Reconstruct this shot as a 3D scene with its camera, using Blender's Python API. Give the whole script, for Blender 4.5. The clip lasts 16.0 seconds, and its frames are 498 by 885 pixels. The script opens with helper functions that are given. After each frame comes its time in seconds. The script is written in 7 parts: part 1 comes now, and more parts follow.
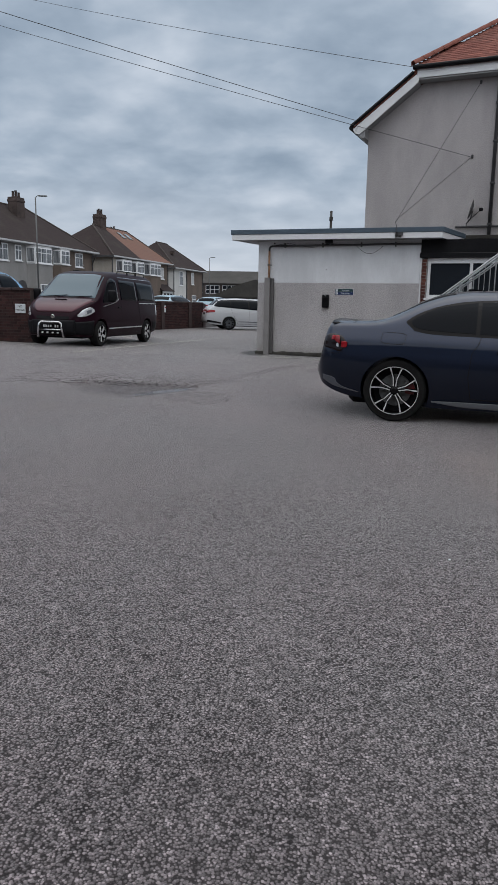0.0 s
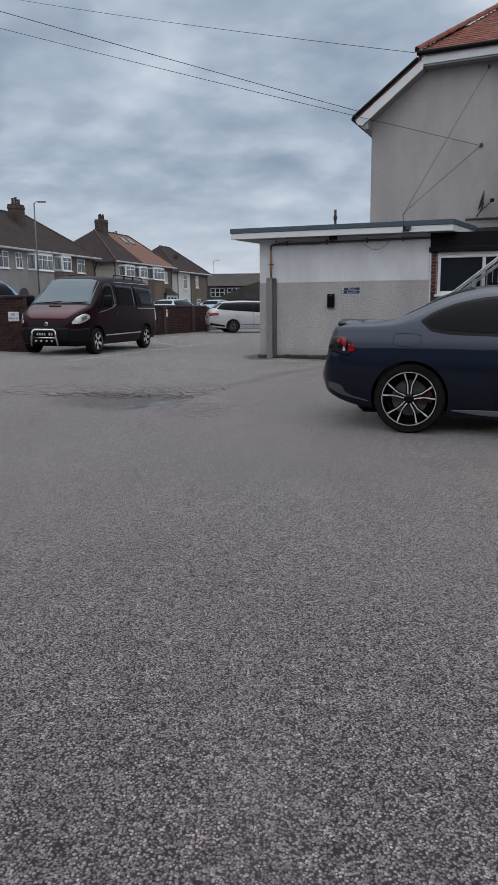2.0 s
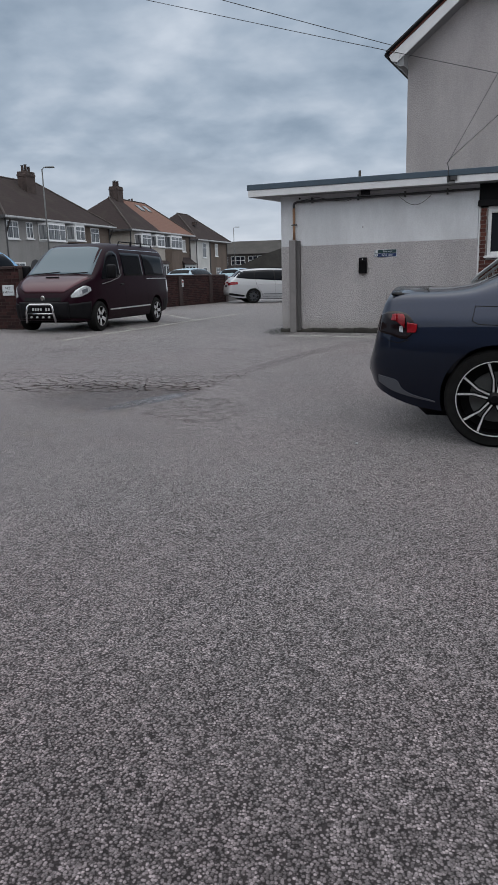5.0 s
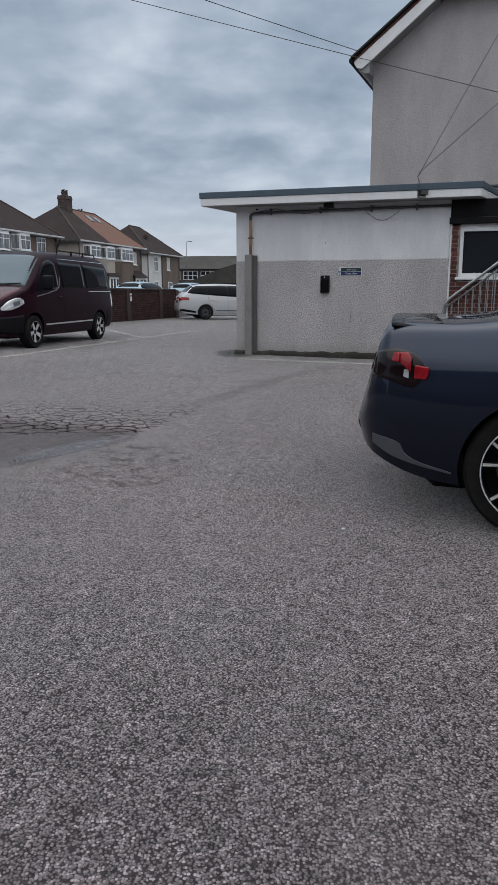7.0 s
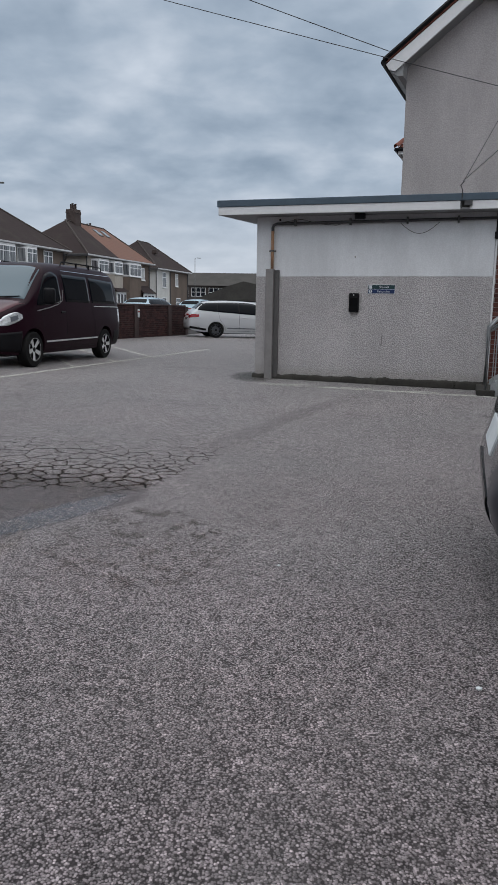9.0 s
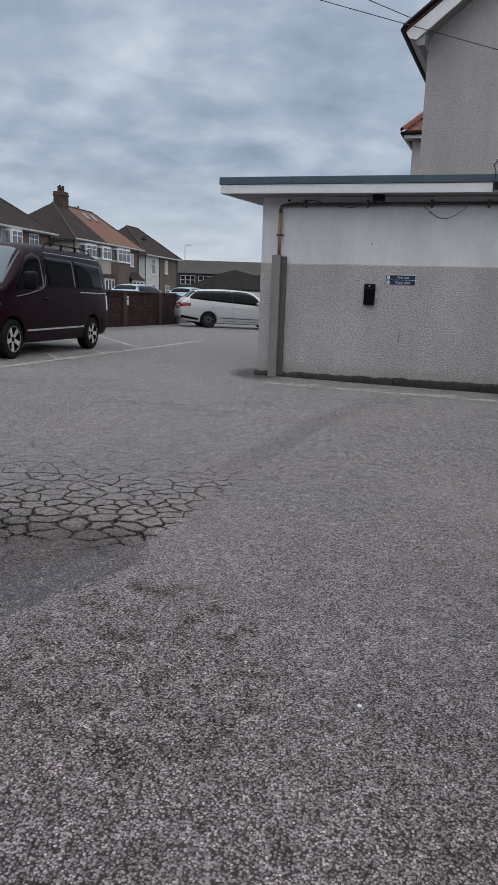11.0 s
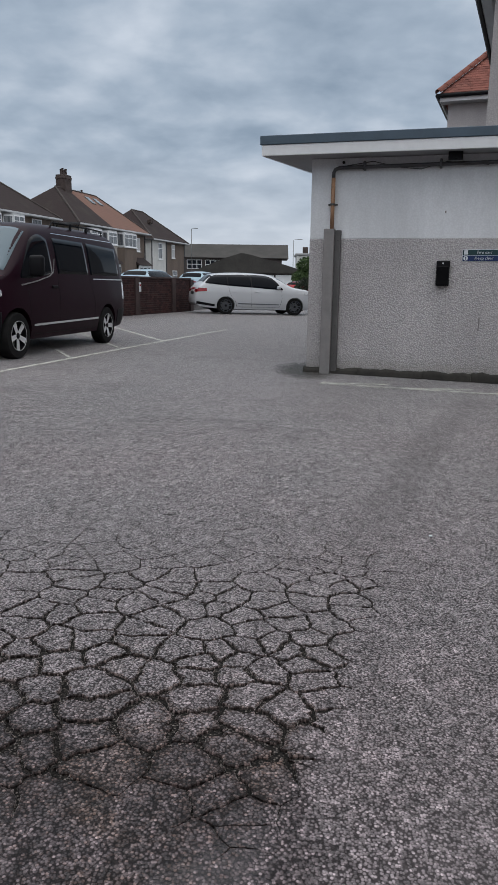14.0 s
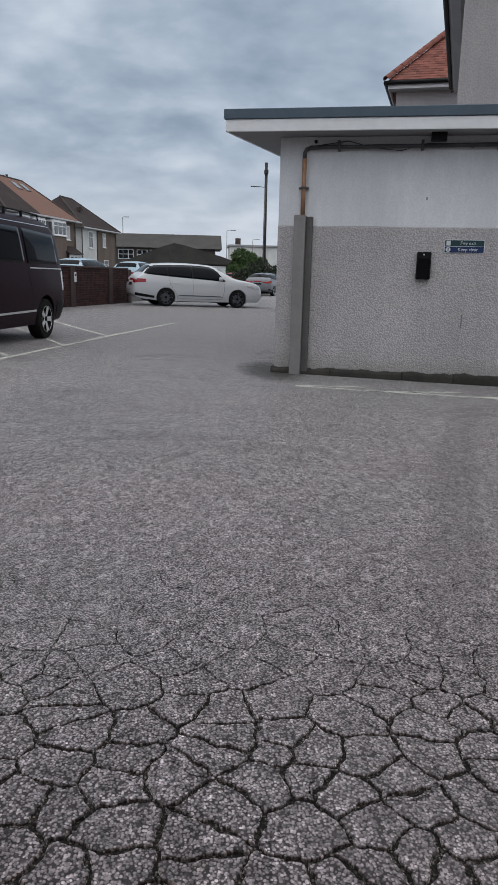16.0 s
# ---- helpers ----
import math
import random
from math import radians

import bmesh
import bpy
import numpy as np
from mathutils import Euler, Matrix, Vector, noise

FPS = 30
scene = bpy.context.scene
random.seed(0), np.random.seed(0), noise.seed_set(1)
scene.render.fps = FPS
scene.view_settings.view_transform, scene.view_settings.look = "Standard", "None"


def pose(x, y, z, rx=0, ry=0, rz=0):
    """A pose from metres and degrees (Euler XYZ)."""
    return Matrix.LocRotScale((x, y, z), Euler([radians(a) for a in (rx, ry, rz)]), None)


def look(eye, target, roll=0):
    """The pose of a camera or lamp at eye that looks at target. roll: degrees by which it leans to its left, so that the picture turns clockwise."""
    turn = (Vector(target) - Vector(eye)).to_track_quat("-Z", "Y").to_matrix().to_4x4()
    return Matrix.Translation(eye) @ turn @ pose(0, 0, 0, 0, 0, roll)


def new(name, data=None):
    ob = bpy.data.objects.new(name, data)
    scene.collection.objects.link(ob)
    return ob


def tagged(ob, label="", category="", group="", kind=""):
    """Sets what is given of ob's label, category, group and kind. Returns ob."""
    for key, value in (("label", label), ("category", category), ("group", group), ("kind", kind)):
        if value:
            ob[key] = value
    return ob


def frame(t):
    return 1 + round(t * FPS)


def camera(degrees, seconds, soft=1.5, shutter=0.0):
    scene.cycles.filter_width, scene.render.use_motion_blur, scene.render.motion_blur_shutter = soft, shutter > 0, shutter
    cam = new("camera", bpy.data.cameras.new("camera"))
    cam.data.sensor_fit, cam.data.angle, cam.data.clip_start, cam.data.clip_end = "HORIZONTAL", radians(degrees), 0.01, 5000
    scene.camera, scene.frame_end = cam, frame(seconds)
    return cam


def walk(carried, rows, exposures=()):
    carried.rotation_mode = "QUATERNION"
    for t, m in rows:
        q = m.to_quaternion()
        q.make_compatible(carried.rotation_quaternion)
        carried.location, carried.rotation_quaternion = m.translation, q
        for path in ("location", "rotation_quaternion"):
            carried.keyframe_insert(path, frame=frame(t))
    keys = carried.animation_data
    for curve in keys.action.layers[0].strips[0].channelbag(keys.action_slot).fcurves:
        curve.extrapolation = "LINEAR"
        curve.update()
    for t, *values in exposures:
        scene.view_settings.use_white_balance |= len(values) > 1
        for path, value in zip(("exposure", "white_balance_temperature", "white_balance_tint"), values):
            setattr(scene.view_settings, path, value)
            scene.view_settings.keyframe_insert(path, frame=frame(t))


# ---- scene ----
cam = camera(38.3, 16.0)
PATH = [
    (0, (0.159, 0.494, 1.127), (0.061, 2.457, 0.756), 1.9),
    (0.5, (0.179, 0.667, 1.126), (0.086, 2.631, 0.759), 1.9),
    (1, (0.195, 0.858, 1.129), (0.101, 2.823, 0.766), 1.7),
    (1.5, (0.214, 1.07, 1.126), (0.113, 3.034, 0.766), 1.2),
    (2, (0.223, 1.325, 1.128), (0.098, 3.287, 0.762), 0.4),
    (2.5, (0.219, 1.611, 1.121), (0.048, 3.569, 0.748), -0.4),
    (3, (0.205, 1.922, 1.117), (-0.014, 3.873, 0.731), -0.8),
    (3.5, (0.197, 2.231, 1.115), (-0.039, 4.175, 0.706), -1.0),
    (4, (0.175, 2.545, 1.114), (-0.04, 4.487, 0.684), -0.9),
    (4.5, (0.151, 2.878, 1.111), (-0.057, 4.817, 0.668), -0.9),
    (5, (0.122, 3.233, 1.115), (-0.067, 5.173, 0.667), -0.7),
    (7.5, (-0.046, 4.999, 1.139), (-0.087, 6.96, 0.749), 1.0),
    (8, (-0.116, 5.347, 1.136), (-0.188, 7.31, 0.76), 0.8),
    (8.5, (-0.196, 5.666, 1.136), (-0.267, 7.63, 0.767), 1.1),
    (9, (-0.281, 5.966, 1.138), (-0.345, 7.932, 0.777), 1.8),
    (11.5, (-0.65, 7.463, 1.145), (-0.672, 9.423, 0.748), 3.0),
    (12, (-0.747, 7.753, 1.136), (-0.798, 9.711, 0.731), 2.6),
    (12.5, (-0.854, 8.056, 1.138), (-0.912, 10.012, 0.725), 2.5),
    (13, (-0.96, 8.358, 1.139), (-1.015, 10.312, 0.718), 2.2),
    (13.5, (-1.074, 8.654, 1.138), (-1.124, 10.607, 0.711), 1.8),
    (14, (-1.182, 8.947, 1.129), (-1.224, 10.9, 0.697), 1.7),
    (14.5, (-1.288, 9.213, 1.123), (-1.279, 11.164, 0.684), 2.1),
    (15, (-1.388, 9.442, 1.118), (-1.278, 11.389, 0.674), 2.4),
    (15.5, (-1.493, 9.668, 1.115), (-1.366, 11.613, 0.667), 2.3),
    (16, (-1.591, 9.891, 1.115), (-1.444, 11.834, 0.667), 2.3),
]
LEAN = 0.95
walk(cam, [(t, pose(0, 0, 0, 0, LEAN, 0) @ look(eye, target, roll)) for t, eye, target, roll in PATH])

# ---------------------------------------------------------------- light
world = bpy.data.worlds.new("overcast_sky")
scene.world = world
world.use_nodes = True
wn, wl = world.node_tree.nodes, world.node_tree.links
wn.clear()
w_out = wn.new("ShaderNodeOutputWorld")
w_bg = wn.new("ShaderNodeBackground")
w_sky = wn.new("ShaderNodeTexSky")
w_sky.sky_type = "NISHITA"
w_sky.sun_disc = False
w_sky.sun_elevation, w_sky.sun_rotation = radians(66), radians(164)
w_co = wn.new("ShaderNodeTexCoord")
w_sep = wn.new("ShaderNodeSeparateXYZ")
wl.new(w_co.outputs["Generated"], w_sep.inputs[0])


def w_math(op, a, b=None, clamp=False):
    n = wn.new("ShaderNodeMath")
    n.operation, n.use_clamp = op, clamp
    for i, v in enumerate((a, b)):
        if v is None:
            continue
        if isinstance(v, (int, float)):
            n.inputs[i].default_value = v
        else:
            wl.new(v, n.inputs[i])
    return n.outputs[0]


up = w_math("MAXIMUM", w_sep.outputs["Z"], 0.0)
div = w_math("ADD", up, 0.30)
w_flat = wn.new("ShaderNodeCombineXYZ")
wl.new(w_math("DIVIDE", w_sep.outputs["X"], div), w_flat.inputs[0])
wl.new(w_math("DIVIDE", w_sep.outputs["Y"], div), w_flat.inputs[1])


def w_noise(scale, detail, rough, offset):
    m = wn.new("ShaderNodeMapping")
    m.inputs["Location"].default_value = offset
    m.inputs["Scale"].default_value = (1.0, 1.1, 1.0)
    wl.new(w_flat.outputs[0], m.inputs["Vector"])
    n = wn.new("ShaderNodeTexNoise")
    n.inputs["Scale"].default_value, n.inputs["Detail"].default_value = scale, detail
    n.inputs["Roughness"].default_value = rough
    n.inputs["Distortion"].default_value = 0.15
    wl.new(m.outputs[0], n.inputs["Vector"])
    return n.outputs["Fac"]


w_mix = w_math("ADD", w_math("MULTIPLY", w_noise(2.0, 5, 0.47, (3.1, 1.7, 0)), 0.56), w_math("MULTIPLY", w_noise(5.4, 5, 0.50, (8.3, 2.2, 0)), 0.44))
w_ramp = wn.new("ShaderNodeValToRGB")
w_ramp.color_ramp.elements[0].position, w_ramp.color_ramp.elements[0].color = 0.36, (0.235, 0.305, 0.395, 1)
w_ramp.color_ramp.elements[1].position, w_ramp.color_ramp.elements[1].color = 0.66, (0.56, 0.625, 0.715, 1)
mid = w_ramp.color_ramp.elements.new(0.5)
mid.color = (0.362, 0.438, 0.535, 1)
wl.new(w_mix, w_ramp.inputs[0])
# a brighter strip of thin cloud along the horizon
w_hor = wn.new("ShaderNodeMix")
w_hor.data_type = "RGBA"
low = w_math("SUBTRACT", 1.0, w_math("DIVIDE", up, 0.17), True)
wl.new(w_math("MULTIPLY", low, 0.75), w_hor.inputs["Factor"])
wl.new(w_ramp.outputs[0], w_hor.inputs[6])
w_hor.inputs[7].default_value = (0.66, 0.70, 0.77, 1)
# an overcast sky is brighter overhead than at the horizon
w_up = w_math("ADD", 1.0, w_math("MULTIPLY", w_math("MAXIMUM", w_math("SUBTRACT", up, 0.42), 0.0), 2.9))
w_gain = wn.new("ShaderNodeVectorMath")
w_gain.operation = "SCALE"
w_zen = wn.new("ShaderNodeMix")
w_zen.data_type = "RGBA"
wl.new(w_math("MULTIPLY", w_math("SUBTRACT", up, 0.42), 3.0, True), w_zen.inputs["Factor"])
wl.new(w_hor.outputs[2], w_zen.inputs[6])
w_zen.inputs[7].default_value = (0.50, 0.515, 0.54, 1)
wl.new(w_zen.outputs[2], w_gain.inputs[0])
wl.new(w_up, w_gain.inputs["Scale"])
w_thin = wn.new("ShaderNodeVectorMath")
w_thin.operation = "SCALE"
wl.new(w_sky.outputs[0], w_thin.inputs[0])
w_thin.inputs["Scale"].default_value = 0.004
w_sum = wn.new("ShaderNodeVectorMath")
w_sum.operation = "ADD"
wl.new(w_gain.outputs[0], w_sum.inputs[0])
wl.new(w_thin.outputs[0], w_sum.inputs[1])
wl.new(w_sum.outputs[0], w_bg.inputs["Color"])
w_bg.inputs["Strength"].default_value = 1.0
wl.new(w_bg.outputs[0], w_out.inputs[0])

sun = new("sun", bpy.data.lights.new("sun", "SUN"))
sun.data.energy, sun.data.angle, sun.data.color = 1.35, radians(130), (1.0, 0.955, 0.91)
sun.matrix_world = look((0, 0, 60), (-8, 25, 0))


# ---------------------------------------------------------------- materials
class Nodes:
    """A small helper to write node materials."""

    def __init__(self, name):
        self.mat = bpy.data.materials.new(name)
        self.mat.use_nodes = True
        self.n, self.l = self.mat.node_tree.nodes, self.mat.node_tree.links
        self.bsdf = self.n["Principled BSDF"]
        self.co = self.n.new("ShaderNodeTexCoord")

    def put(self, socket, v):
        if isinstance(v, (int, float)):
            socket.default_value = v
        elif isinstance(v, (tuple, list)):
            socket.default_value = v if len(v) == len(socket.default_value) else (*v, 1)
        else:
            self.l.new(v, socket)

    def world(self):
        g = self.n.new("ShaderNodeNewGeometry")
        return g.outputs["Position"]

    def obj(self):
        return self.co.outputs["Object"]

    def map(self, v, loc=(0, 0, 0), rot=(0, 0, 0), scale=(1, 1, 1)):
        m = self.n.new("ShaderNodeMapping")
        self.l.new(v, m.inputs[0])
        m.inputs["Location"].default_value, m.inputs["Rotation"].default_value, m.inputs["Scale"].default_value = loc, rot, scale
        return m.outputs[0]

    def noise(self, v, scale, detail=4, rough=0.55, distort=0.0, out="Fac"):
        t = self.n.new("ShaderNodeTexNoise")
        self.l.new(v, t.inputs["Vector"])
        t.inputs["Scale"].default_value, t.inputs["Detail"].default_value = scale, detail
        t.inputs["Roughness"].default_value, t.inputs["Distortion"].default_value = rough, distort
        return t.outputs[out]

    def voronoi(self, v, scale, feature="F1", out="Distance", random=1.0):
        t = self.n.new("ShaderNodeTexVoronoi")
        t.feature = feature
        self.l.new(v, t.inputs["Vector"])
        t.inputs["Scale"].default_value, t.inputs["Randomness"].default_value = scale, random
        return t.outputs[out]

    def math(self, op, a, b=0.0, c=None, clamp=False):
        t = self.n.new("ShaderNodeMath")
        t.operation, t.use_clamp = op, clamp
        self.put(t.inputs[0], a)
        self.put(t.inputs[1], b)
        if c is not None:
            self.put(t.inputs[2], c)
        return t.outputs[0]

    def ramp(self, v, *stops):
        t = self.n.new("ShaderNodeValToRGB")
        e = t.color_ramp.elements
        while len(e) < len(stops):
            e.new(0.5)
        for k, (p, c) in zip(e, stops):
            k.position = p
            k.color = (c, c, c, 1) if isinstance(c, (int, float)) else (*c, 1)
        self.put(t.inputs[0], v)
        return t.outputs[0]

    def step(self, v, a, b):
        """0 below a, 1 above b, smooth between."""
        t = self.n.new("ShaderNodeMapRange")
        t.interpolation_type = "SMOOTHSTEP"
        self.put(t.inputs[0], v)
        t.inputs[1].default_value, t.inputs[2].default_value = min(a, b), max(a, b)
        t.inputs[3].default_value, t.inputs[4].default_value = (0, 1) if a < b else (1, 0)
        return t.outputs[0]

    def mix(self, f, a, b, mode="MIX"):
        t = self.n.new("ShaderNodeMix")
        t.data_type, t.blend_type = "RGBA", mode
        self.put(t.inputs[0], f)
        self.put(t.inputs[6], a)
        self.put(t.inputs[7], b)
        return t.outputs[2]

    def sep(self, v):
        t = self.n.new("ShaderNodeSeparateXYZ")
        self.l.new(v, t.inputs[0])
        return t.outputs

    def add(self, a, b):
        t = self.n.new("ShaderNodeVectorMath")
        t.operation = "ADD"
        self.put(t.inputs[0], a)
        self.put(t.inputs[1], b)
        return t.outputs[0]

    def scale(self, a, k):
        t = self.n.new("ShaderNodeVectorMath")
        t.operation = "SCALE"
        self.put(t.inputs[0], a)
        self.put(t.inputs["Scale"], k)
        return t.outputs[0]

    def random(self):
        return self.n.new("ShaderNodeObjectInfo").outputs["Random"]

    def island(self):
        return self.n.new("ShaderNodeNewGeometry").outputs["Random Per Island"]

    def bump(self, h, strength=0.3, dist=0.01, under=None):
        t = self.n.new("ShaderNodeBump")
        self.put(t.inputs["Height"], h)
        t.inputs["Strength"].default_value, t.inputs["Distance"].default_value = strength, dist
        if under is not None:
            self.l.new(under, t.inputs["Normal"])
        return t.outputs[0]

    def done(self, color=None, rough=None, normal=None, metal=None, **more):
        b = self.bsdf
        if color is not None:
            self.put(b.inputs["Base Color"], color)
        if rough is not None:
            self.put(b.inputs["Roughness"], rough)
        if normal is not None:
            self.l.new(normal, b.inputs["Normal"])
        if metal is not None:
            self.put(b.inputs["Metallic"], metal)
        for k, v in more.items():
            self.put(b.inputs[k.replace("_", " ")], v)
        return self.mat


def plain(name, color, rough=0.5, metal=0.0, grain=30.0, amount=0.12, bump=0.1, **more):
    """A nearly even surface: slight mottling at two scales and a little relief."""
    n = Nodes(name)
    big = n.noise(n.obj(), grain * 0.12, 3)
    fine = n.noise(n.obj(), grain, 4, 0.6)
    v = n.math("ADD", n.math("MULTIPLY", big, 0.6), n.math("MULTIPLY", fine, 0.4))
    c = n.mix(n.step(v, 0.3, 0.7), tuple(x * (1 - amount) for x in color), tuple(min(1, x * (1 + amount)) for x in color))
    r = n.math("ADD", rough - 0.06, n.math("MULTIPLY", fine, 0.12))
    return n.done(c, r, n.bump(fine, bump, 0.004) if bump else None, metal, **more)


def tarmac_material():
    """Worn chip-faced asphalt with a crazed patch, a shallow puddle, damp stains and tyre marks."""
    n = Nodes("worn_asphalt")
    p = n.world()
    x, y, z = n.sep(p)
    flat = n.map(p, scale=(1, 1, 0))
    wob = n.noise(flat, 1.3, 4, 0.6)
    wob2 = n.noise(n.map(flat, (7, 3, 0)), 2.1, 4, 0.6)
    # stone chips bedded in bitumen
    chip_d = n.voronoi(flat, 150)
    chip_c = n.voronoi(flat, 150, out="Color")
    chip_v = n.sep(chip_c)[0]
    stone = n.ramp(chip_v, (0.0, (0.053, 0.0455, 0.0480)), (0.35, (0.103, 0.0895, 0.0938)), (0.75, (0.173, 0.1515, 0.158)), (1.0, (0.290, 0.256, 0.267)))
    edge = n.step(chip_d, 0.68, 0.44)
    col = n.mix(edge, (0.028, 0.0245, 0.0255), stone)
    # larger pale stones and pits where stones have come out
    grit = n.sep(n.voronoi(flat, 62, out="Color"))
    col = n.mix(1.0, col, n.ramp(grit[1], (0.0, 0.72), (0.3, 0.90), (0.7, 1.08), (1.0, 1.34)), "MULTIPLY")
    col = n.mix(1.0, col, n.ramp(n.sep(n.voronoi(flat, 27, out="Color"))[2], (0.0, 0.88), (1.0, 1.12)), "MULTIPLY")
    rolled = n.sep(n.voronoi(n.map(flat, (0.7, 2.1, 0), scale=(1.0, 0.36, 1.0)), 66, out="Color"))[0]
    col = n.mix(1.0, col, n.ramp(rolled, (0.0, 0.76), (0.5, 0.98), (1.0, 1.28)), "MULTIPLY")
    blot = n.noise(flat, 20, 4, 0.7)
    col = n.mix(1.0, col, n.ramp(blot, (0.3, 0.84), (0.7, 1.16)), "MULTIPLY")
    # wear in the wheel lanes, dust and faint patches
    worn = n.noise(n.map(flat, (2.0, 5.0, 0)), 0.42, 5, 0.6)
    col = n.mix(1.0, col, n.ramp(worn, (0.32, 0.86), (0.68, 1.14)), "MULTIPLY")
    dusty = n.noise(n.map(flat, scale=(1, 0.45, 1)), 1.1, 6, 0.65)
    col = n.mix(n.math("MULTIPLY", n.step(dusty, 0.42, 0.72), 0.16), col, (0.19, 0.180, 0.181))
    tint = n.noise(n.map(flat, (4.0, 9.0, 0)), 0.55, 3, 0.5)
    col = n.mix(1.0, col, n.ramp(tint, (0.35, (1.04, 0.985, 0.99)), (0.65, (0.98, 0.998, 1.00))), "MULTIPLY")
    # paler farther up the yard: worn surface, plus low-angle brightness put into the colour
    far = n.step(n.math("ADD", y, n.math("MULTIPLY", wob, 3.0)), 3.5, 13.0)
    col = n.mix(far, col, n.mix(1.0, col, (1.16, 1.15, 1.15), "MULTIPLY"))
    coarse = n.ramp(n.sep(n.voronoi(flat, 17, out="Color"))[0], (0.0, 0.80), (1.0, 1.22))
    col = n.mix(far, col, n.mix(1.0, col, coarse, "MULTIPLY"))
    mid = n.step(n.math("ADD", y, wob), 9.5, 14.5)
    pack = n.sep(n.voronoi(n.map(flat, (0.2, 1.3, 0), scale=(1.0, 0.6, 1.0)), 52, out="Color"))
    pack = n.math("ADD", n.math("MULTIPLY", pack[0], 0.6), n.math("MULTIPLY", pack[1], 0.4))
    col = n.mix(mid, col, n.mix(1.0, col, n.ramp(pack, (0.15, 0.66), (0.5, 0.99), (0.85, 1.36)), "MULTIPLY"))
    # the far tarmac is also mixed paler for its brighter look at low angles
    far_fade = n.step(n.math("ADD", y, n.math("MULTIPLY", wob, 3.0)), 13.0, 22.0)
    far_tone = n.mix(n.noise(flat, 3.0, 5, 0.65), (0.120, 0.114, 0.114), (0.255, 0.243, 0.242))
    col = n.mix(n.math("MULTIPLY", far_fade, 0.45), col, far_tone)
    # a tan dusty stain beside the way in
    dust = n.math("ADD", n.math("POWER", n.math("DIVIDE", n.math("SUBTRACT", x, 1.80), 0.55), 2.0), n.math("POWER", n.math("DIVIDE", n.math("SUBTRACT", y, 5.6), 1.2), 2.0))
    dust = n.step(n.math("ADD", dust, n.math("MULTIPLY", wob2, 1.0)), 1.6, 0.6)
    col = n.mix(n.math("MULTIPLY", dust, 0.35), col, n.mix(1.0, col, (1.55, 1.34, 1.12), "MULTIPLY"))
    # sooty blotches across the middle of the yard
    soot = n.noise(n.map(flat, (1.0, 4.2, 0), scale=(0.7, 1.0, 1.0)), 1.3, 8, 0.8)
    soot = n.math("MULTIPLY", n.step(soot, 0.50, 0.68), n.math("MULTIPLY", n.step(y, 12.6, 14.0), n.step(y, 26.0, 21.0)))
    col = n.mix(n.math("MULTIPLY", soot, 0.38), col, n.mix(1.0, col, (0.55, 0.54, 0.52), "MULTIPLY"))
    # silt washed over the crazed plates, from their rims inwards and more of it in the hollow
    rim = n.n.new("ShaderNodeAttribute")
    rim.attribute_name = "rim"
    rim = rim.outputs["Fac"]
    ragged = n.math("ADD", n.math("MULTIPLY", n.noise(flat, 34, 5, 0.75), 1.25), n.math("MULTIPLY", n.math("SUBTRACT", chip_v, 0.5), 0.35))
    hollow = n.step(n.math("ADD", y, n.math("MULTIPLY", n.math("SUBTRACT", wob2, 0.5), 1.1)), 11.35, 10.35)
    hollow = n.math("MULTIPLY", hollow, n.step(n.math("SUBTRACT", n.math("ADD", n.math("MULTIPLY", y, 0.31), -4.28), x), -0.02, 0.10))
    hollow = n.math("MULTIPLY", hollow, n.step(n.math("ADD", x, n.math("MULTIPLY", wob, 0.8)), -3.0, -2.2))
    silt = n.step(n.math("ADD", n.math("ADD", n.math("MULTIPLY", rim, 0.70), n.math("MULTIPLY", hollow, 0.80)), n.math("SUBTRACT", ragged, 0.72)), 0.70, 0.90)
    silt = n.math("MULTIPLY", silt, n.step(y, 9.7, 10.1))
    col = n.mix(n.math("MULTIPLY", silt, 0.9), col, n.mix(1.0, col, (0.46, 0.405, 0.355), "MULTIPLY"))
    rusty = n.math("MULTIPLY", hollow, n.step(n.noise(n.map(flat, (5.1, 2.2, 0)), 3.2, 4, 0.6), 0.50, 0.66))
    col = n.mix(n.math("MULTIPLY", rusty, 0.6), col, n.mix(1.0, col, (0.80, 0.68, 0.50), "MULTIPLY"))
    # the shallow puddle and the damp ground round it, slanting across the lane
    dx, dy = n.math("ADD", x, 1.43), n.math("SUBTRACT", y, 9.76)
    pu = n.math("ADD", n.math("MULTIPLY", dx, 0.50), n.math("MULTIPLY", dy, 0.866))
    pv = n.math("SUBTRACT", n.math("MULTIPLY", dx, 0.866), n.math("MULTIPLY", dy, 0.50))
    edge_n = n.math("ADD", n.math("MULTIPLY", n.math("SUBTRACT", n.noise(flat, 9, 5, 0.75), 0.5), 0.16), n.math("MULTIPLY", n.math("SUBTRACT", chip_v, 0.5), 0.04))
    r2 = n.math("SQRT", n.math("ADD", n.math("POWER", n.math("DIVIDE", pu, 0.50), 2.0), n.math("POWER", n.math("DIVIDE", n.math("ADD", pv, 0.02), 0.120), 2.0)))
    brink = n.math("SUBTRACT", -1.05, n.math("MULTIPLY", n.math("MAXIMUM", n.math("SUBTRACT", 10.12, y), 0.0), 0.65))
    inside = n.math("ADD", n.math("SUBTRACT", brink, x), edge_n)
    lone = n.step(n.sep(chip_c)[2], 0.58, 0.80)
    upper = n.step(n.math("ADD", n.math("ADD", y, n.math("MULTIPLY", x, 0.30)), n.math("MULTIPLY", edge_n, 2.5)), 10.34, 10.02)
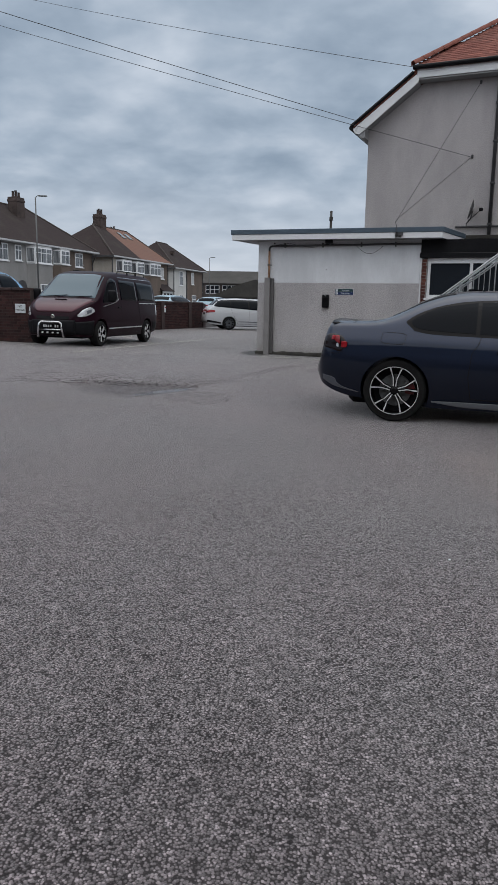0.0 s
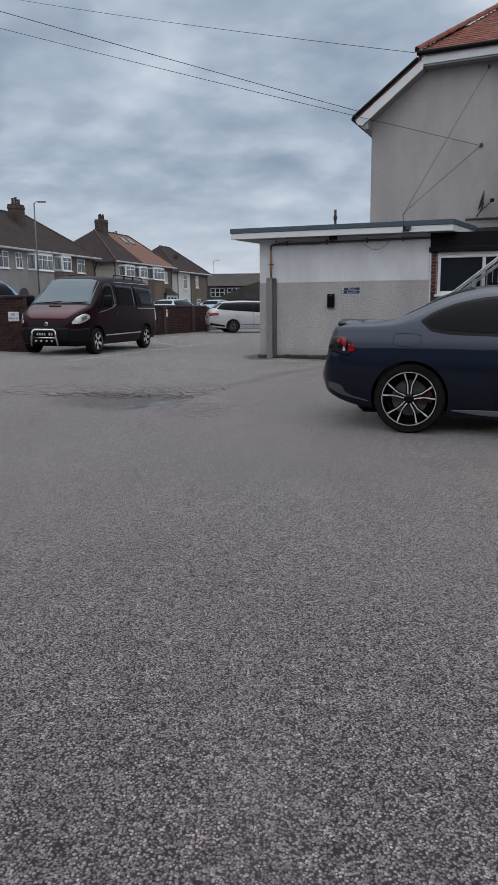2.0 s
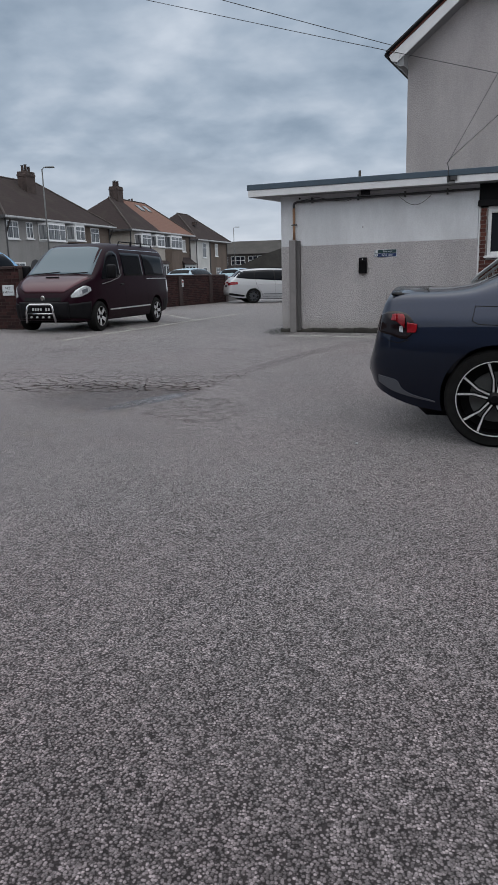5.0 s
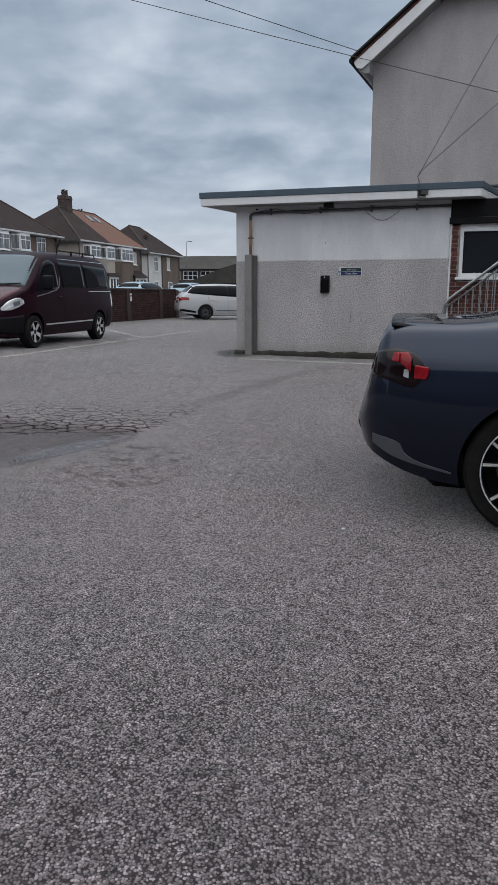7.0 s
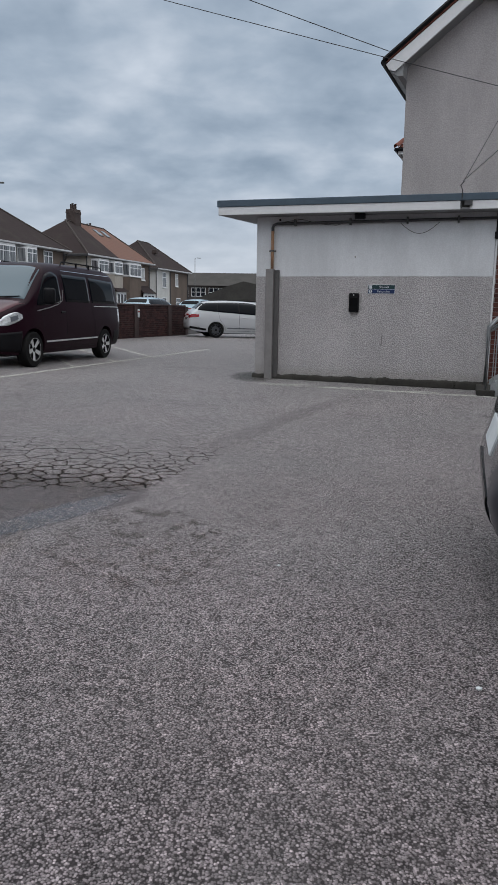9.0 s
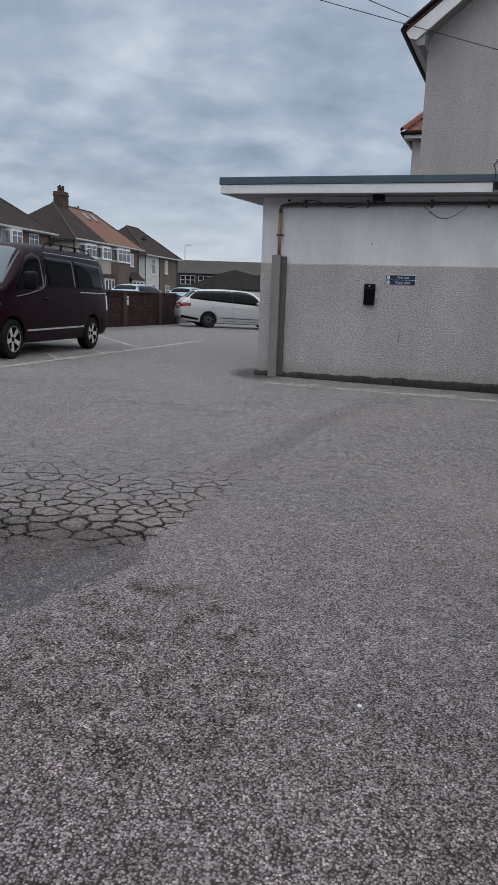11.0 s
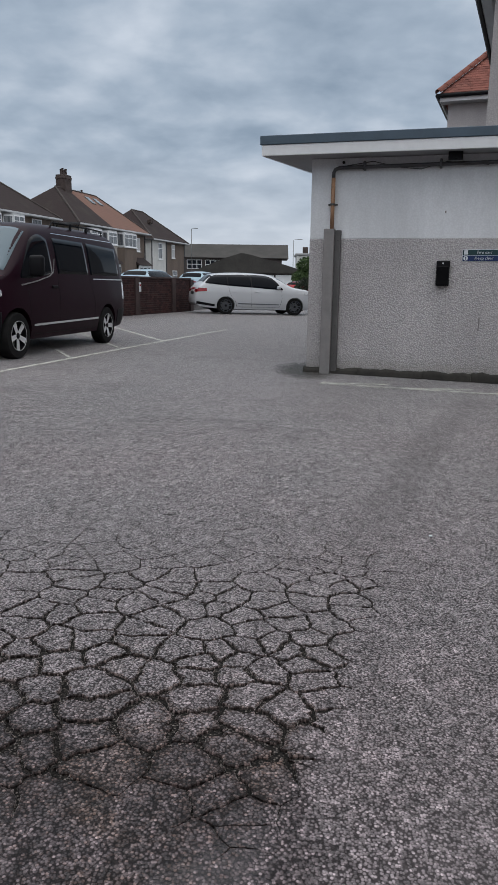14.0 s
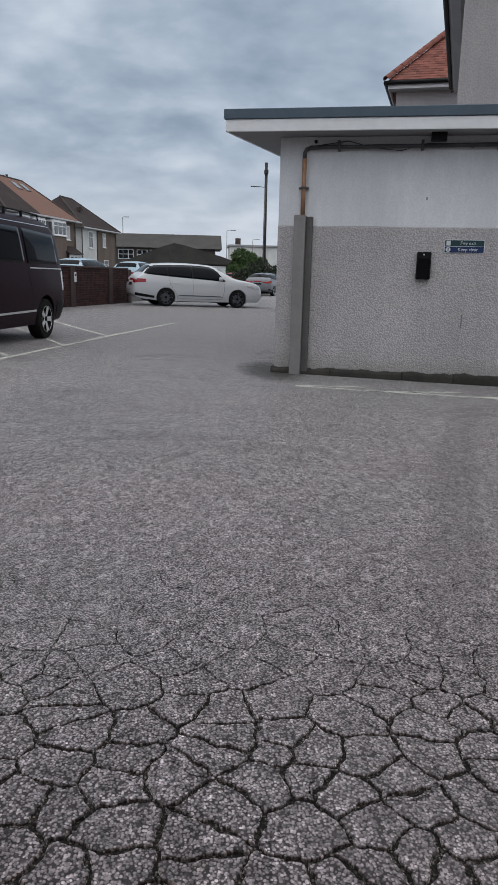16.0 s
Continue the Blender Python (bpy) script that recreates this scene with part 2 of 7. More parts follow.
    damp = n.math("MULTIPLY", n.math("MULTIPLY", n.step(inside, -0.012, 0.018), n.step(x, -3.0, -2.2)), n.math("MULTIPLY", upper, n.step(pu, -1.0, -0.45)))
    wet = n.math("MULTIPLY", n.step(n.math("ADD", r2, n.math("MULTIPLY", edge_n, 1.8)), 1.45, 0.80), n.math("SUBTRACT", 1.0, n.math("MULTIPLY", lone, 0.6)))
    # pits below it where the surface has broken up
    pit = n.math("ADD", n.noise(n.map(flat, (1.4, 0.3, 0), rot=(0, 0, 0.5), scale=(1.0, 0.8, 1.0)), 10.0, 4, 0.62), n.math("MULTIPLY", n.math("SUBTRACT", n.sep(chip_c)[1], 0.5), 0.14))
    spot = n.math("MULTIPLY", n.step(pit, 0.545, 0.570),
                  n.step(n.math("ADD", n.math("POWER", n.math("DIVIDE", n.math("ADD", x, 0.93), 0.42), 2.0), n.math("POWER", n.math("DIVIDE", n.math("SUBTRACT", y, 9.30), 0.62), 2.0)), 1.3, 0.85))
    col = n.mix(damp, col, n.mix(1.0, col, n.mix(lone, (0.33, 0.305, 0.31), (0.92, 0.88, 0.88)), "MULTIPLY"))
    col = n.mix(n.math("MULTIPLY", spot, 0.95), col, n.mix(1.0, col, n.mix(lone, (0.20, 0.155, 0.135), (0.85, 0.76, 0.70)), "MULTIPLY"))
    wetness = n.math("MAXIMUM", damp, spot)
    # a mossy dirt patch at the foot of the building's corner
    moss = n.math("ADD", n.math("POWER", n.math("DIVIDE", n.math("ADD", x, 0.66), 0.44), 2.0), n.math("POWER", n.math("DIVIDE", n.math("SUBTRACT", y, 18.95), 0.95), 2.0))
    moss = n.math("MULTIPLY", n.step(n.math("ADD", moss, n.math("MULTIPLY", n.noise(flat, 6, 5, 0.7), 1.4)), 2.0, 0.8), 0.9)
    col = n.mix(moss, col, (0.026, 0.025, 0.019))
    # a smooth tyre-worn curve that swings round the building's corner
    path_x = n.math("ADD", -0.80, n.math("ADD", n.math("MULTIPLY", n.math("SUBTRACT", y, 11.75), 0.335), n.math("MULTIPLY", n.math("POWER", n.math("MAXIMUM", n.math("SUBTRACT", y, 13.0), 0.0), 2.0), 0.018)))
    lane = n.step(n.math("ABSOLUTE", n.math("SUBTRACT", n.math("ADD", x, n.math("MULTIPLY", n.math("SUBTRACT", wob, 0.5), 0.12)), path_x)), 0.20, 0.09)
    lane = n.math("MULTIPLY", lane, n.math("MULTIPLY", n.step(y, 11.6, 12.6), n.step(y, 17.2, 15.0)))
    col = n.mix(n.math("MULTIPLY", lane, 0.40), col, n.mix(0.5, (0.080, 0.076, 0.075), n.mix(1.0, col, (0.66, 0.66, 0.67), "MULTIPLY")))
    rough = n.mix(wet, n.mix(wetness, (0.56, 0.56, 0.56), (0.50, 0.50, 0.50)), (0.06, 0.06, 0.06))
    rise = n.math("MULTIPLY", n.math("SUBTRACT", 1.0, chip_d), n.math("SUBTRACT", 1.0, n.math("MULTIPLY", wet, 0.94)))
    nb = n.bump(rise, 0.60, 0.006)
    nb = n.bump(n.math("MULTIPLY", grit[0], n.math("SUBTRACT", 1.0, wet)), 0.35, 0.006, nb)
    nb = n.bump(n.math("SUBTRACT", 1.0, spot), 0.6, 0.010, nb)
    dull = n.math("MULTIPLY", n.math("ADD", 0.10, n.math("MULTIPLY", edge, 0.32)), n.math("SUBTRACT", 1.0, n.math("MULTIPLY", silt, 0.5)))
    shine = n.math("MAXIMUM", n.math("MAXIMUM", dull, n.math("MULTIPLY", damp, 0.16)), n.math("MULTIPLY", wet, 0.50))
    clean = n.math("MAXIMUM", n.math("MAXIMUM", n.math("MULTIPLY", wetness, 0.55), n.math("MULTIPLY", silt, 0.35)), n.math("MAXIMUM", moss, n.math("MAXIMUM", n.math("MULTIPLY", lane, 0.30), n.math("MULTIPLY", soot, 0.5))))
    dusting = n.math("MULTIPLY", n.math("ADD", 0.30, n.math("MULTIPLY", 0.55, edge)), n.math("SUBTRACT", 1.0, clean))
    dusting = n.math("MULTIPLY", dusting, n.math("ADD", 1.0, n.math("MULTIPLY", mid, n.math("SUBTRACT", n.math("MULTIPLY", pack, 1.0), 0.55))))
    return n.done(col, rough, nb, Specular_IOR_Level=shine, Sheen_Weight=dusting, Sheen_Roughness=0.30, Sheen_Tint=(1.0, 0.955, 0.92))


def crack_bed_material():
    """Dark grit and washed-in dirt at the bottom of the cracks."""
    n = Nodes("gritty_crack_bed")
    flat = n.map(n.world(), scale=(1, 1, 0))
    chip = n.sep(n.voronoi(flat, 170, out="Color"))[0]
    d = n.voronoi(flat, 170)
    c = n.ramp(chip, (0.0, (0.007, 0.006, 0.0055)), (0.5, (0.020, 0.017, 0.015)), (0.8, (0.060, 0.052, 0.047)), (1.0, (0.17, 0.15, 0.138)))
    c = n.mix(n.step(d, 0.45, 0.65), c, (0.007, 0.0065, 0.006))
    return n.done(c, 0.9, n.bump(n.math("SUBTRACT", 1.0, d), 0.8, 0.006), Specular_IOR_Level=0.15)


def render_material(name, base, pebble, dash):
    """Painted render: a trowelled or pebble-dashed coat with damp streaks and grime."""
    n = Nodes(name)
    p = n.obj()
    fine = n.voronoi(p, pebble)
    lump = n.noise(p, pebble * 0.45, 4, 0.65)
    big = n.noise(n.map(p, scale=(1.0, 1.0, 0.35)), 1.1, 6, 0.65)
    streak = n.noise(n.map(p, scale=(6.0, 6.0, 0.35)), 1.0, 5, 0.6)
    c = n.mix(n.step(big, 0.35, 0.70), tuple(v * 0.84 for v in base), tuple(min(1, v * 1.05) for v in base))
    c = n.mix(n.math("MULTIPLY", n.step(streak, 0.55, 0.78), 0.03 + 0.10 * dash), c, tuple(v * 0.66 for v in base))
    c = n.mix(n.math("MULTIPLY", n.step(fine, 0.25, 0.75), 0.46 * dash), c, tuple(v * 0.50 for v in base))
    z = n.sep(p)[2]
    splash = n.math("MULTIPLY", n.step(n.math("ADD", z, n.math("MULTIPLY", lump, 0.25)), 0.42, 0.12), 0.45)
    c = n.mix(splash, c, (0.22, 0.21, 0.18))
    h = n.math("ADD", n.math("MULTIPLY", n.math("SUBTRACT", 1.0, fine), dash), n.math("MULTIPLY", lump, 0.8))
    return n.done(c, 0.88, n.bump(h, 0.25 + 0.35 * dash, 0.008 + 0.008 * dash), Specular_IOR_Level=0.25)


def brick_material(name, dark, light):
    n = Nodes(name)
    r = n.random()
    c = n.mix(r, dark, light)
    c = n.mix(n.math("MULTIPLY", n.step(n.noise(n.world(), 14, 5, 0.65), 0.4, 0.75), 0.5), c, tuple(v * 0.5 for v in dark))
    f = n.noise(n.world(), 160, 3, 0.6)
    return n.done(c, 0.9, n.bump(f, 0.35, 0.004), Specular_IOR_Level=0.25)


def roof_tile_material(name, dark, light, moss=(0.10, 0.10, 0.06)):
    n = Nodes(name)
    c = n.mix(n.island(), dark, light)
    c = n.mix(n.math("MULTIPLY", n.step(n.noise(n.world(), 0.9, 5, 0.65), 0.45, 0.75), 0.55), c, moss)
    c = n.mix(n.math("MULTIPLY", n.step(n.noise(n.world(), 7, 4, 0.6), 0.5, 0.8), 0.4), c, tuple(v * 0.6 for v in dark))
    return n.done(c, 0.88, n.bump(n.noise(n.world(), 60, 3), 0.3, 0.005), Specular_IOR_Level=0.2)


def car_paint(name, color, flake=0.0, rough=0.5, coat=0.8, metal=0.0, coat_ior=1.40):
    n = Nodes(name)
    v = n.noise(n.obj(), 900, 2)
    c = n.mix(n.math("MULTIPLY", n.step(v, 0.5, 0.7), flake), color, tuple(min(1, k * 1.8) for k in color))
    dust = n.noise(n.obj(), 3.5, 5, 0.6)
    low = n.step(n.sep(n.obj())[2], 0.50, 0.15)
    c = n.mix(n.math("MULTIPLY", n.math("MULTIPLY", low, n.step(dust, 0.4, 0.7)), 0.12), c, (0.11, 0.10, 0.09))
    r = n.math("ADD", rough, n.math("MULTIPLY", dust, 0.10))
    return n.done(c, r, None, metal, Specular_IOR_Level=0.05, Coat_Weight=coat, Coat_Roughness=0.04, Coat_IOR=coat_ior)


def glass_material(name, tint, rough=0.02, spec=0.26):
    """Dark glazing: it mirrors the sky and lets little through."""
    n = Nodes(name)
    d = n.noise(n.obj(), 2.5, 4)
    return n.done(tint, n.math("ADD", rough, n.math("MULTIPLY", d, 0.02)), None, 0.0, IOR=1.45, Specular_IOR_Level=spec)


M = {}
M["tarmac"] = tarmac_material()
M["crack_bed"] = crack_bed_material()
M["white_render"] = render_material("white_painted_render", (0.72, 0.738, 0.76), 42, 0.28)
M["dash_render"] = render_material("cream_pebble_dash", (0.51, 0.488, 0.488), 52, 1.0)
M["grey_render"] = render_material("grey_roughcast_render", (0.455, 0.43, 0.43), 38, 0.6)
M["house_render"] = render_material("street_house_render", (0.29, 0.285, 0.28), 20, 0.5)
M["pale_render"] = render_material("pale_house_render", (0.62, 0.62, 0.60), 20, 0.4)
M["buff_render"] = render_material("buff_house_render", (0.44, 0.405, 0.36), 20, 0.5)
M["brown_render"] = render_material("brown_house_render", (0.155, 0.122, 0.102), 20, 0.5)
M["brick"] = brick_material("red_brick", (0.070, 0.028, 0.024), (0.155, 0.060, 0.045))
M["mortar"] = plain("mortar", (0.26, 0.245, 0.24), 0.95, grain=60, bump=0.3)
M["wall_mortar"] = plain("sooty_mortar", (0.060, 0.046, 0.042), 0.95, grain=60, bump=0.3)
M["tile_red"] = roof_tile_material("red_clay_tile", (0.14, 0.052, 0.042), (0.25, 0.098, 0.075), (0.11, 0.07, 0.058))
M["tile_brown"] = roof_tile_material("brown_roof_tile", (0.045, 0.032, 0.027), (0.095, 0.066, 0.054), (0.075, 0.068, 0.05))
M["tile_orange"] = roof_tile_material("newer_orange_tile", (0.26, 0.10, 0.055), (0.34, 0.145, 0.085), (0.22, 0.12, 0.08))
M["felt"] = plain("blue_grey_fascia_felt", (0.055, 0.085, 0.115), 0.6, grain=25)
M["white_board"] = plain("white_painted_board", (0.70, 0.71, 0.72), 0.45, grain=12, amount=0.06)
# Soffit grey, set well darker than the white boards beside it.
M["soffit"] = plain("grey_soffit", (0.27, 0.275, 0.28), 0.6, grain=10)
M["black"] = plain("black_plastic", (0.008, 0.008, 0.0095), 0.5, amount=0.3, Specular_IOR_Level=0.12)
M["dark_pipe"] = plain("dark_painted_pipe", (0.045, 0.045, 0.048), 0.5, grain=40, amount=0.3)
M["tan_pipe"] = plain("faded_tan_pipe", (0.33, 0.185, 0.105), 0.6, grain=40, amount=0.25)
M["grey_board"] = plain("grey_boxing", (0.200, 0.190, 0.188), 0.7, grain=14, amount=0.15)
M["side_board"] = plain("dark_grey_boxing", (0.092, 0.088, 0.088), 0.75, grain=14, amount=0.2)
M["concrete"] = plain("grimy_concrete", (0.030, 0.028, 0.024), 0.92, grain=22, amount=0.45, bump=0.5)
M["galv"] = plain("galvanised_steel", (0.34, 0.36, 0.37), 0.45, 0.6, grain=45, amount=0.2)
M["line"] = plain("worn_white_line_paint", (0.42, 0.42, 0.39), 0.85, grain=18, amount=0.35, bump=0.3)
M["pvc"] = plain("white_upvc", (0.74, 0.75, 0.76), 0.3, grain=8, amount=0.04, bump=0.0)
M["pane"] = glass_material("window_glass", (0.018, 0.022, 0.028))
M["net"] = plain("pale_curtain", (0.45, 0.46, 0.47), 0.9, grain=30)
M["car_glass"] = glass_material("car_glass", (0.003, 0.0045, 0.007), spec=0.09)
# Sky reflection is put into the windscreens' pale base colour.
M["screen_glass"] = glass_material("sky_pale_windscreen", (0.11, 0.150, 0.175))
M["navy_paint"] = car_paint("deep_navy_metallic_paint", (0.0135, 0.0200, 0.0390), 0.3, 0.36, coat=0.90, metal=0.85, coat_ior=1.42)
M["maroon_paint"] = car_paint("dark_maroon_paint", (0.0135, 0.0034, 0.0078), 0.2, 0.32, coat=0.12, metal=0.0)
# Paler copy of the van's maroon: the bonnet's sky light is in the colour.
M["maroon_skylit"] = car_paint("skylit_maroon_paint", (0.062, 0.023, 0.031), 0.2, 0.34, metal=0.7)
M["white_paint"] = car_paint("white_car_paint", (0.49, 0.505, 0.525), 0.0)
M["blue_paint"] = car_paint("light_blue_car_paint", (0.16, 0.34, 0.55), 0.3)
M["silver_paint"] = car_paint("pale_silver_car_paint", (0.30, 0.41, 0.48), 0.4)
M["red_paint"] = car_paint("red_car_paint", (0.30, 0.02, 0.025), 0.1)
M["grey_paint"] = car_paint("grey_car_paint", (0.14, 0.15, 0.165), 0.4)
M["tyre"] = plain("tyre_rubber", (0.011, 0.011, 0.011), 0.85, grain=60, amount=0.3, Specular_IOR_Level=0.15)
M["alloy"] = plain("machined_alloy", (0.66, 0.67, 0.68), 0.28, 0.35, grain=60, amount=0.08, bump=0.0)
M["alloy_silver"] = plain("silver_painted_alloy", (0.64, 0.65, 0.66), 0.32, 0.35, grain=60, amount=0.1, bump=0.0)
M["gloss_black"] = plain("gloss_black_trim", (0.006, 0.006, 0.007), 0.2, grain=20, bump=0.0, Specular_IOR_Level=0.12)
M["chrome"] = plain("polished_steel", (0.62, 0.63, 0.64), 0.12, 1.0, grain=20, amount=0.05, bump=0.0)
M["red_lens"] = plain("red_lamp_lens", (0.24, 0.006, 0.012), 0.15, grain=60, amount=0.3, bump=0.0)
M["clear_lens"] = plain("clear_lamp_lens", (0.55, 0.57, 0.59), 0.12, 0.3, grain=30, amount=0.5, bump=0.0, Coat_Weight=0.8)
M["caliper"] = plain("dark_red_caliper", (0.095, 0.006, 0.008), 0.35)
M["sign_blue"] = plain("blue_sign_face", (0.004, 0.022, 0.095), 0.4, amount=0.05, bump=0.0)
M["sign_green"] = plain("green_sign_face", (0.006, 0.036, 0.042), 0.4, amount=0.05, bump=0.0)
M["sign_white"] = plain("white_sign_face", (0.60, 0.64, 0.66), 0.5, amount=0.1, bump=0.0)
M["lamp_steel"] = plain("grey_lamp_steel", (0.12, 0.125, 0.125), 0.55, 0.3)
M["timber"] = plain("weathered_pole_timber", (0.030, 0.027, 0.025), 0.85, grain=18, amount=0.35, bump=0.4)
M["cable"] = plain("black_cable", (0.035, 0.035, 0.04), 0.6)
M["chimney"] = plain("sooty_chimney_brick", (0.055, 0.040, 0.036), 0.92, grain=14, amount=0.4, bump=0.3)
M["school_brick"] = plain("brown_school_brick", (0.060, 0.050, 0.048), 0.9, grain=6, amount=0.3)
M["slate"] = plain("dull_slate", (0.038, 0.0355, 0.032), 0.85, grain=5, amount=0.3)
M["leaf"] = plain("hedge_leaf", (0.045, 0.075, 0.028), 0.7, grain=9, amount=0.45)
M["leaf_dark"] = plain("dark_shrub_leaf", (0.022, 0.030, 0.020), 0.7, grain=9, amount=0.45)
M["bark"] = plain("bark", (0.07, 0.055, 0.04), 0.9, grain=20, amount=0.4)


# ---------------------------------------------------------------- building blocks
def box(bm, x0, x1, y0, y1, z0, z1):
    v = [bm.verts.new((x, y, z)) for z in (z0, z1) for x, y in ((x0, y0), (x1, y0), (x1, y1), (x0, y1))]
    for f in ((3, 2, 1, 0), (4, 5, 6, 7), (0, 1, 5, 4), (1, 2, 6, 5), (2, 3, 7, 6), (3, 0, 4, 7)):
        bm.faces.new([v[i] for i in f])
    return bm


def soft_box(x0, x1, y0, y1, z0, z1, r=0.01, seg=1):
    bm = box(bmesh.new(), x0, x1, y0, y1, z0, z1)
    bmesh.ops.bevel(bm, geom=bm.edges[:], offset=r, segments=seg, profile=0.5, affect="EDGES")
    return bm


def rod(bm, a, b, r0, r1=None, seg=12, caps=True):
    """A straight, maybe tapering, rod between two points."""
    a, b = Vector(a), Vector(b)
    r1 = r0 if r1 is None else r1
    q = (b - a).to_track_quat("Z", "Y")
    rings = []
    for c, r in ((a, r0), (b, r1)):
        rings.append([bm.verts.new(c + q @ Vector((r * math.cos(k * math.tau / seg), r * math.sin(k * math.tau / seg), 0))) for k in range(seg)])
    for k in range(seg):
        bm.faces.new((rings[0][k], rings[0][(k + 1) % seg], rings[1][(k + 1) % seg], rings[1][k]))
    if caps:
        bm.faces.new(rings[0][::-1])
        bm.faces.new(rings[1])
    return bm


def tube(bm, pts, r, seg=8):
    """A bent tube through the points."""
    pts = [Vector(p) for p in pts]
    rings = []
    for i, p in enumerate(pts):
        d = (pts[min(i + 1, len(pts) - 1)] - pts[max(i - 1, 0)]).normalized()
        q = d.to_track_quat("Z", "Y")
        rings.append([bm.verts.new(p + q @ Vector((r * math.cos(k * math.tau / seg), r * math.sin(k * math.tau / seg), 0))) for k in range(seg)])
    for a, b in zip(rings, rings[1:]):
        off = min(range(seg), key=lambda s: (a[0].co - b[s].co).length)
        for k in range(seg):
            bm.faces.new((a[k], a[(k + 1) % seg], b[(k + 1 + off) % seg], b[(k + off) % seg]))
    bm.faces.new(rings[0][::-1])
    bm.faces.new(rings[-1])
    return bm


def prism(bm, outline, y0, y1, axis="y"):
    """An outline in (x, z) pushed along y, or along x or z with the other two as the outline."""
    def at(p, d):
        return {"y": (p[0], d, p[1]), "x": (d, p[0], p[1]), "z": (p[0], p[1], d)}[axis]
    lo = [bm.verts.new(at(p, y0)) for p in outline]
    hi = [bm.verts.new(at(p, y1)) for p in outline]
    n = len(outline)
    for k in range(n):
        bm.faces.new((lo[k], lo[(k + 1) % n], hi[(k + 1) % n], hi[k]))
    bm.faces.new(lo[::-1])
    bm.faces.new(hi)
    return bm


def mesh_of(name, bm, material, smooth=False):
    bmesh.ops.recalc_face_normals(bm, faces=bm.faces[:])
    me = bpy.data.meshes.new(name)
    bm.to_mesh(me)
    bm.free()
    me.materials.append(material)
    if smooth:
        me.shade_smooth()
    return me


def part(name, bm, material, parent=None, label="", smooth=False, at=None):
    """Links a bmesh as one mesh object under a thing or a part."""
    ob = new(name, mesh_of(name, bm, material, smooth))
    if parent is not None:
        ob.parent = parent
    if at is not None:
        ob.matrix_basis = at
    if label:
        ob["label"] = label
    return ob


def thing(name, label, category, at=None, group="", kind=""):
    ob = new(name)
    ob.empty_display_size = 0.2
    if at is not None:
        ob.matrix_basis = at
    return tagged(ob, label, category, group, kind)


SLOPE = 0.0166


def ground_z(x, y=0.0):
    """The yard falls gently towards positive x and dips a little along the foot of the building."""
    dip = 0.035 * max(0.0, min(1.0, (x + 2.6) / 1.4)) * max(0.0, min((y - 14.5) / 3.7, (21.5 - y) / 3.3, 1.0))
    return -SLOPE * max(-12.0, min(12.0, x)) - dip


SITE = pose(-0.64, 18.86, 0, 0, 0, -14.5)


def site(u, v, z=0.0, rz=0.0):
    """A pose in the frame of the building: u along its front wall, v into it."""
    return SITE @ pose(u, v, z, 0, 0, rz)


def site_ground(u, v):
    p = SITE @ Vector((u, v, 0))
    return ground_z(p.x, p.y)


# ---------------------------------------------------------------- ground
CRAZED = (-3.9, -0.30, 10.10, 12.60)


def build_ground():
    """One sheet to the horizon, with an opening where the crazed patch is laid in."""
    bm = bmesh.new()
    xs, ys = (-1500, -12, CRAZED[0], -2.6, -1.2, CRAZED[1], 12, 1500), (-1500, -20, CRAZED[2], CRAZED[3], 14.5, 18.2, 21.5, 60, 1500)
    grid = [[bm.verts.new((x, y, ground_z(x, y))) for x in xs] for y in ys]
    for j in range(len(ys) - 1):
        for i in range(len(xs) - 1):
            if ys[j] != CRAZED[2] or not CRAZED[0] <= xs[i] < CRAZED[1]:
                bm.faces.new((grid[j][i], grid[j][i + 1], grid[j + 1][i + 1], grid[j + 1][i]))
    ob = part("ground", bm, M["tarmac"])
    return tagged(ob, "worn grey asphalt yard with cracks and a puddle", "ground", kind="structure")


ground = build_ground()


def build_pebble(x, y, r, seed):
    rng = random.Random(seed)
    bm = bmesh.new()
    bmesh.ops.create_icosphere(bm, subdivisions=1, radius=r)
    for v in bm.verts:
        v.co *= rng.uniform(0.75, 1.2)
        v.co.z *= 0.55
    ob = part("pebble", bm, M["sign_white"], at=Matrix.Translation((x, y, ground_z(x, y) + r * 0.4)))
    tagged(ob, "small pale stone lying loose on the asphalt", "stone", "loose stones")


for k, (x, y, r) in enumerate(((0.39, 8.05, 0.011), (-0.23, 9.08, 0.009), (-0.39, 12.15, 0.010), (-2.13, 11.02, 0.010), (0.95, 3.72, 0.008))):
    build_pebble(x, y, r, k)


def ease(v, a, b):
    t = max(0.0, min(1.0, (v - a) / (b - a)))
    return t * t * (3 - 2 * t)


def crack_width(x, y):
    """How far the plates of the crazed patch have parted: hair-thin at its far edge, wide in the hollow."""
    n = noise.noise(Vector((x * 3.1, y * 3.1, 4.0)))
    m = noise.noise(Vector((x * 9.0, y * 9.0, 1.0)))
    side = ease(0.31 * y - 4.25 - x + 0.10 * n, -0.04, 0.08)
    stray = 0.0035 * ease(0.31 * y - 4.25 - x, -0.34, -0.05) * ease(m, -0.05, 0.2) * ease(y, 10.9, 11.6)
    hair = 0.0042 * ease(y + 0.25 * n, 12.45, 12.05) * ease(m + 0.8 * ease(y, 12.1, 11.7), -0.25, 0.1)
    full = 0.0050 * ease(y + 0.2 * n, 12.0, 11.3)
    deep = 0.0064 * ease(y + 0.35 * n, 11.15, 10.4)
    low = ease(y + 0.2 * n, 10.22, 10.48)
    return max(side * (hair + (full + deep) * (1.0 + 1.1 * m)), stray) * low


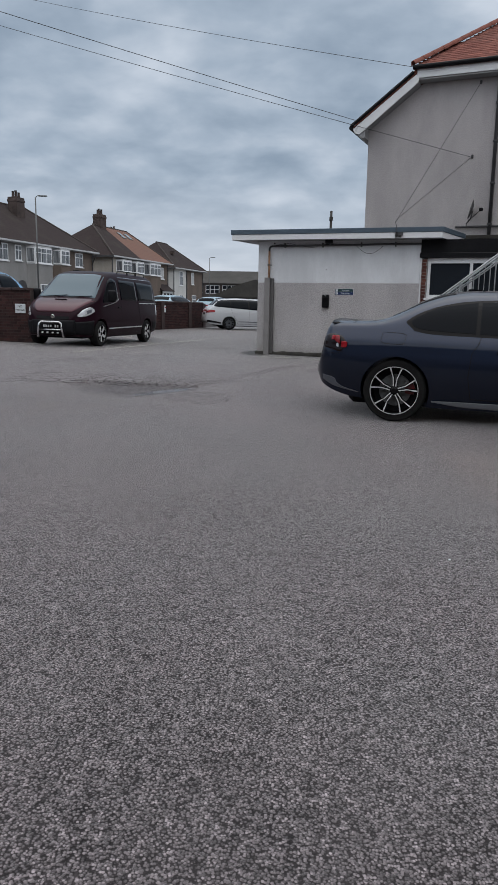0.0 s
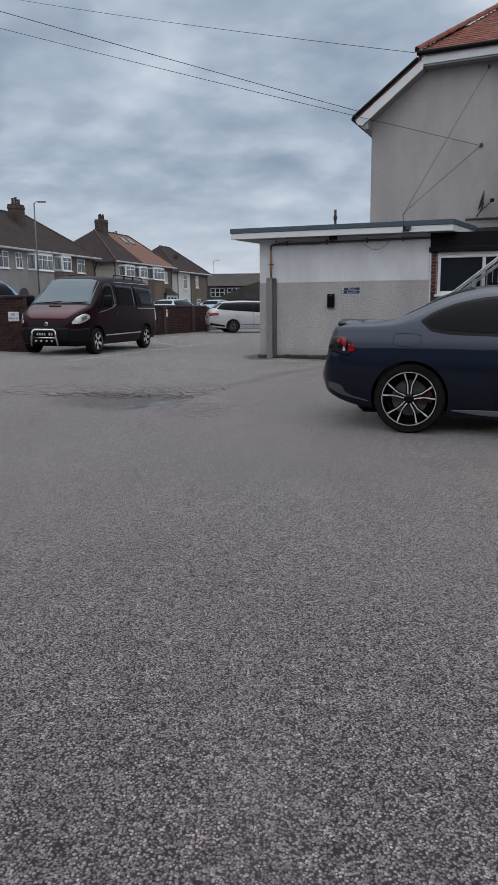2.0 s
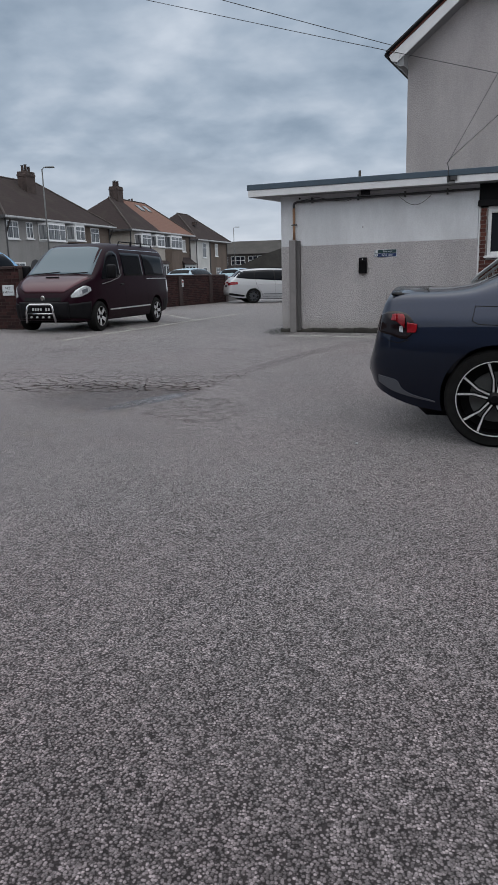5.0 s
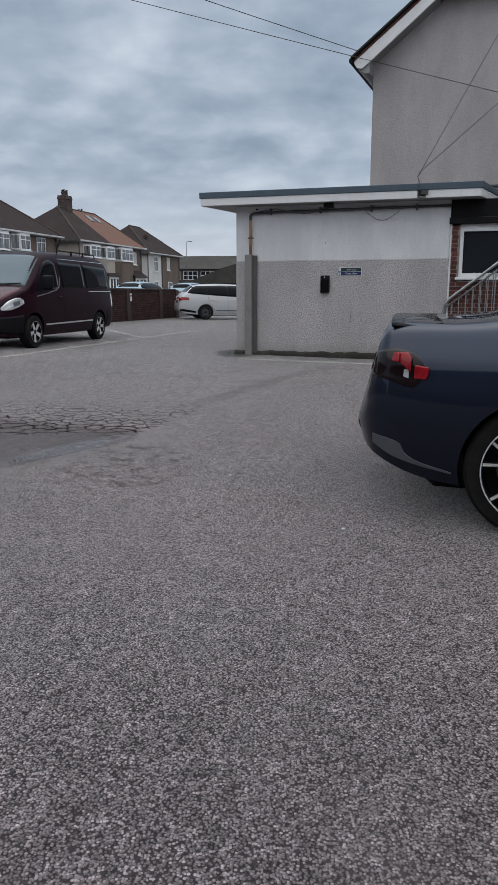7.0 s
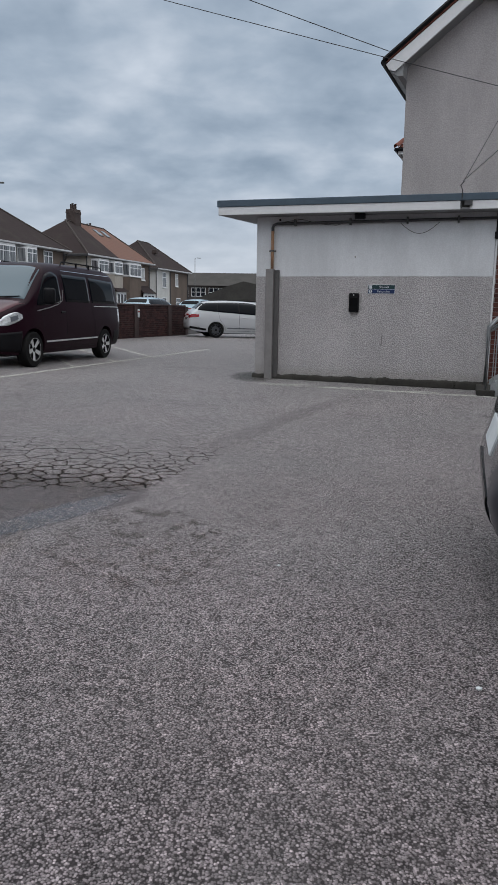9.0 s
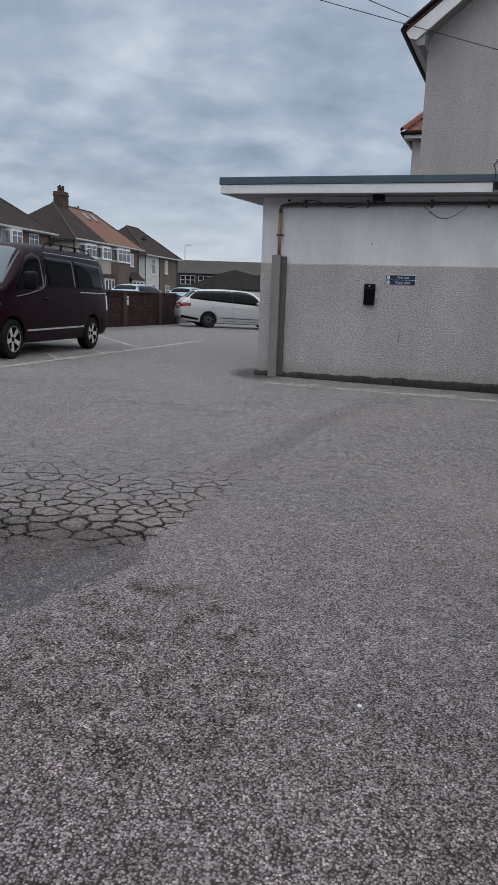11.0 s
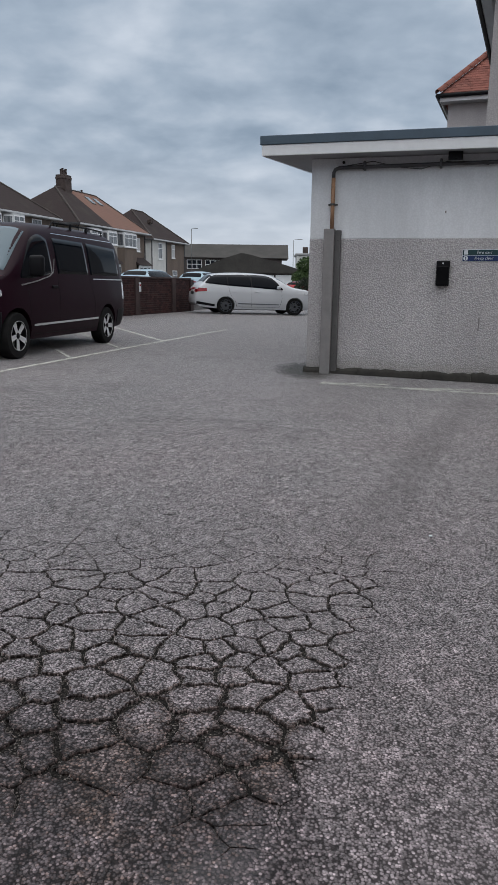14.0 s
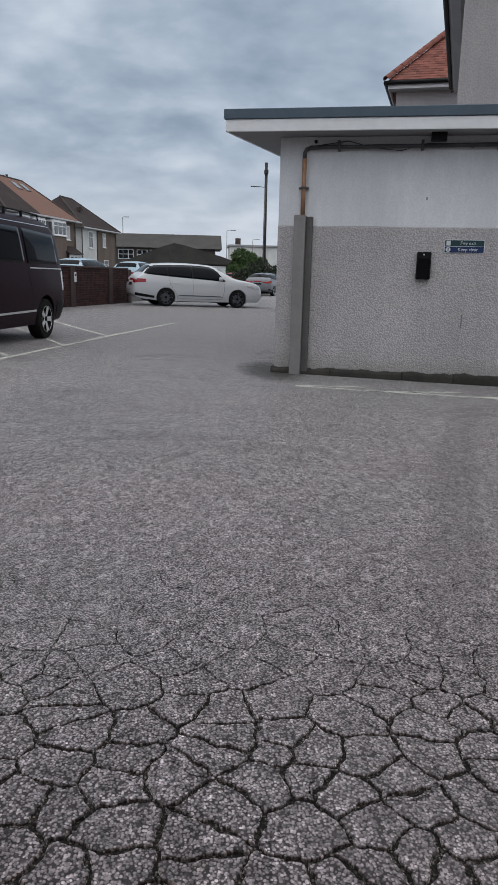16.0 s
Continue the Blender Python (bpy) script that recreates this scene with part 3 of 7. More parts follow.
def build_crazed_patch(sheet):
    """Plates of broken asphalt: cells round scattered seeds, with ragged rims and open joints."""
    x0, x1, y0, y1 = CRAZED
    rng = random.Random(21)
    seeds = []
    for k in range(9000):
        p = (rng.uniform(x0 + 0.03, x1 - 0.03), rng.uniform(y0 + 0.03, y1 - 0.03))
        gap = (0.070 + 0.21 * rng.random() ** 1.5) * (1.0 + 0.7 * ease(p[1], 11.8, 12.3) + 0.7 * ease(-p[0], 2.2, 3.2) + 0.5 * ease(p[0], -0.75, -0.5))
        if all((p[0] - q[0]) ** 2 + ((p[1] - q[1]) * 1.25) ** 2 > (gap * 0.5 + q[2] * 0.5) ** 2 for q in seeds):
            seeds.append((*p, gap))

    def shift(x, y):
        """Bends the joints; still at the border of the patch."""
        f = min(1.0, min(x - x0, x1 - x, y - y0, y1 - y) / 0.06)
        v = Vector((x, y, 0))
        a, b = noise.noise_vector(v * 7.0), noise.noise_vector(v * 26.0 + Vector((3, 1, 0)))
        return x + f * (0.026 * a.x + 0.010 * b.x), y + f * (0.026 * a.y + 0.010 * b.y)

    for i, (sx, sy, _) in enumerate(seeds):
        cell = [(x0, y0), (x1, y0), (x1, y1), (x0, y1)]
        near = sorted(seeds, key=lambda q: (q[0] - sx) ** 2 + (q[1] - sy) ** 2)[1:32]
        for qx, qy, _ in near:
            mx, my, nx, ny = (sx + qx) / 2, (sy + qy) / 2, qx - sx, qy - sy
            out = []
            for a, b in zip(cell, cell[1:] + cell[:1]):
                da, db = (a[0] - mx) * nx + (a[1] - my) * ny, (b[0] - mx) * nx + (b[1] - my) * ny
                if da <= 0:
                    out.append(a)
                if (da < 0 < db) or (db < 0 < da):
                    t = da / (da - db)
                    out.append((a[0] + (b[0] - a[0]) * t, a[1] + (b[1] - a[1]) * t))
            cell = out
        line = []
        for a, b in zip(cell, cell[1:] + cell[:1]):
            k = max(1, round(math.hypot(b[0] - a[0], b[1] - a[1]) / 0.014))
            line += [shift(a[0] + (b[0] - a[0]) * j / k, a[1] + (b[1] - a[1]) * j / k) for j in range(k)]
        cx, cy = sum(p[0] for p in line) / len(line), sum(p[1] for p in line) / len(line)
        lift = 0.0016 * min(1.0, crack_width(cx, cy) / 0.01) * rng.uniform(-1, 1)
        rings = [[], [], [], [], []]
        n = len(line)
        for j, (x, y) in enumerate(line):
            a, b = line[j - 1], line[(j + 1) % n]
            dx, dy = b[0] - a[0], b[1] - a[1]
            r = math.hypot(dx, dy) or 1.0
            ix, iy = -dy / r, dx / r
            border = min(x - x0, x1 - x, y - y0, y1 - y) < 0.004
            w = 0.0 if border else crack_width(x, y)
            crumb = 0.55 + 1.05 * noise.noise(Vector((x * 48, y * 48, i * 3.7)))
            e = w * crumb
            worn = min(0.003, w * 0.3)
            for ring, inset, drop in zip(rings, (e, e, e + worn, 0, 0), (0.016, worn, 0.0, 0.0, 0.0)):
                ring.append([x + ix * inset, y + iy * inset, -drop])
            for ring, f in ((rings[3], 0.80), (rings[4], 0.40)):
                px, py, _ = rings[2][-1]
                ring[-1] = [cx + (px - cx) * f, cy + (py - cy) * f, 0.0]
        bm = bmesh.new()
        grade = bm.verts.layers.float.new("rim")
        made = []
        for k, ring in enumerate(rings):
            made.append([])
            for x, y, z in ring:
                v = bm.verts.new((x - cx, y - cy, ground_z(x, y) + z + lift - ground_z(cx, cy)))
                v[grade] = (2.2, 1.4, 0.75, 0.22, 0.0)[k] * min(1.0, crack_width(x, y) / 0.006)
                made[-1].append(v)
        for ra, rb in zip(made, made[1:]):
            for j in range(n):
                bm.faces.new((ra[j], ra[(j + 1) % n], rb[(j + 1) % n], rb[j]))
        bm.faces.new(made[4])
        me = bpy.data.meshes.new("asphalt_plate")
        bm.to_mesh(me)
        bm.free()
        me.materials.append(M["tarmac"])
        o = new("asphalt_plate", me)
        o.parent, o.matrix_basis = sheet, Matrix.Translation((cx, cy, ground_z(cx, cy)))
    bm = bmesh.new()
    bm.faces.new([bm.verts.new((x, y, ground_z(x, y) - 0.0075)) for x, y in ((x0, y0), (x1, y0), (x1, y1), (x0, y1))])
    part("crack_bed", bm, M["crack_bed"], sheet, "dark grit washed into the cracks")


# ---------------------------------------------------------------- yard markings
def yard_strip(bm, u0, v0, u1, v1, w, h=0.004):
    """A painted strip on the sloping yard, in the site's frame."""
    d = Vector((u1 - u0, v1 - v0)).normalized()
    n = Vector((-d.y, d.x)) * w / 2
    pts = [SITE @ Vector((u, v, 0)) for u, v in ((u0 - n.x, v0 - n.y), (u1 - n.x, v1 - n.y), (u1 + n.x, v1 + n.y), (u0 + n.x, v0 + n.y))]
    lo = [bm.verts.new((p.x, p.y, ground_z(p.x, p.y) - 0.01)) for p in pts]
    hi = [bm.verts.new((p.x, p.y, ground_z(p.x, p.y) + h)) for p in pts]
    bm.faces.new(hi)
    for k in range(4):
        j = (k + 1) % 4
        bm.faces.new((lo[k], lo[j], hi[j], hi[k]))


def worn_line_material():
    n = Nodes("worn_line_paint")
    p = n.world()
    wear = n.noise(p, 9, 6, 0.7)
    chip = n.voronoi(p, 150)
    keep = n.math("MULTIPLY", n.step(wear, 0.30, 0.54), n.step(chip, 0.85, 0.45))
    c = n.mix(keep, (0.14, 0.133, 0.132), (0.56, 0.56, 0.51))
    return n.done(c, 0.85, n.bump(chip, 0.4, 0.004), Specular_IOR_Level=0.25)


M["line"] = worn_line_material()


def build_markings():
    bays = thing("parking_bay_lines", "worn white parking bay lines on the asphalt", "road marking", kind="structure")
    bm = bmesh.new()
    yard_strip(bm, -3.56, 7.4, -3.30, -3.4, 0.065, 0.005)
    part("bay_line", bm, M["line"], bays)
    for u, v in ((-3.45, 3.2), (-3.38, 1.26), (-3.32, -0.5)):
        bm = bmesh.new()
        yard_strip(bm, u, v, u - 3.0, v + 3.6, 0.06, 0.0045)
        part("bay_line", bm, M["line"], bays)
    mark = thing("keep_clear_lines", "worn white hatched marking along the building", "road marking", kind="structure")
    bm = bmesh.new()
    yard_strip(bm, 0.42, -1.14, 5.6, -1.14, 0.06, 0.007)
    part("edge_line", bm, M["line"], mark)
    for k in range(5):
        bm = bmesh.new()
        yard_strip(bm, 0.42 + k * 1.0, -1.10, 1.22 + k * 1.0, -0.84, 0.055, 0.0065)
        part("hatch_line", bm, M["line"], mark)


build_markings()


# ---------------------------------------------------------------- vehicles
M["smoked_lens"] = plain("smoked_red_lens", (0.008, 0.003, 0.004), 0.12, grain=40, amount=0.2, bump=0.0, Specular_IOR_Level=0.3)
M["deep_red"] = plain("deep_red_lens", (0.26, 0.008, 0.014), 0.14, grain=60, amount=0.4, bump=0.0, Specular_IOR_Level=0.35)
M["satin_grey"] = plain("satin_grey_trim", (0.11, 0.12, 0.14), 0.4, 0.3, grain=40, amount=0.1, bump=0.0)

def smooth_curve(points):
    """A monotone cubic through (x, value) pairs."""
    xs = np.array([p[0] for p in points], float)
    ys = np.array([p[1] for p in points], float)
    h, d = np.diff(xs), np.diff(ys) / np.diff(xs)
    m = np.zeros(len(xs))
    for i in range(1, len(xs) - 1):
        if d[i - 1] * d[i] > 0:
            w1, w2 = 2 * h[i] + h[i - 1], h[i] + 2 * h[i - 1]
            m[i] = (w1 + w2) / (w1 / d[i - 1] + w2 / d[i])
    m[0], m[-1] = d[0], d[-1]

    def f(x):
        x = min(max(x, xs[0]), xs[-1])
        i = min(int(np.searchsorted(xs, x, "right")) - 1, len(h) - 1)
        t = (x - xs[i]) / h[i]
        return float(ys[i] * (1 + 2 * t) * (1 - t) ** 2 + m[i] * h[i] * t * (1 - t) ** 2 + ys[i + 1] * t * t * (3 - 2 * t) + m[i + 1] * h[i] * t * t * (t - 1))
    return f


class Shell:
    """The outer skin of a vehicle: x forward from the rear axle, y to its left, z up."""

    def __init__(self, top, belt, bottom, plan, cabin, tumble, square=3.6, bulge=0.045, crease=None, lean=1.0):
        self.top, self.belt, self.bottom, self.plan = (smooth_curve(c) for c in (top, belt, bottom, plan))
        self.x0, self.x1 = top[0][0], top[-1][0]
        self.cabin, self.tumble, self.n, self.bulge, self.crease, self.lean = cabin, tumble, square, bulge, crease, lean

    def half(self, x, z):
        """Half the width at x and height z."""
        b, lo, w = self.belt(x), self.bottom(x), self.plan(x)
        if z <= b:
            t = max(0.0, min(1.0, (z - lo) / max(b - lo, 1e-4)))
            y = w - self.bulge * (2 * (t - 0.52)) ** 2 * (self.lean if t > 0.52 else 1.3)
            if self.crease:
                y += self.crease[1] * math.exp(-((z - self.crease[0] - 0.0 * x) / 0.05) ** 2)
            return y
        wb = w - self.bulge * 0.92 * self.lean
        h = max(self.top(x) - b, 1e-4)
        q = min(1.0, (z - b) / h)
        side = wb - self.tumble * (z - b) / self.cabin
        return max(0.0, side * max(0.0, 1 - q ** self.n) ** (1 / self.n))

    def height(self, x, y):
        """The height of the upper skin at x and y."""
        lo, hi = self.belt(x), self.top(x)
        for _ in range(24):
            mid = (lo + hi) / 2
            if self.half(x, mid) > abs(y):
                lo = mid
            else:
                hi = mid
        return lo

    def back(self, y, z, front=False):
        """The x of the rearmost (or foremost) skin at y and z."""
        mid = (self.x0 + self.x1) / 2
        out, inn = (self.x1 if front else self.x0), mid

        def inside(x):
            return self.bottom(x) <= z <= self.top(x) and self.half(x, z) >= abs(y)
        for _ in range(26):
            m = (out + inn) / 2
            if inside(m):
                inn = m
            else:
                out = m
        return inn

    def loft(self, stations=90, low=12, high=16):
        bm = bmesh.new()
        # stations crowd towards both ends
        xs = [self.x0 + (self.x1 - self.x0) * (0.5 - 0.5 * math.cos(math.pi * i / stations)) * 0.6 + (self.x1 - self.x0) * i / stations * 0.4 for i in range(stations + 1)]
        rings = []
        for x in xs:
            lo, b, t = self.bottom(x), self.belt(x), self.top(x)
            side = [(self.half(x, lo + (b - lo) * k / low), lo + (b - lo) * k / low) for k in range(low + 1)]
            for k in range(1, high + 1):
                a = math.pi / 2 * k / high
                z = b + (t - b) * math.sin(a) ** (2 / self.n)
                side.append((self.half(x, z) if k < high else 0.0, z))
            ring = [bm.verts.new((x, -y, z)) for y, z in side] + [bm.verts.new((x, y, z)) for y, z in side[-2::-1]]
            rings.append(ring)
        for a, c in zip(rings, rings[1:]):
            for k in range(len(a)):
                j = (k + 1) % len(a)
                bm.faces.new((a[k], a[j], c[j], c[k]))
        bm.faces.new(rings[0][::-1])
        bm.faces.new(rings[-1])
        bmesh.ops.remove_doubles(bm, verts=bm.verts[:], dist=0.0004)
        return bm

    def side_patch(self, lo, hi, side, lift=0.004, nx=22, nz=8):
        """A panel on the flank between two curves of z over x. side: 1 left, -1 right."""
        f, g = smooth_curve(lo), smooth_curve(hi)
        xa, xb = max(lo[0][0], hi[0][0]), min(lo[-1][0], hi[-1][0])
        bm = bmesh.new()
        rows = []
        for i in range(nx + 1):
            x = xa + (xb - xa) * i / nx
            rows.append([bm.verts.new((x, side * (self.half(x, z) + lift), z)) for z in (f(x) + (g(x) - f(x)) * k / nz for k in range(nz + 1))])
        for a, c in zip(rows, rows[1:]):
            for k in range(nz):
                bm.faces.new((a[k], a[k + 1], c[k + 1], c[k]))
        return self.thick(bm, 0.006)

    def top_patch(self, xa, xb, width, lift=0.004, nx=14, ny=14):
        """A pane on the upper skin between two x, with half width as a curve over x."""
        w = smooth_curve(width)
        bm = bmesh.new()
        rows = []
        for i in range(nx + 1):
            x = xa + (xb - xa) * i / nx
            rows.append([bm.verts.new((x, y, self.height(x, y) + lift)) for y in (w(x) * (2 * k / ny - 1) for k in range(ny + 1))])
        for a, c in zip(rows, rows[1:]):
            for k in range(ny):
                bm.faces.new((a[k], a[k + 1], c[k + 1], c[k]))
        return self.thick(bm, 0.006)

    def end_patch(self, ya, yb, lo, hi, front=False, lift=0.006, ny=14, nz=8):
        """A panel on the tail or the nose between two y and two curves of z over y."""
        f, g = smooth_curve(lo), smooth_curve(hi)
        bm = bmesh.new()
        rows = []
        s = 1 if front else -1
        for i in range(ny + 1):
            y = ya + (yb - ya) * i / ny
            rows.append([bm.verts.new((self.back(y, z, front) + s * lift, y, z)) for z in (f(y) + (g(y) - f(y)) * k / nz for k in range(nz + 1))])
        for a, c in zip(rows, rows[1:]):
            for k in range(nz):
                bm.faces.new((a[k], a[k + 1], c[k + 1], c[k]))
        return self.thick(bm, 0.006)

    def seam(self, pts, side, width=0.006, lift=0.0015):
        """A narrow strip along (x, z) points of the flank."""
        bm = bmesh.new()
        fine = []
        for (xa, za), (xb, zb) in zip(pts, pts[1:]):
            n = max(2, int(math.hypot(xb - xa, zb - za) / 0.05))
            fine += [(xa + (xb - xa) * k / n, za + (zb - za) * k / n) for k in range(n)]
        fine.append(pts[-1])
        rows = []
        for i, (x, z) in enumerate(fine):
            a, c = fine[max(i - 1, 0)], fine[min(i + 1, len(fine) - 1)]
            dx, dz = c[0] - a[0], c[1] - a[1]
            r = math.hypot(dx, dz) or 1
            ox, oz = -dz / r * width / 2, dx / r * width / 2
            rows.append([bm.verts.new((x + s * ox, side * (self.half(x + s * ox, z + s * oz) + lift), z + s * oz)) for s in (-1, 1)])
        for a, c in zip(rows, rows[1:]):
            bm.faces.new((a[0], a[1], c[1], c[0]))
        return self.thick(bm, 0.004)

    @staticmethod
    def thick(bm, depth):
        """Gives a sheet thickness into the body."""
        bmesh.ops.recalc_face_normals(bm, faces=bm.faces[:])
        c = sum((v.co for v in bm.verts), Vector()) / len(bm.verts)
        f = bm.faces[:]
        out = sum(((x.calc_center_median() - Vector((1.4, 0, 0.7))).dot(x.normal) for x in f))
        if out < 0:
            bmesh.ops.reverse_faces(bm, faces=f)
        bmesh.ops.solidify(bm, geom=bm.faces[:], thickness=depth)
        return bm


def sharpen(me, angle=38):
    """Smooth shading that keeps the hard edges."""
    me.shade_smooth()
    bm = bmesh.new()
    bm.from_mesh(me)
    for e in bm.edges:
        if len(e.link_faces) == 2 and e.calc_face_angle(0) > radians(angle):
            e.smooth = False
    bm.to_mesh(me)
    bm.free()
    return me


def cut_arches(me, axles, radius, width, depth=0.30):
    """Takes the wheel housings out of a closed body mesh."""
    body = bpy.data.objects.new("work", me)
    scene.collection.objects.link(body)
    bm = bmesh.new()
    for x, z in axles:
        for s in (-1, 1):
            rod(bm, (x, s * (width - depth), z), (x, s * (width + 0.4), z), radius, seg=56)
    bmesh.ops.recalc_face_normals(bm, faces=bm.faces[:])
    cm = bpy.data.meshes.new("work")
    bm.to_mesh(cm)
    bm.free()
    cutter = bpy.data.objects.new("work", cm)
    scene.collection.objects.link(cutter)
    mod = body.modifiers.new("arch", "BOOLEAN")
    mod.operation, mod.object, mod.solver = "DIFFERENCE", cutter, "EXACT"
    bpy.context.view_layer.update()
    out = bpy.data.meshes.new_from_object(body.evaluated_get(bpy.context.evaluated_depsgraph_get()))
    for o in (body, cutter):
        bpy.data.objects.remove(o)
    return out


def lathe(profile, seg=40, closed=False):
    """Turns (radius, y) pairs round the y axis."""
    bm = bmesh.new()
    rings = [[bm.verts.new((r * math.cos(k * math.tau / seg), y, r * math.sin(k * math.tau / seg))) for k in range(seg)] for r, y in profile]
    pairs = list(zip(rings, rings[1:])) + ([(rings[-1], rings[0])] if closed else [])
    for a, c in pairs:
        for k in range(seg):
            j = (k + 1) % seg
            bm.faces.new((a[k], a[j], c[j], c[k]))
    if not closed:
        bm.faces.new(rings[0])
        bm.faces.new(rings[-1][::-1])
    return bm


def spoke_star(kind, r_in, r_out, y, k2=1.0):
    """The front faces of a wheel's spokes; the outer side of the wheel is -y."""
    bm = bmesh.new()

    def bar(a0, r0, a1, r1, w0, w1, d=0.03):
        p = Vector((r0 * math.cos(a0), 0, r0 * math.sin(a0)))
        q = Vector((r1 * math.cos(a1), 0, r1 * math.sin(a1)))
        n = Vector((-(q - p).z, 0, (q - p).x)).normalized()
        fr = [p + n * w0 / 2, p - n * w0 / 2, q - n * w1 / 2, q + n * w1 / 2]
        dip = [0.012, 0.012, 0, 0]
        a = [bm.verts.new((v.x, y + e, v.z)) for v, e in zip(fr, dip)]
        b = [bm.verts.new((v.x * 1.0, y + d + e, v.z)) for v, e in zip(fr, dip)]
        bm.faces.new(a)
        bm.faces.new(b[::-1])
        for k in range(4):
            j = (k + 1) % 4
            bm.faces.new((a[k], b[k], b[j], a[j]))
    for k in range(5):
        a = math.tau * k / 5 + math.pi / 2
        if kind == "twin":
            for s in (-1, 1):
                bar(a + s * 0.30, r_in * 0.75, a + s * 0.15, r_out * 0.55, 0.012 * k2, 0.010 * k2)
                bar(a + s * 0.15, r_out * 0.53, a + s * 0.25, r_out, 0.010 * k2, 0.015 * k2)
        elif kind == "five":
            bar(a, r_in * 0.7, a, r_out, 0.060, 0.085)
        else:
            for s in (-1, 1):
                bar(a + s * 0.17, r_in * 0.7, a + s * 0.24, r_out, 0.022, 0.030)
    return bm


def add_wheels(car, axles, track, radius, rim, width, kind, face, dish, brake=None):
    """Four wheels, each with its tyre, rim, spokes and hub."""
    tyre = [(rim * 0.98, width / 2), (rim, width * 0.47), (radius - 0.02, width * 0.48), (radius - 0.004, width * 0.40), (radius, width * 0.30), (radius, -width * 0.30),
            (radius - 0.004, -width * 0.40), (radius - 0.02, -width * 0.48), (rim, -width * 0.47), (rim * 0.98, -width / 2), (rim * 0.94, -width * 0.35), (rim * 0.94, width * 0.35)]
    me = {
        "tyre": sharpen(mesh_of("tyre", lathe(tyre, 48, True), M["tyre"])),
        "rim": sharpen(mesh_of("rim", lathe([(rim * 0.985, -width * 0.47), (rim * 1.0, -width * 0.49), (rim * 0.955, -width * 0.50), (rim * 0.93, -width * 0.44), (rim * 0.90, -width * 0.1), (rim * 0.90, width * 0.4), (rim * 0.95, width * 0.4)], 48, True), dish)),
        "lip": sharpen(mesh_of("rim_lip", lathe([(rim * 0.985, -width * 0.500), (rim * 0.985, -width * 0.515), (rim * 0.962, -width * 0.515), (rim * 0.955, -width * 0.49)], 48, True), face)),
        "dish": mesh_of("brake_dish", lathe([(0.03, 0.02), (rim * 0.93, 0.02), (rim * 0.93, 0.06), (0.03, 0.06)], 40), M["black"]),
        "disc": mesh_of("brake_disc", lathe([(0.05, -0.015), (rim * 0.66, -0.015), (rim * 0.66, 0.01), (0.05, 0.01)], 36), M["lamp_steel"]),
        "spokes": mesh_of("spokes", spoke_star(kind, 0.055, rim * 0.96, -width * 0.47), face),
        "back": mesh_of("spoke_backs", spoke_star(kind, 0.055, rim * 0.955, -width * 0.47 + 0.004, 2.4), dish),
        "hub": sharpen(mesh_of("hub", lathe([(0.0005, -width * 0.485), (0.024, -width * 0.485), (0.030, -width * 0.46), (0.044, -width * 0.43), (0.050, 0.0), (0.0005, 0.0)], 24), dish)),
    }
    for i, (x, z) in enumerate(axles):
        for s in (-1, 1):
            w = new("wheel")
            w.parent = car
            w.empty_display_size = 0.1
            w.matrix_basis = pose(x, s * (track - width / 2), z, 0, 11 + 23 * i + 9 * s, 0 if s < 0 else 180)
            for key, nm in (("tyre", "tyre"), ("rim", "rim"), ("lip", "rim_lip"), ("dish", "brake_shield"), ("disc", "brake_disc"), ("back", "spoke_backing"), ("spokes", "spokes"), ("hub", "hub_cap")):
                o = new(nm, me[key])
                o.parent = w
            if brake:
                bm = prism(bmesh.new(), [(rim * k * math.cos(a), rim * k * math.sin(a)) for k, a in ((0.45, 0.35), (0.45, -0.35), (0.80, -0.30), (0.84, 0.0), (0.80, 0.30))], -0.065, -0.018)
                o = part("brake_caliper", bm, brake, w)
                o.matrix_basis = pose(0, 0, 0, 0, -(11 + 23 * i + 9 * s) - 8, 0)


YARD_TILT = pose(0, 0, 0, 0, 0.95, 0)


def stand(x, y, heading):
    """A pose on the sloping yard."""
    return Matrix.Translation((x, y, ground_z(x))) @ YARD_TILT @ pose(0, 0, 0, 0, 0, heading)


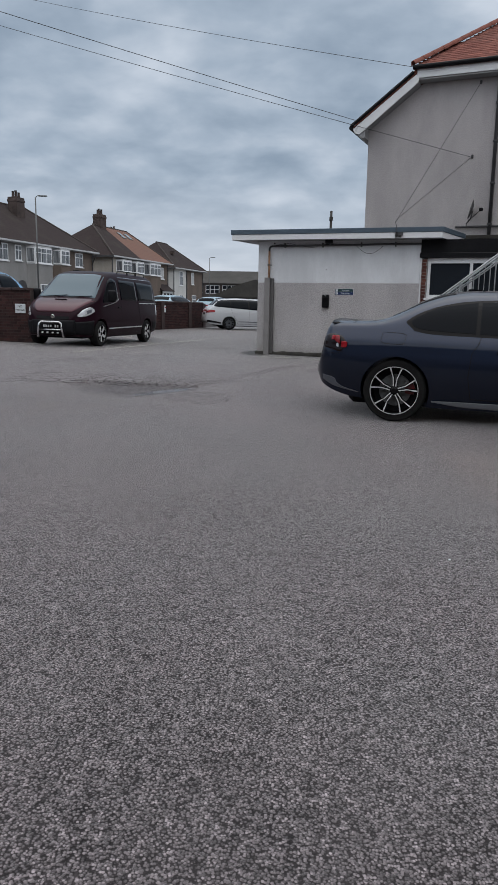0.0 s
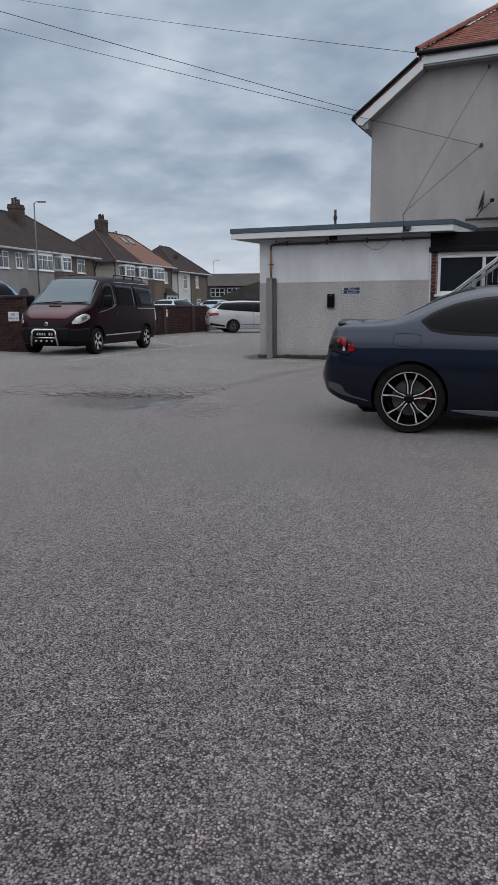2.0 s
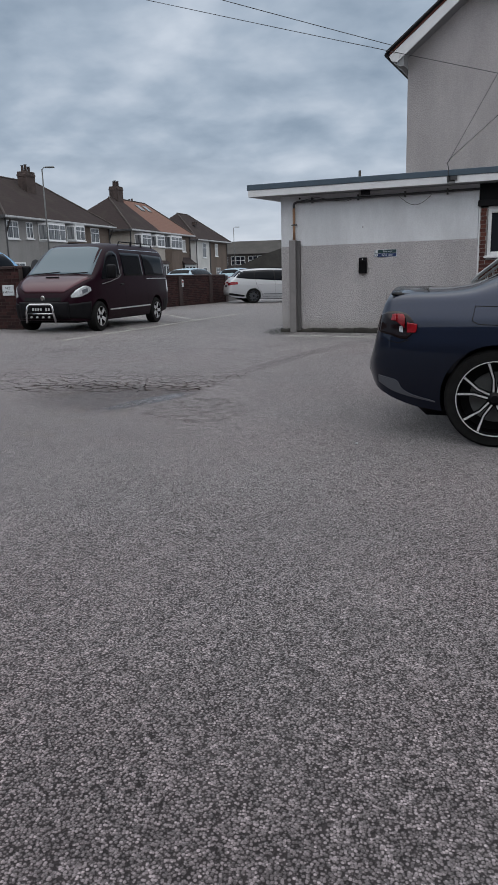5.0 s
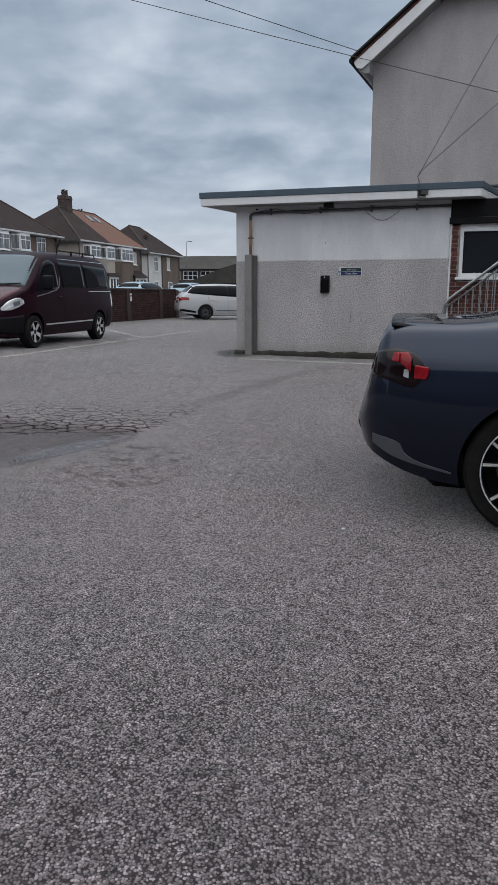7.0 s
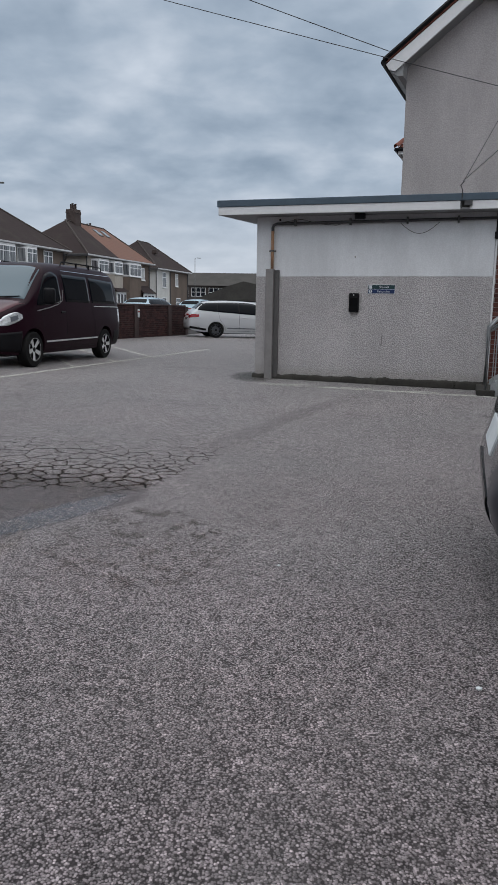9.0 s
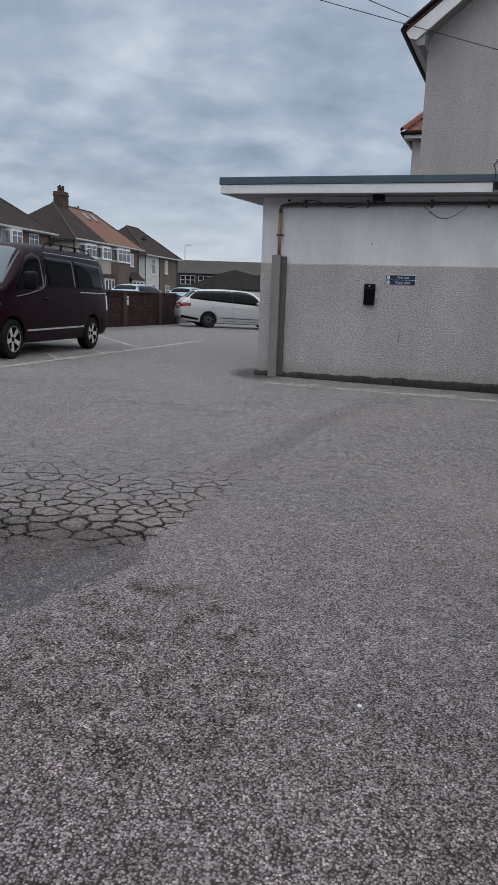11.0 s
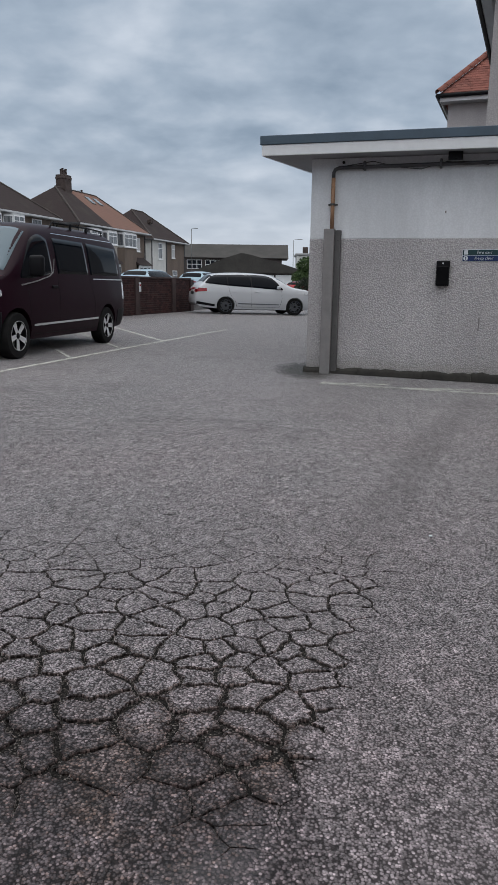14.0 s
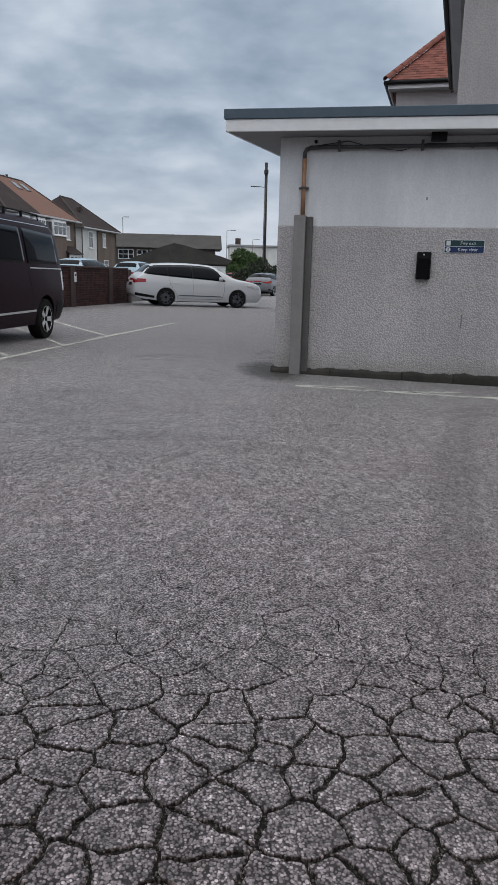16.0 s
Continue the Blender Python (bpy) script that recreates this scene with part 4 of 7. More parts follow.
def build_coupe():
    car = thing("coupe", "deep navy metallic two-door coupe with black twin-spoke wheels", "car", stand(1.495, 8.84, -14.5))
    sh = Shell(
        top=[(-0.80, 0.56), (-0.775, 0.66), (-0.735, 0.84), (-0.715, 0.95), (-0.688, 1.018), (-0.62, 1.030), (-0.40, 1.035), (-0.22, 1.055), (-0.05, 1.125), (0.22, 1.27), (0.45, 1.345), (0.70, 1.378), (0.95, 1.383), (1.25, 1.365), (1.55, 1.33), (1.85, 1.25), (2.15, 1.13), (2.42, 1.015), (2.62, 0.985), (3.0, 0.94), (3.35, 0.86), (3.52, 0.74), (3.58, 0.60)],
        belt=[(-0.80, 0.55), (-0.775, 0.63), (-0.735, 0.79), (-0.712, 0.87), (-0.67, 0.917), (-0.40, 0.94), (0.2, 0.955), (0.9, 0.93), (1.8, 0.915), (2.42, 0.915), (3.0, 0.87), (3.35, 0.79), (3.52, 0.69), (3.58, 0.58)],
        bottom=[(-0.80, 0.46), (-0.775, 0.40), (-0.72, 0.34), (-0.45, 0.235), (-0.1, 0.20), (0.4, 0.165), (2.3, 0.165), (3.2, 0.20), (3.5, 0.26), (3.58, 0.36)],
        plan=[(-0.80, 0.60), (-0.775, 0.69), (-0.72, 0.79), (-0.62, 0.855), (-0.45, 0.90), (-0.15, 0.922), (0.05, 0.925), (0.45, 0.905), (1.2, 0.895), (2.2, 0.90), (2.8, 0.905), (3.2, 0.85), (3.45, 0.70), (3.58, 0.42)],
        cabin=0.46, tumble=0.25, square=3.4, bulge=0.05, crease=(0.83, 0.012), lean=1.9)
    me = mesh_of("body", sh.loft(110, 16, 18), M["navy_paint"])
    axles = [(0.0, 0.325), (2.741, 0.325)]
    part_ob = new("body", sharpen(cut_arches(me, axles, 0.352, 0.92), 32))
    part_ob.parent = car
    part("underbody", soft_box(-0.5, 3.3, -0.62, 0.62, 0.14, 0.5, 0.05), M["black"], car)
    for s in (-1, 1):
        # side glass with its black surround
        part("window_surround", sh.side_patch([(0.07, 1.02), (0.10, 0.975), (0.19, 0.935), (0.42, 0.91), (1.9, 0.895), (2.02, 0.90)], [(0.07, 1.04), (0.15, 1.10), (0.36, 1.190), (0.68, 1.256), (1.05, 1.276), (1.35, 1.260), (1.65, 1.20), (2.02, 0.915)], s, 0.002), M["gloss_black"], car)
        part("quarter_window", sh.side_patch([(0.12, 1.025), (0.15, 0.99), (0.26, 0.96), (0.76, 0.935)], [(0.12, 1.04), (0.19, 1.092), (0.38, 1.178), (0.76, 1.246)], s, 0.007), M["car_glass"], car)
        part("door_window", sh.side_patch([(0.80, 0.935), (1.88, 0.915)], [(0.80, 1.248), (1.08, 1.258), (1.35, 1.242), (1.62, 1.175), (1.88, 0.93)], s, 0.007), M["car_glass"], car)
        part("tail_light", sh.end_patch(s * 0.64, s * 0.34, [(-0.64, 0.760), (-0.34, 0.785), (0.34, 0.785), (0.64, 0.760)], [(-0.64, 0.850), (-0.34, 0.835), (0.34, 0.835), (0.64, 0.850)], lift=0.004), M["smoked_lens"], car, smooth=True)
        lamp = part("tail_light", sh.side_patch([(-0.740, 0.745), (-0.66, 0.728), (-0.56, 0.702), (-0.525, 0.735), (-0.510, 0.780)], [(-0.740, 0.855), (-0.64, 0.884), (-0.57, 0.872), (-0.525, 0.832), (-0.510, 0.800)], s, 0.004, 40, 10), M["smoked_lens"], car, "smoked tail light with red segments", smooth=True)
        part("lamp_segment", sh.side_patch([(-0.738, 0.822), (-0.665, 0.822)], [(-0.738, 0.842), (-0.70, 0.862), (-0.665, 0.868)], s, 0.046, 24), M["deep_red"], lamp, "red lamp band", smooth=True)
        part("lamp_segment", sh.side_patch([(-0.664, 0.820), (-0.63, 0.795), (-0.603, 0.775)], [(-0.664, 0.868), (-0.62, 0.868), (-0.603, 0.845)], s, 0.030, 24), M["deep_red"], lamp, smooth=True)
        part("lamp_segment", sh.side_patch([(-0.585, 0.745), (-0.53, 0.745), (-0.518, 0.770)], [(-0.585, 0.812), (-0.518, 0.803)], s, 0.018), M["deep_red"], lamp, smooth=True)
        part("reverse_lamp", sh.side_patch([(-0.655, 0.757), (-0.612, 0.745)], [(-0.655, 0.780), (-0.612, 0.792)], s, 0.020), M["clear_lens"], lamp, "clear reversing lamp")
        part("bumper_gap", sh.seam([(-0.705, 0.700), (-0.60, 0.675), (-0.535, 0.70)], s, 0.006), M["black"], car)
        part("bumper_insert", sh.side_patch([(-0.720, 0.395), (-0.62, 0.338), (-0.38, 0.280)], [(-0.720, 0.445), (-0.60, 0.415), (-0.575, 0.362), (-0.38, 0.287)], s, 0.006), M["satin_grey"], car, "satin grey bumper insert")
        part("sill_skirt", sh.side_patch([(0.38, 0.228), (0.75, 0.190), (2.30, 0.175)], [(0.38, 0.240), (0.75, 0.245), (2.30, 0.250)], s, 0.022), M["grey_paint"], car, "satin grey side skirt", smooth=True)
        part("door_handle", soft_box(0.98, 1.20, -0.012, 0.012, 0.735, 0.775, 0.010, 2), M["gloss_black"], car, at=Matrix.Translation((0, s * (sh.half(1.1, 0.75) + 0.014), 0)))
        for pts in ([(0.82, 0.92), (0.80, 0.84), (0.74, 0.74), (0.72, 0.50), (0.76, 0.28)], [(2.12, 0.90), (2.16, 0.60), (2.12, 0.26)], [(0.76, 0.28), (2.12, 0.26)]):
            part("door_gap", sh.seam(pts, s, 0.007), M["black"], car)
        part("door_mirror", soft_box(1.78, 1.94, -0.11, 0.11, 0.93, 1.07, 0.05, 3), M["gloss_black"], car, smooth=True, at=Matrix.Translation((0, s * 1.0, 0)))
    # filler flap, only on the right flank
    part("fuel_flap_gap", sh.seam([(-0.17, 0.83), (-0.155, 0.92), (0.04, 0.915), (0.085, 0.90), (0.075, 0.82), (0.05, 0.80), (-0.13, 0.805), (-0.17, 0.83)], -1, 0.0045), M["black"], car)
    bm = bmesh.new()
    rows = []
    for k in range(17):
        y = -0.70 + 1.40 * k / 16
        q = (y / 0.70) ** 2
        tip, root = -0.692 + 0.024 * q, -0.50 + 0.05 * q
        deck = sh.height(root, y)
        zt = deck + 0.004 - 0.014 * q
        rows.append([bm.verts.new(p) for p in ((tip, y, zt), (tip + 0.004, y, zt - 0.010), (tip + 0.05, y, zt - 0.016), (root, y, deck - 0.006), (root, y, deck + 0.001), (tip + 0.06, y, zt - 0.003))])
    for ra, rb in zip(rows, rows[1:]):
        for k in range(6):
            bm.faces.new((ra[k], ra[(k + 1) % 6], rb[(k + 1) % 6], rb[k]))
    bm.faces.new(rows[0])
    bm.faces.new(rows[-1][::-1])
    part("boot_spoiler", bm, M["gloss_black"], car, "slim black boot-lip spoiler", smooth=True)
    part("rear_screen", sh.top_patch(-0.10, 0.52, [(-0.10, 0.56), (0.2, 0.50), (0.52, 0.40)], 0.0015), M["car_glass"], car, smooth=True)
    part("windscreen", sh.top_patch(1.52, 2.36, [(1.52, 0.52), (2.0, 0.62), (2.36, 0.70)]), M["car_glass"], car, smooth=True)
    part("roof_aerial", prism(bmesh.new(), [(0.62, 1.32), (0.86, 1.37), (0.80, 1.39), (0.66, 1.40), (0.64, 1.395)], -0.018, 0.018), M["gloss_black"], car, "shark-fin roof aerial")
    part("diffuser", sh.end_patch(-0.55, 0.55, [(-0.55, 0.40), (0.55, 0.40)], [(-0.55, 0.50), (0.55, 0.50)]), M["gloss_black"], car)
    part("number_plate", sh.end_patch(-0.26, 0.26, [(-0.26, 0.60), (0.26, 0.60)], [(-0.26, 0.71), (0.26, 0.71)]), M["sign_white"], car)
    for o in car.children:
        if o.type == "MESH":
            for vert in o.data.vertices:
                if vert.co.x < -0.37:
                    vert.co.x = -0.37 + (vert.co.x + 0.37) * 1.18
    add_wheels(car, axles, 0.905, 0.325, 0.252, 0.235, "twin", M["alloy"], M["gloss_black"], M["caliper"])
    return car


def build_van():
    van = thing("van", "dark maroon panel van with a chrome nudge bar", "van", stand(-5.01, 22.2, -100.7))
    sh = Shell(
        top=[(-0.87, 1.20), (-0.85, 1.62), (-0.81, 1.82), (-0.74, 1.90), (-0.5, 1.945), (0.4, 1.965), (1.6, 1.955), (2.1, 1.93), (2.38, 1.875), (2.62, 1.72), (3.05, 1.36), (3.24, 1.22), (3.42, 1.15), (3.66, 1.03), (3.80, 0.92), (3.88, 0.80), (3.93, 0.66), (3.95, 0.58)],
        belt=[(-0.87, 0.95), (-0.85, 1.12), (-0.5, 1.14), (1.6, 1.13), (2.6, 1.06), (3.1, 1.03), (3.42, 0.98), (3.66, 0.88), (3.80, 0.80), (3.88, 0.72), (3.95, 0.56)],
        bottom=[(-0.87, 0.50), (-0.83, 0.36), (-0.6, 0.29), (0.5, 0.25), (2.6, 0.25), (3.4, 0.24), (3.8, 0.26), (3.95, 0.36)],
        plan=[(-0.87, 0.84), (-0.82, 0.92), (-0.6, 0.945), (0.5, 0.955), (2.4, 0.955), (3.0, 0.95), (3.35, 0.92), (3.6, 0.85), (3.8, 0.73), (3.9, 0.58), (3.95, 0.40)],
        cabin=0.82, tumble=0.14, square=6.0, bulge=0.04)
    axles = [(0.0, 0.325), (3.10, 0.325)]
    me = mesh_of("body", sh.loft(110, 14, 20), M["maroon_paint"])
    b = new("body", sharpen(cut_arches(me, axles, 0.385, 0.95), 32))
    b.parent = van
    part("underbody", soft_box(-0.7, 3.6, -0.66, 0.66, 0.20, 0.6, 0.05), M["black"], van)
    part("windscreen", sh.top_patch(2.44, 3.20, [(2.44, 0.70), (2.8, 0.745), (3.20, 0.80)]), M["screen_glass"], van, "windscreen with the sky's reflection in its pale colour", smooth=True)
    part("bonnet", sh.top_patch(3.27, 3.86, [(3.27, 0.86), (3.55, 0.76), (3.80, 0.58), (3.86, 0.46)], 0.006), M["maroon_skylit"], van, "glossy bonnet in a paler, sky-lit maroon", smooth=True)
    part("bonnet_scoop", soft_box(3.36, 3.42, -0.20, 0.12, -0.004, 0.014, 0.006), M["black"], van, at=Matrix.Translation((0, 0, sh.height(3.39, 0) + 0.006)))
    for y0, y1 in ((-0.62, 0.02), (0.08, 0.70)):
        bm = bmesh.new()
        rod(bm, (3.26, y0, sh.height(3.25, y0) + 0.02), (3.17, y1, sh.height(3.17, y1) + 0.022), 0.010, seg=6)
        part("wiper", bm, M["black"], van)
    part("front_bumper", sh.end_patch(-0.60, 0.60, [(-0.60, 0.30), (0.60, 0.30)], [(-0.60, 0.66), (0.60, 0.66)], True, 0.012), M["black"], van, "unpainted dark plastic bumper", smooth=True)
    part("grille", sh.end_patch(-0.44, 0.44, [(-0.44, 0.68), (0, 0.665), (0.44, 0.68)], [(-0.44, 0.755), (0, 0.745), (0.44, 0.755)], True, 0.010), M["gloss_black"], van)
    for s in (-1, 1):
        part("headlight", sh.side_patch([(3.42, 0.88), (3.60, 0.80), (3.78, 0.75), (3.85, 0.75)], [(3.42, 0.95), (3.54, 0.99), (3.74, 0.92), (3.85, 0.80)], s, 0.012), M["clear_lens"], van, "clear almond-shaped headlight", smooth=True)
        part("lamp_bowl", sh.side_patch([(3.52, 0.87), (3.66, 0.82)], [(3.52, 0.94), (3.66, 0.90)], s, 0.020), M["satin_grey"], van, "dark lamp bowl behind clear glass")
        part("bumper_corner", sh.side_patch([(3.46, 0.28), (3.90, 0.32)], [(3.46, 0.66), (3.90, 0.62)], s, 0.010), M["black"], van, smooth=True)
        part("door_window", sh.side_patch([(1.98, 1.20), (2.3, 1.155), (2.75, 1.12), (2.92, 1.12)], [(1.98, 1.70), (2.15, 1.76), (2.40, 1.70), (2.70, 1.43), (2.92, 1.16)], s), M["car_glass"], van, smooth=True)
        part("side_window", sh.side_patch([(0.72, 1.20), (1.80, 1.20)], [(0.72, 1.72), (1.80, 1.73)], s), M["car_glass"], van, smooth=True)
        part("side_window", sh.side_patch([(-0.62, 1.20), (0.62, 1.20)], [(-0.62, 1.68), (0.62, 1.72)], s), M["car_glass"], van, smooth=True)
        part("window_trim", sh.seam([(1.86, 1.42), (1.95, 1.22), (2.10, 1.155), (2.5, 1.08), (2.95, 1.02)], s, 0.018, 0.006), M["chrome"], van, "bright window trim")
        part("roof_gutter", sh.seam([(-0.6, 1.80), (1.75, 1.80)], s, 0.012, 0.006), M["chrome"], van)
        part("slide_rail", sh.seam([(-0.78, 1.13), (0.55, 1.13)], s, 0.016, 0.006), M["alloy_silver"], van)
        part("sill_moulding", sh.seam([(0.42, 0.475), (2.66, 0.455)], s, 0.030, 0.012), M["alloy_silver"], van, "silver side moulding")
        for pts in ([(1.84, 1.78), (1.84, 0.42)], [(0.66, 1.78), (0.66, 1.1), (0.56, 0.8), (0.52, 0.45)], [(2.78, 1.0), (2.74, 0.60)], [(0.52, 0.32), (2.70, 0.32)]):
            part("door_gap", sh.seam(pts, s, 0.008), M["black"], van)
        part("tail_light", sh.side_patch([(-0.84, 0.78), (-0.70, 0.78)], [(-0.84, 1.10), (-0.70, 1.08)], s), M["clear_lens"], van)
        part("rear_bumper", sh.side_patch([(-0.84, 0.40), (-0.45, 0.34)], [(-0.84, 0.62), (-0.45, 0.60)], s, 0.010), M["black"], van)
        part("door_mirror", soft_box(2.72, 2.84, -0.11, 0.11, 1.14, 1.44, 0.05, 3), M["black"], van, smooth=True, at=Matrix.Translation((0, s * 1.08, 0)))
        part("door_handle", soft_box(1.90, 2.08, -0.012, 0.012, 0.98, 1.02, 0.010), M["black"], van, at=Matrix.Translation((0, s * (sh.half(2.0, 1.0) + 0.014), 0)))
        bm = bmesh.new()
        tube(bm, [(-0.4, s * 0.66, sh.height(-0.4, 0.66) + 0.0), (-0.36, s * 0.66, 1.975), (0.0, s * 0.66, 1.985), (1.5, s * 0.66, 1.985), (1.56, s * 0.66, sh.height(1.56, 0.66))], 0.014, 8)
        for x in (0.25, 0.85):
            rod(bm, (x, s * 0.66, 1.90), (x, s * 0.66, 2.0), 0.022, seg=6)
        part("roof_rail", bm, M["black"], van)
    # nudge bar with four spot bulbs, number plate and round badge
    nose = sh.back(0, 0.5, True)
    bm = bmesh.new()
    tube(bm, [(nose + 0.07, -0.35, 0.22), (nose + 0.12, -0.32, 0.46), (nose + 0.11, -0.30, 0.57), (nose + 0.10, -0.24, 0.61), (nose + 0.10, 0.24, 0.61), (nose + 0.11, 0.30, 0.57), (nose + 0.12, 0.32, 0.46), (nose + 0.07, 0.35, 0.22)], 0.024, 10)
    rod(bm, (nose + 0.12, -0.32, 0.42), (nose + 0.12, 0.32, 0.42), 0.016, seg=8)
    bar = part("nudge_bar", bm, M["chrome"], van, "polished tubular nudge bar", smooth=True)
    for y in (-0.21, -0.07, 0.07, 0.21):
        part("bar_lamp", lathe([(0.0005, -0.02), (0.018, -0.018), (0.022, 0.0), (0.022, 0.03), (0.0005, 0.03)], 14), M["alloy_silver"], bar, at=pose(nose + 0.12, y, 0.345, 0, 0, 90))
    plate = part("number_plate", soft_box(nose + 0.035, nose + 0.05, -0.26, 0.26, 0.45, 0.56, 0.004), M["gloss_black"], van, "dark number plate with pale bars")
    for k in range(7):
        if k != 4:
            part("plate_mark", soft_box(nose + 0.050, nose + 0.053, -0.22 + k * 0.063, -0.18 + k * 0.063, 0.475, 0.535, 0.001), M["alloy_silver"], plate)
    part("badge", lathe([(0.0005, -0.01), (0.045, -0.01), (0.055, 0.0), (0.055, 0.02), (0.0005, 0.02)], 20), M["chrome"], van, at=pose(sh.back(0, 0.73, True) + 0.02, 0, 0.735, 0, 0, 90))
    add_wheels(van, axles, 0.945, 0.325, 0.212, 0.215, "five", M["alloy_silver"], M["black"])
    return van


def hatch_shell(length, height, roof_back, tail, rear=0.95):
    """The skin of an ordinary estate or hatchback; tail: how upright its back is."""
    r, f = -rear, length - rear
    h = height
    return Shell(
        top=[(r, 0.62), (r + 0.03, 0.80), (r + 0.10, 0.97), (r + tail * 0.45, 1.14), (r + tail, h - 0.10), (r + tail + 0.3, h - 0.04), (roof_back + 0.9, h), (1.75, h - 0.04), (2.05, h - 0.14), (2.72, 1.04), (2.95, 1.00), (3.35, 0.93), (f - 0.14, 0.82), (f - 0.04, 0.70), (f, 0.54)],
        belt=[(r, 0.58), (r + 0.03, 0.74), (r + 0.10, 0.90), (r + 0.3, 0.98), (0.8, 0.95), (2.0, 0.90), (2.9, 0.90), (3.35, 0.85), (f - 0.14, 0.74), (f - 0.04, 0.62), (f, 0.48)],
        bottom=[(r, 0.42), (r + 0.05, 0.34), (r + 0.4, 0.24), (0.5, 0.19), (2.6, 0.19), (f - 0.3, 0.20), (f, 0.34)],
        plan=[(r, 0.66), (r + 0.04, 0.77), (r + 0.2, 0.86), (0.0, 0.895), (1.4, 0.895), (2.7, 0.89), (f - 0.4, 0.83), (f - 0.12, 0.70), (f, 0.52)],
        cabin=h - 0.95, tumble=0.22, square=3.8, bulge=0.045, crease=(0.80, 0.008))


def build_estate(name, label, at, paint, length=4.75, height=1.48, tail=0.42, roof_back=-0.3, wheel="slim", dish=None, category="car", group="", rear=0.95):
    car = thing(name, label, category, at, group)
    sh = hatch_shell(length, height, roof_back, tail, rear)
    wb = 2.70
    axles = [(0.0, 0.315), (wb, 0.315)]
    b = new("body", sharpen(cut_arches(mesh_of("body", sh.loft(80, 12, 14), paint), axles, 0.345, 0.89), 32))
    b.parent = car
    part("underbody", soft_box(-0.6, wb + 0.5, -0.6, 0.6, 0.16, 0.5, 0.05), M["black"], car)
    x0 = -rear
    h = height
    for s in (-1, 1):
        part("window_surround", sh.side_patch([(x0 + 0.36, 1.11), (0.1, 1.045), (1.0, 0.995), (2.22, 0.925)], [(x0 + 0.36, 1.15), (x0 + 0.56, h - 0.13), (0.06, h - 0.095), (0.96, h - 0.07), (1.55, h - 0.09), (1.82, h - 0.17), (2.22, 0.955)], s, 0.005), M["gloss_black"], car)
        part("rear_quarter_window", sh.side_patch([(x0 + 0.42, 1.12), (0.06, 1.065)], [(x0 + 0.42, 1.15), (x0 + 0.62, h - 0.15), (0.06, h - 0.12)], s, 0.009), M["car_glass"], car, smooth=True)
        part("rear_door_window", sh.side_patch([(0.10, 1.06), (0.96, 1.01)], [(0.10, h - 0.12), (0.96, h - 0.095)], s, 0.009), M["car_glass"], car, smooth=True)
        part("front_door_window", sh.side_patch([(1.02, 1.005), (2.12, 0.945)], [(1.02, h - 0.095), (1.55, h - 0.115), (1.80, h - 0.19), (2.12, 0.97)], s, 0.009), M["car_glass"], car, smooth=True)
        for pts in ([(0.99, h - 0.11), (0.99, 0.30)], [(2.16, 0.93), (2.18, 0.6), (2.10, 0.30)], [(0.10, 1.0), (0.16, 0.75), (0.38, 0.45), (0.42, 0.30)], [(0.42, 0.28), (2.10, 0.28)]):
            part("door_gap", sh.seam(pts, s, 0.007), M["black"], car)
        part("tail_light", sh.side_patch([(x0 + 0.05, 0.80), (x0 + 0.40, 0.83)], [(x0 + 0.05, 0.95), (x0 + 0.40, 0.93)], s, 0.010), M["red_lens"], car, smooth=True)
        part("tail_light", sh.end_patch(s * 0.74, s * 0.36, [(-0.74, 0.78), (-0.36, 0.80), (0.36, 0.80), (0.74, 0.78)], [(-0.74, 0.90), (-0.36, 0.885), (0.36, 0.885), (0.74, 0.90)]), M["red_lens"], car)
        part("headlight", sh.side_patch([(length - rear - 0.70, 0.77), (length - rear - 0.20, 0.66)], [(length - rear - 0.70, 0.84), (length - rear - 0.20, 0.76)], s, 0.008), M["clear_lens"], car, smooth=True)
        part("door_mirror", soft_box(1.94, 2.08, -0.09, 0.09, 0.95, 1.08, 0.04, 3), paint, car, smooth=True, at=Matrix.Translation((0, s * 0.98, 0)))
        part("side_moulding", sh.seam([(0.46, 0.40), (2.06, 0.385)], s, 0.030, 0.008), M["satin_grey"], car, "grey rubbing strip")
        part("bumper_insert", sh.side_patch([(x0 + 0.03, 0.36), (-0.42, 0.28)], [(x0 + 0.03, 0.46), (-0.42, 0.36)], s, 0.008), M["black"], car, "dark lower bumper")
        for x in (0.22, 1.12):
            part("door_handle", soft_box(x, x + 0.18, -0.010, 0.012, 0.815, 0.845, 0.008), paint, car, at=Matrix.Translation((0, s * (sh.half(x, 0.83) + 0.012), 0)))
    part("rear_screen", sh.top_patch(x0 + tail * 0.50, x0 + tail * 0.98, [(x0, 0.62), (x0 + tail, 0.54)]), M["car_glass"], car, smooth=True)
    part("windscreen", sh.top_patch(2.02, 2.68, [(2.02, 0.56), (2.68, 0.68)]), M["screen_glass"], car, smooth=True)
    part("number_plate", sh.end_patch(-0.26, 0.26, [(-0.26, 0.70), (0.26, 0.70)], [(-0.26, 0.80), (0.26, 0.80)]), M["black"], car)
    add_wheels(car, axles, 0.885, 0.322, 0.232, 0.205, wheel, M["alloy_silver"] if dish is None else dish, M["black"])
    return car


build_coupe()
build_van()
build_estate("estate_car", "white estate car with dark alloy wheels", stand(-3.03, 36.84, 17.0), M["white_paint"], 4.90, 1.53, 0.62, dish=M["satin_grey"], rear=1.12)


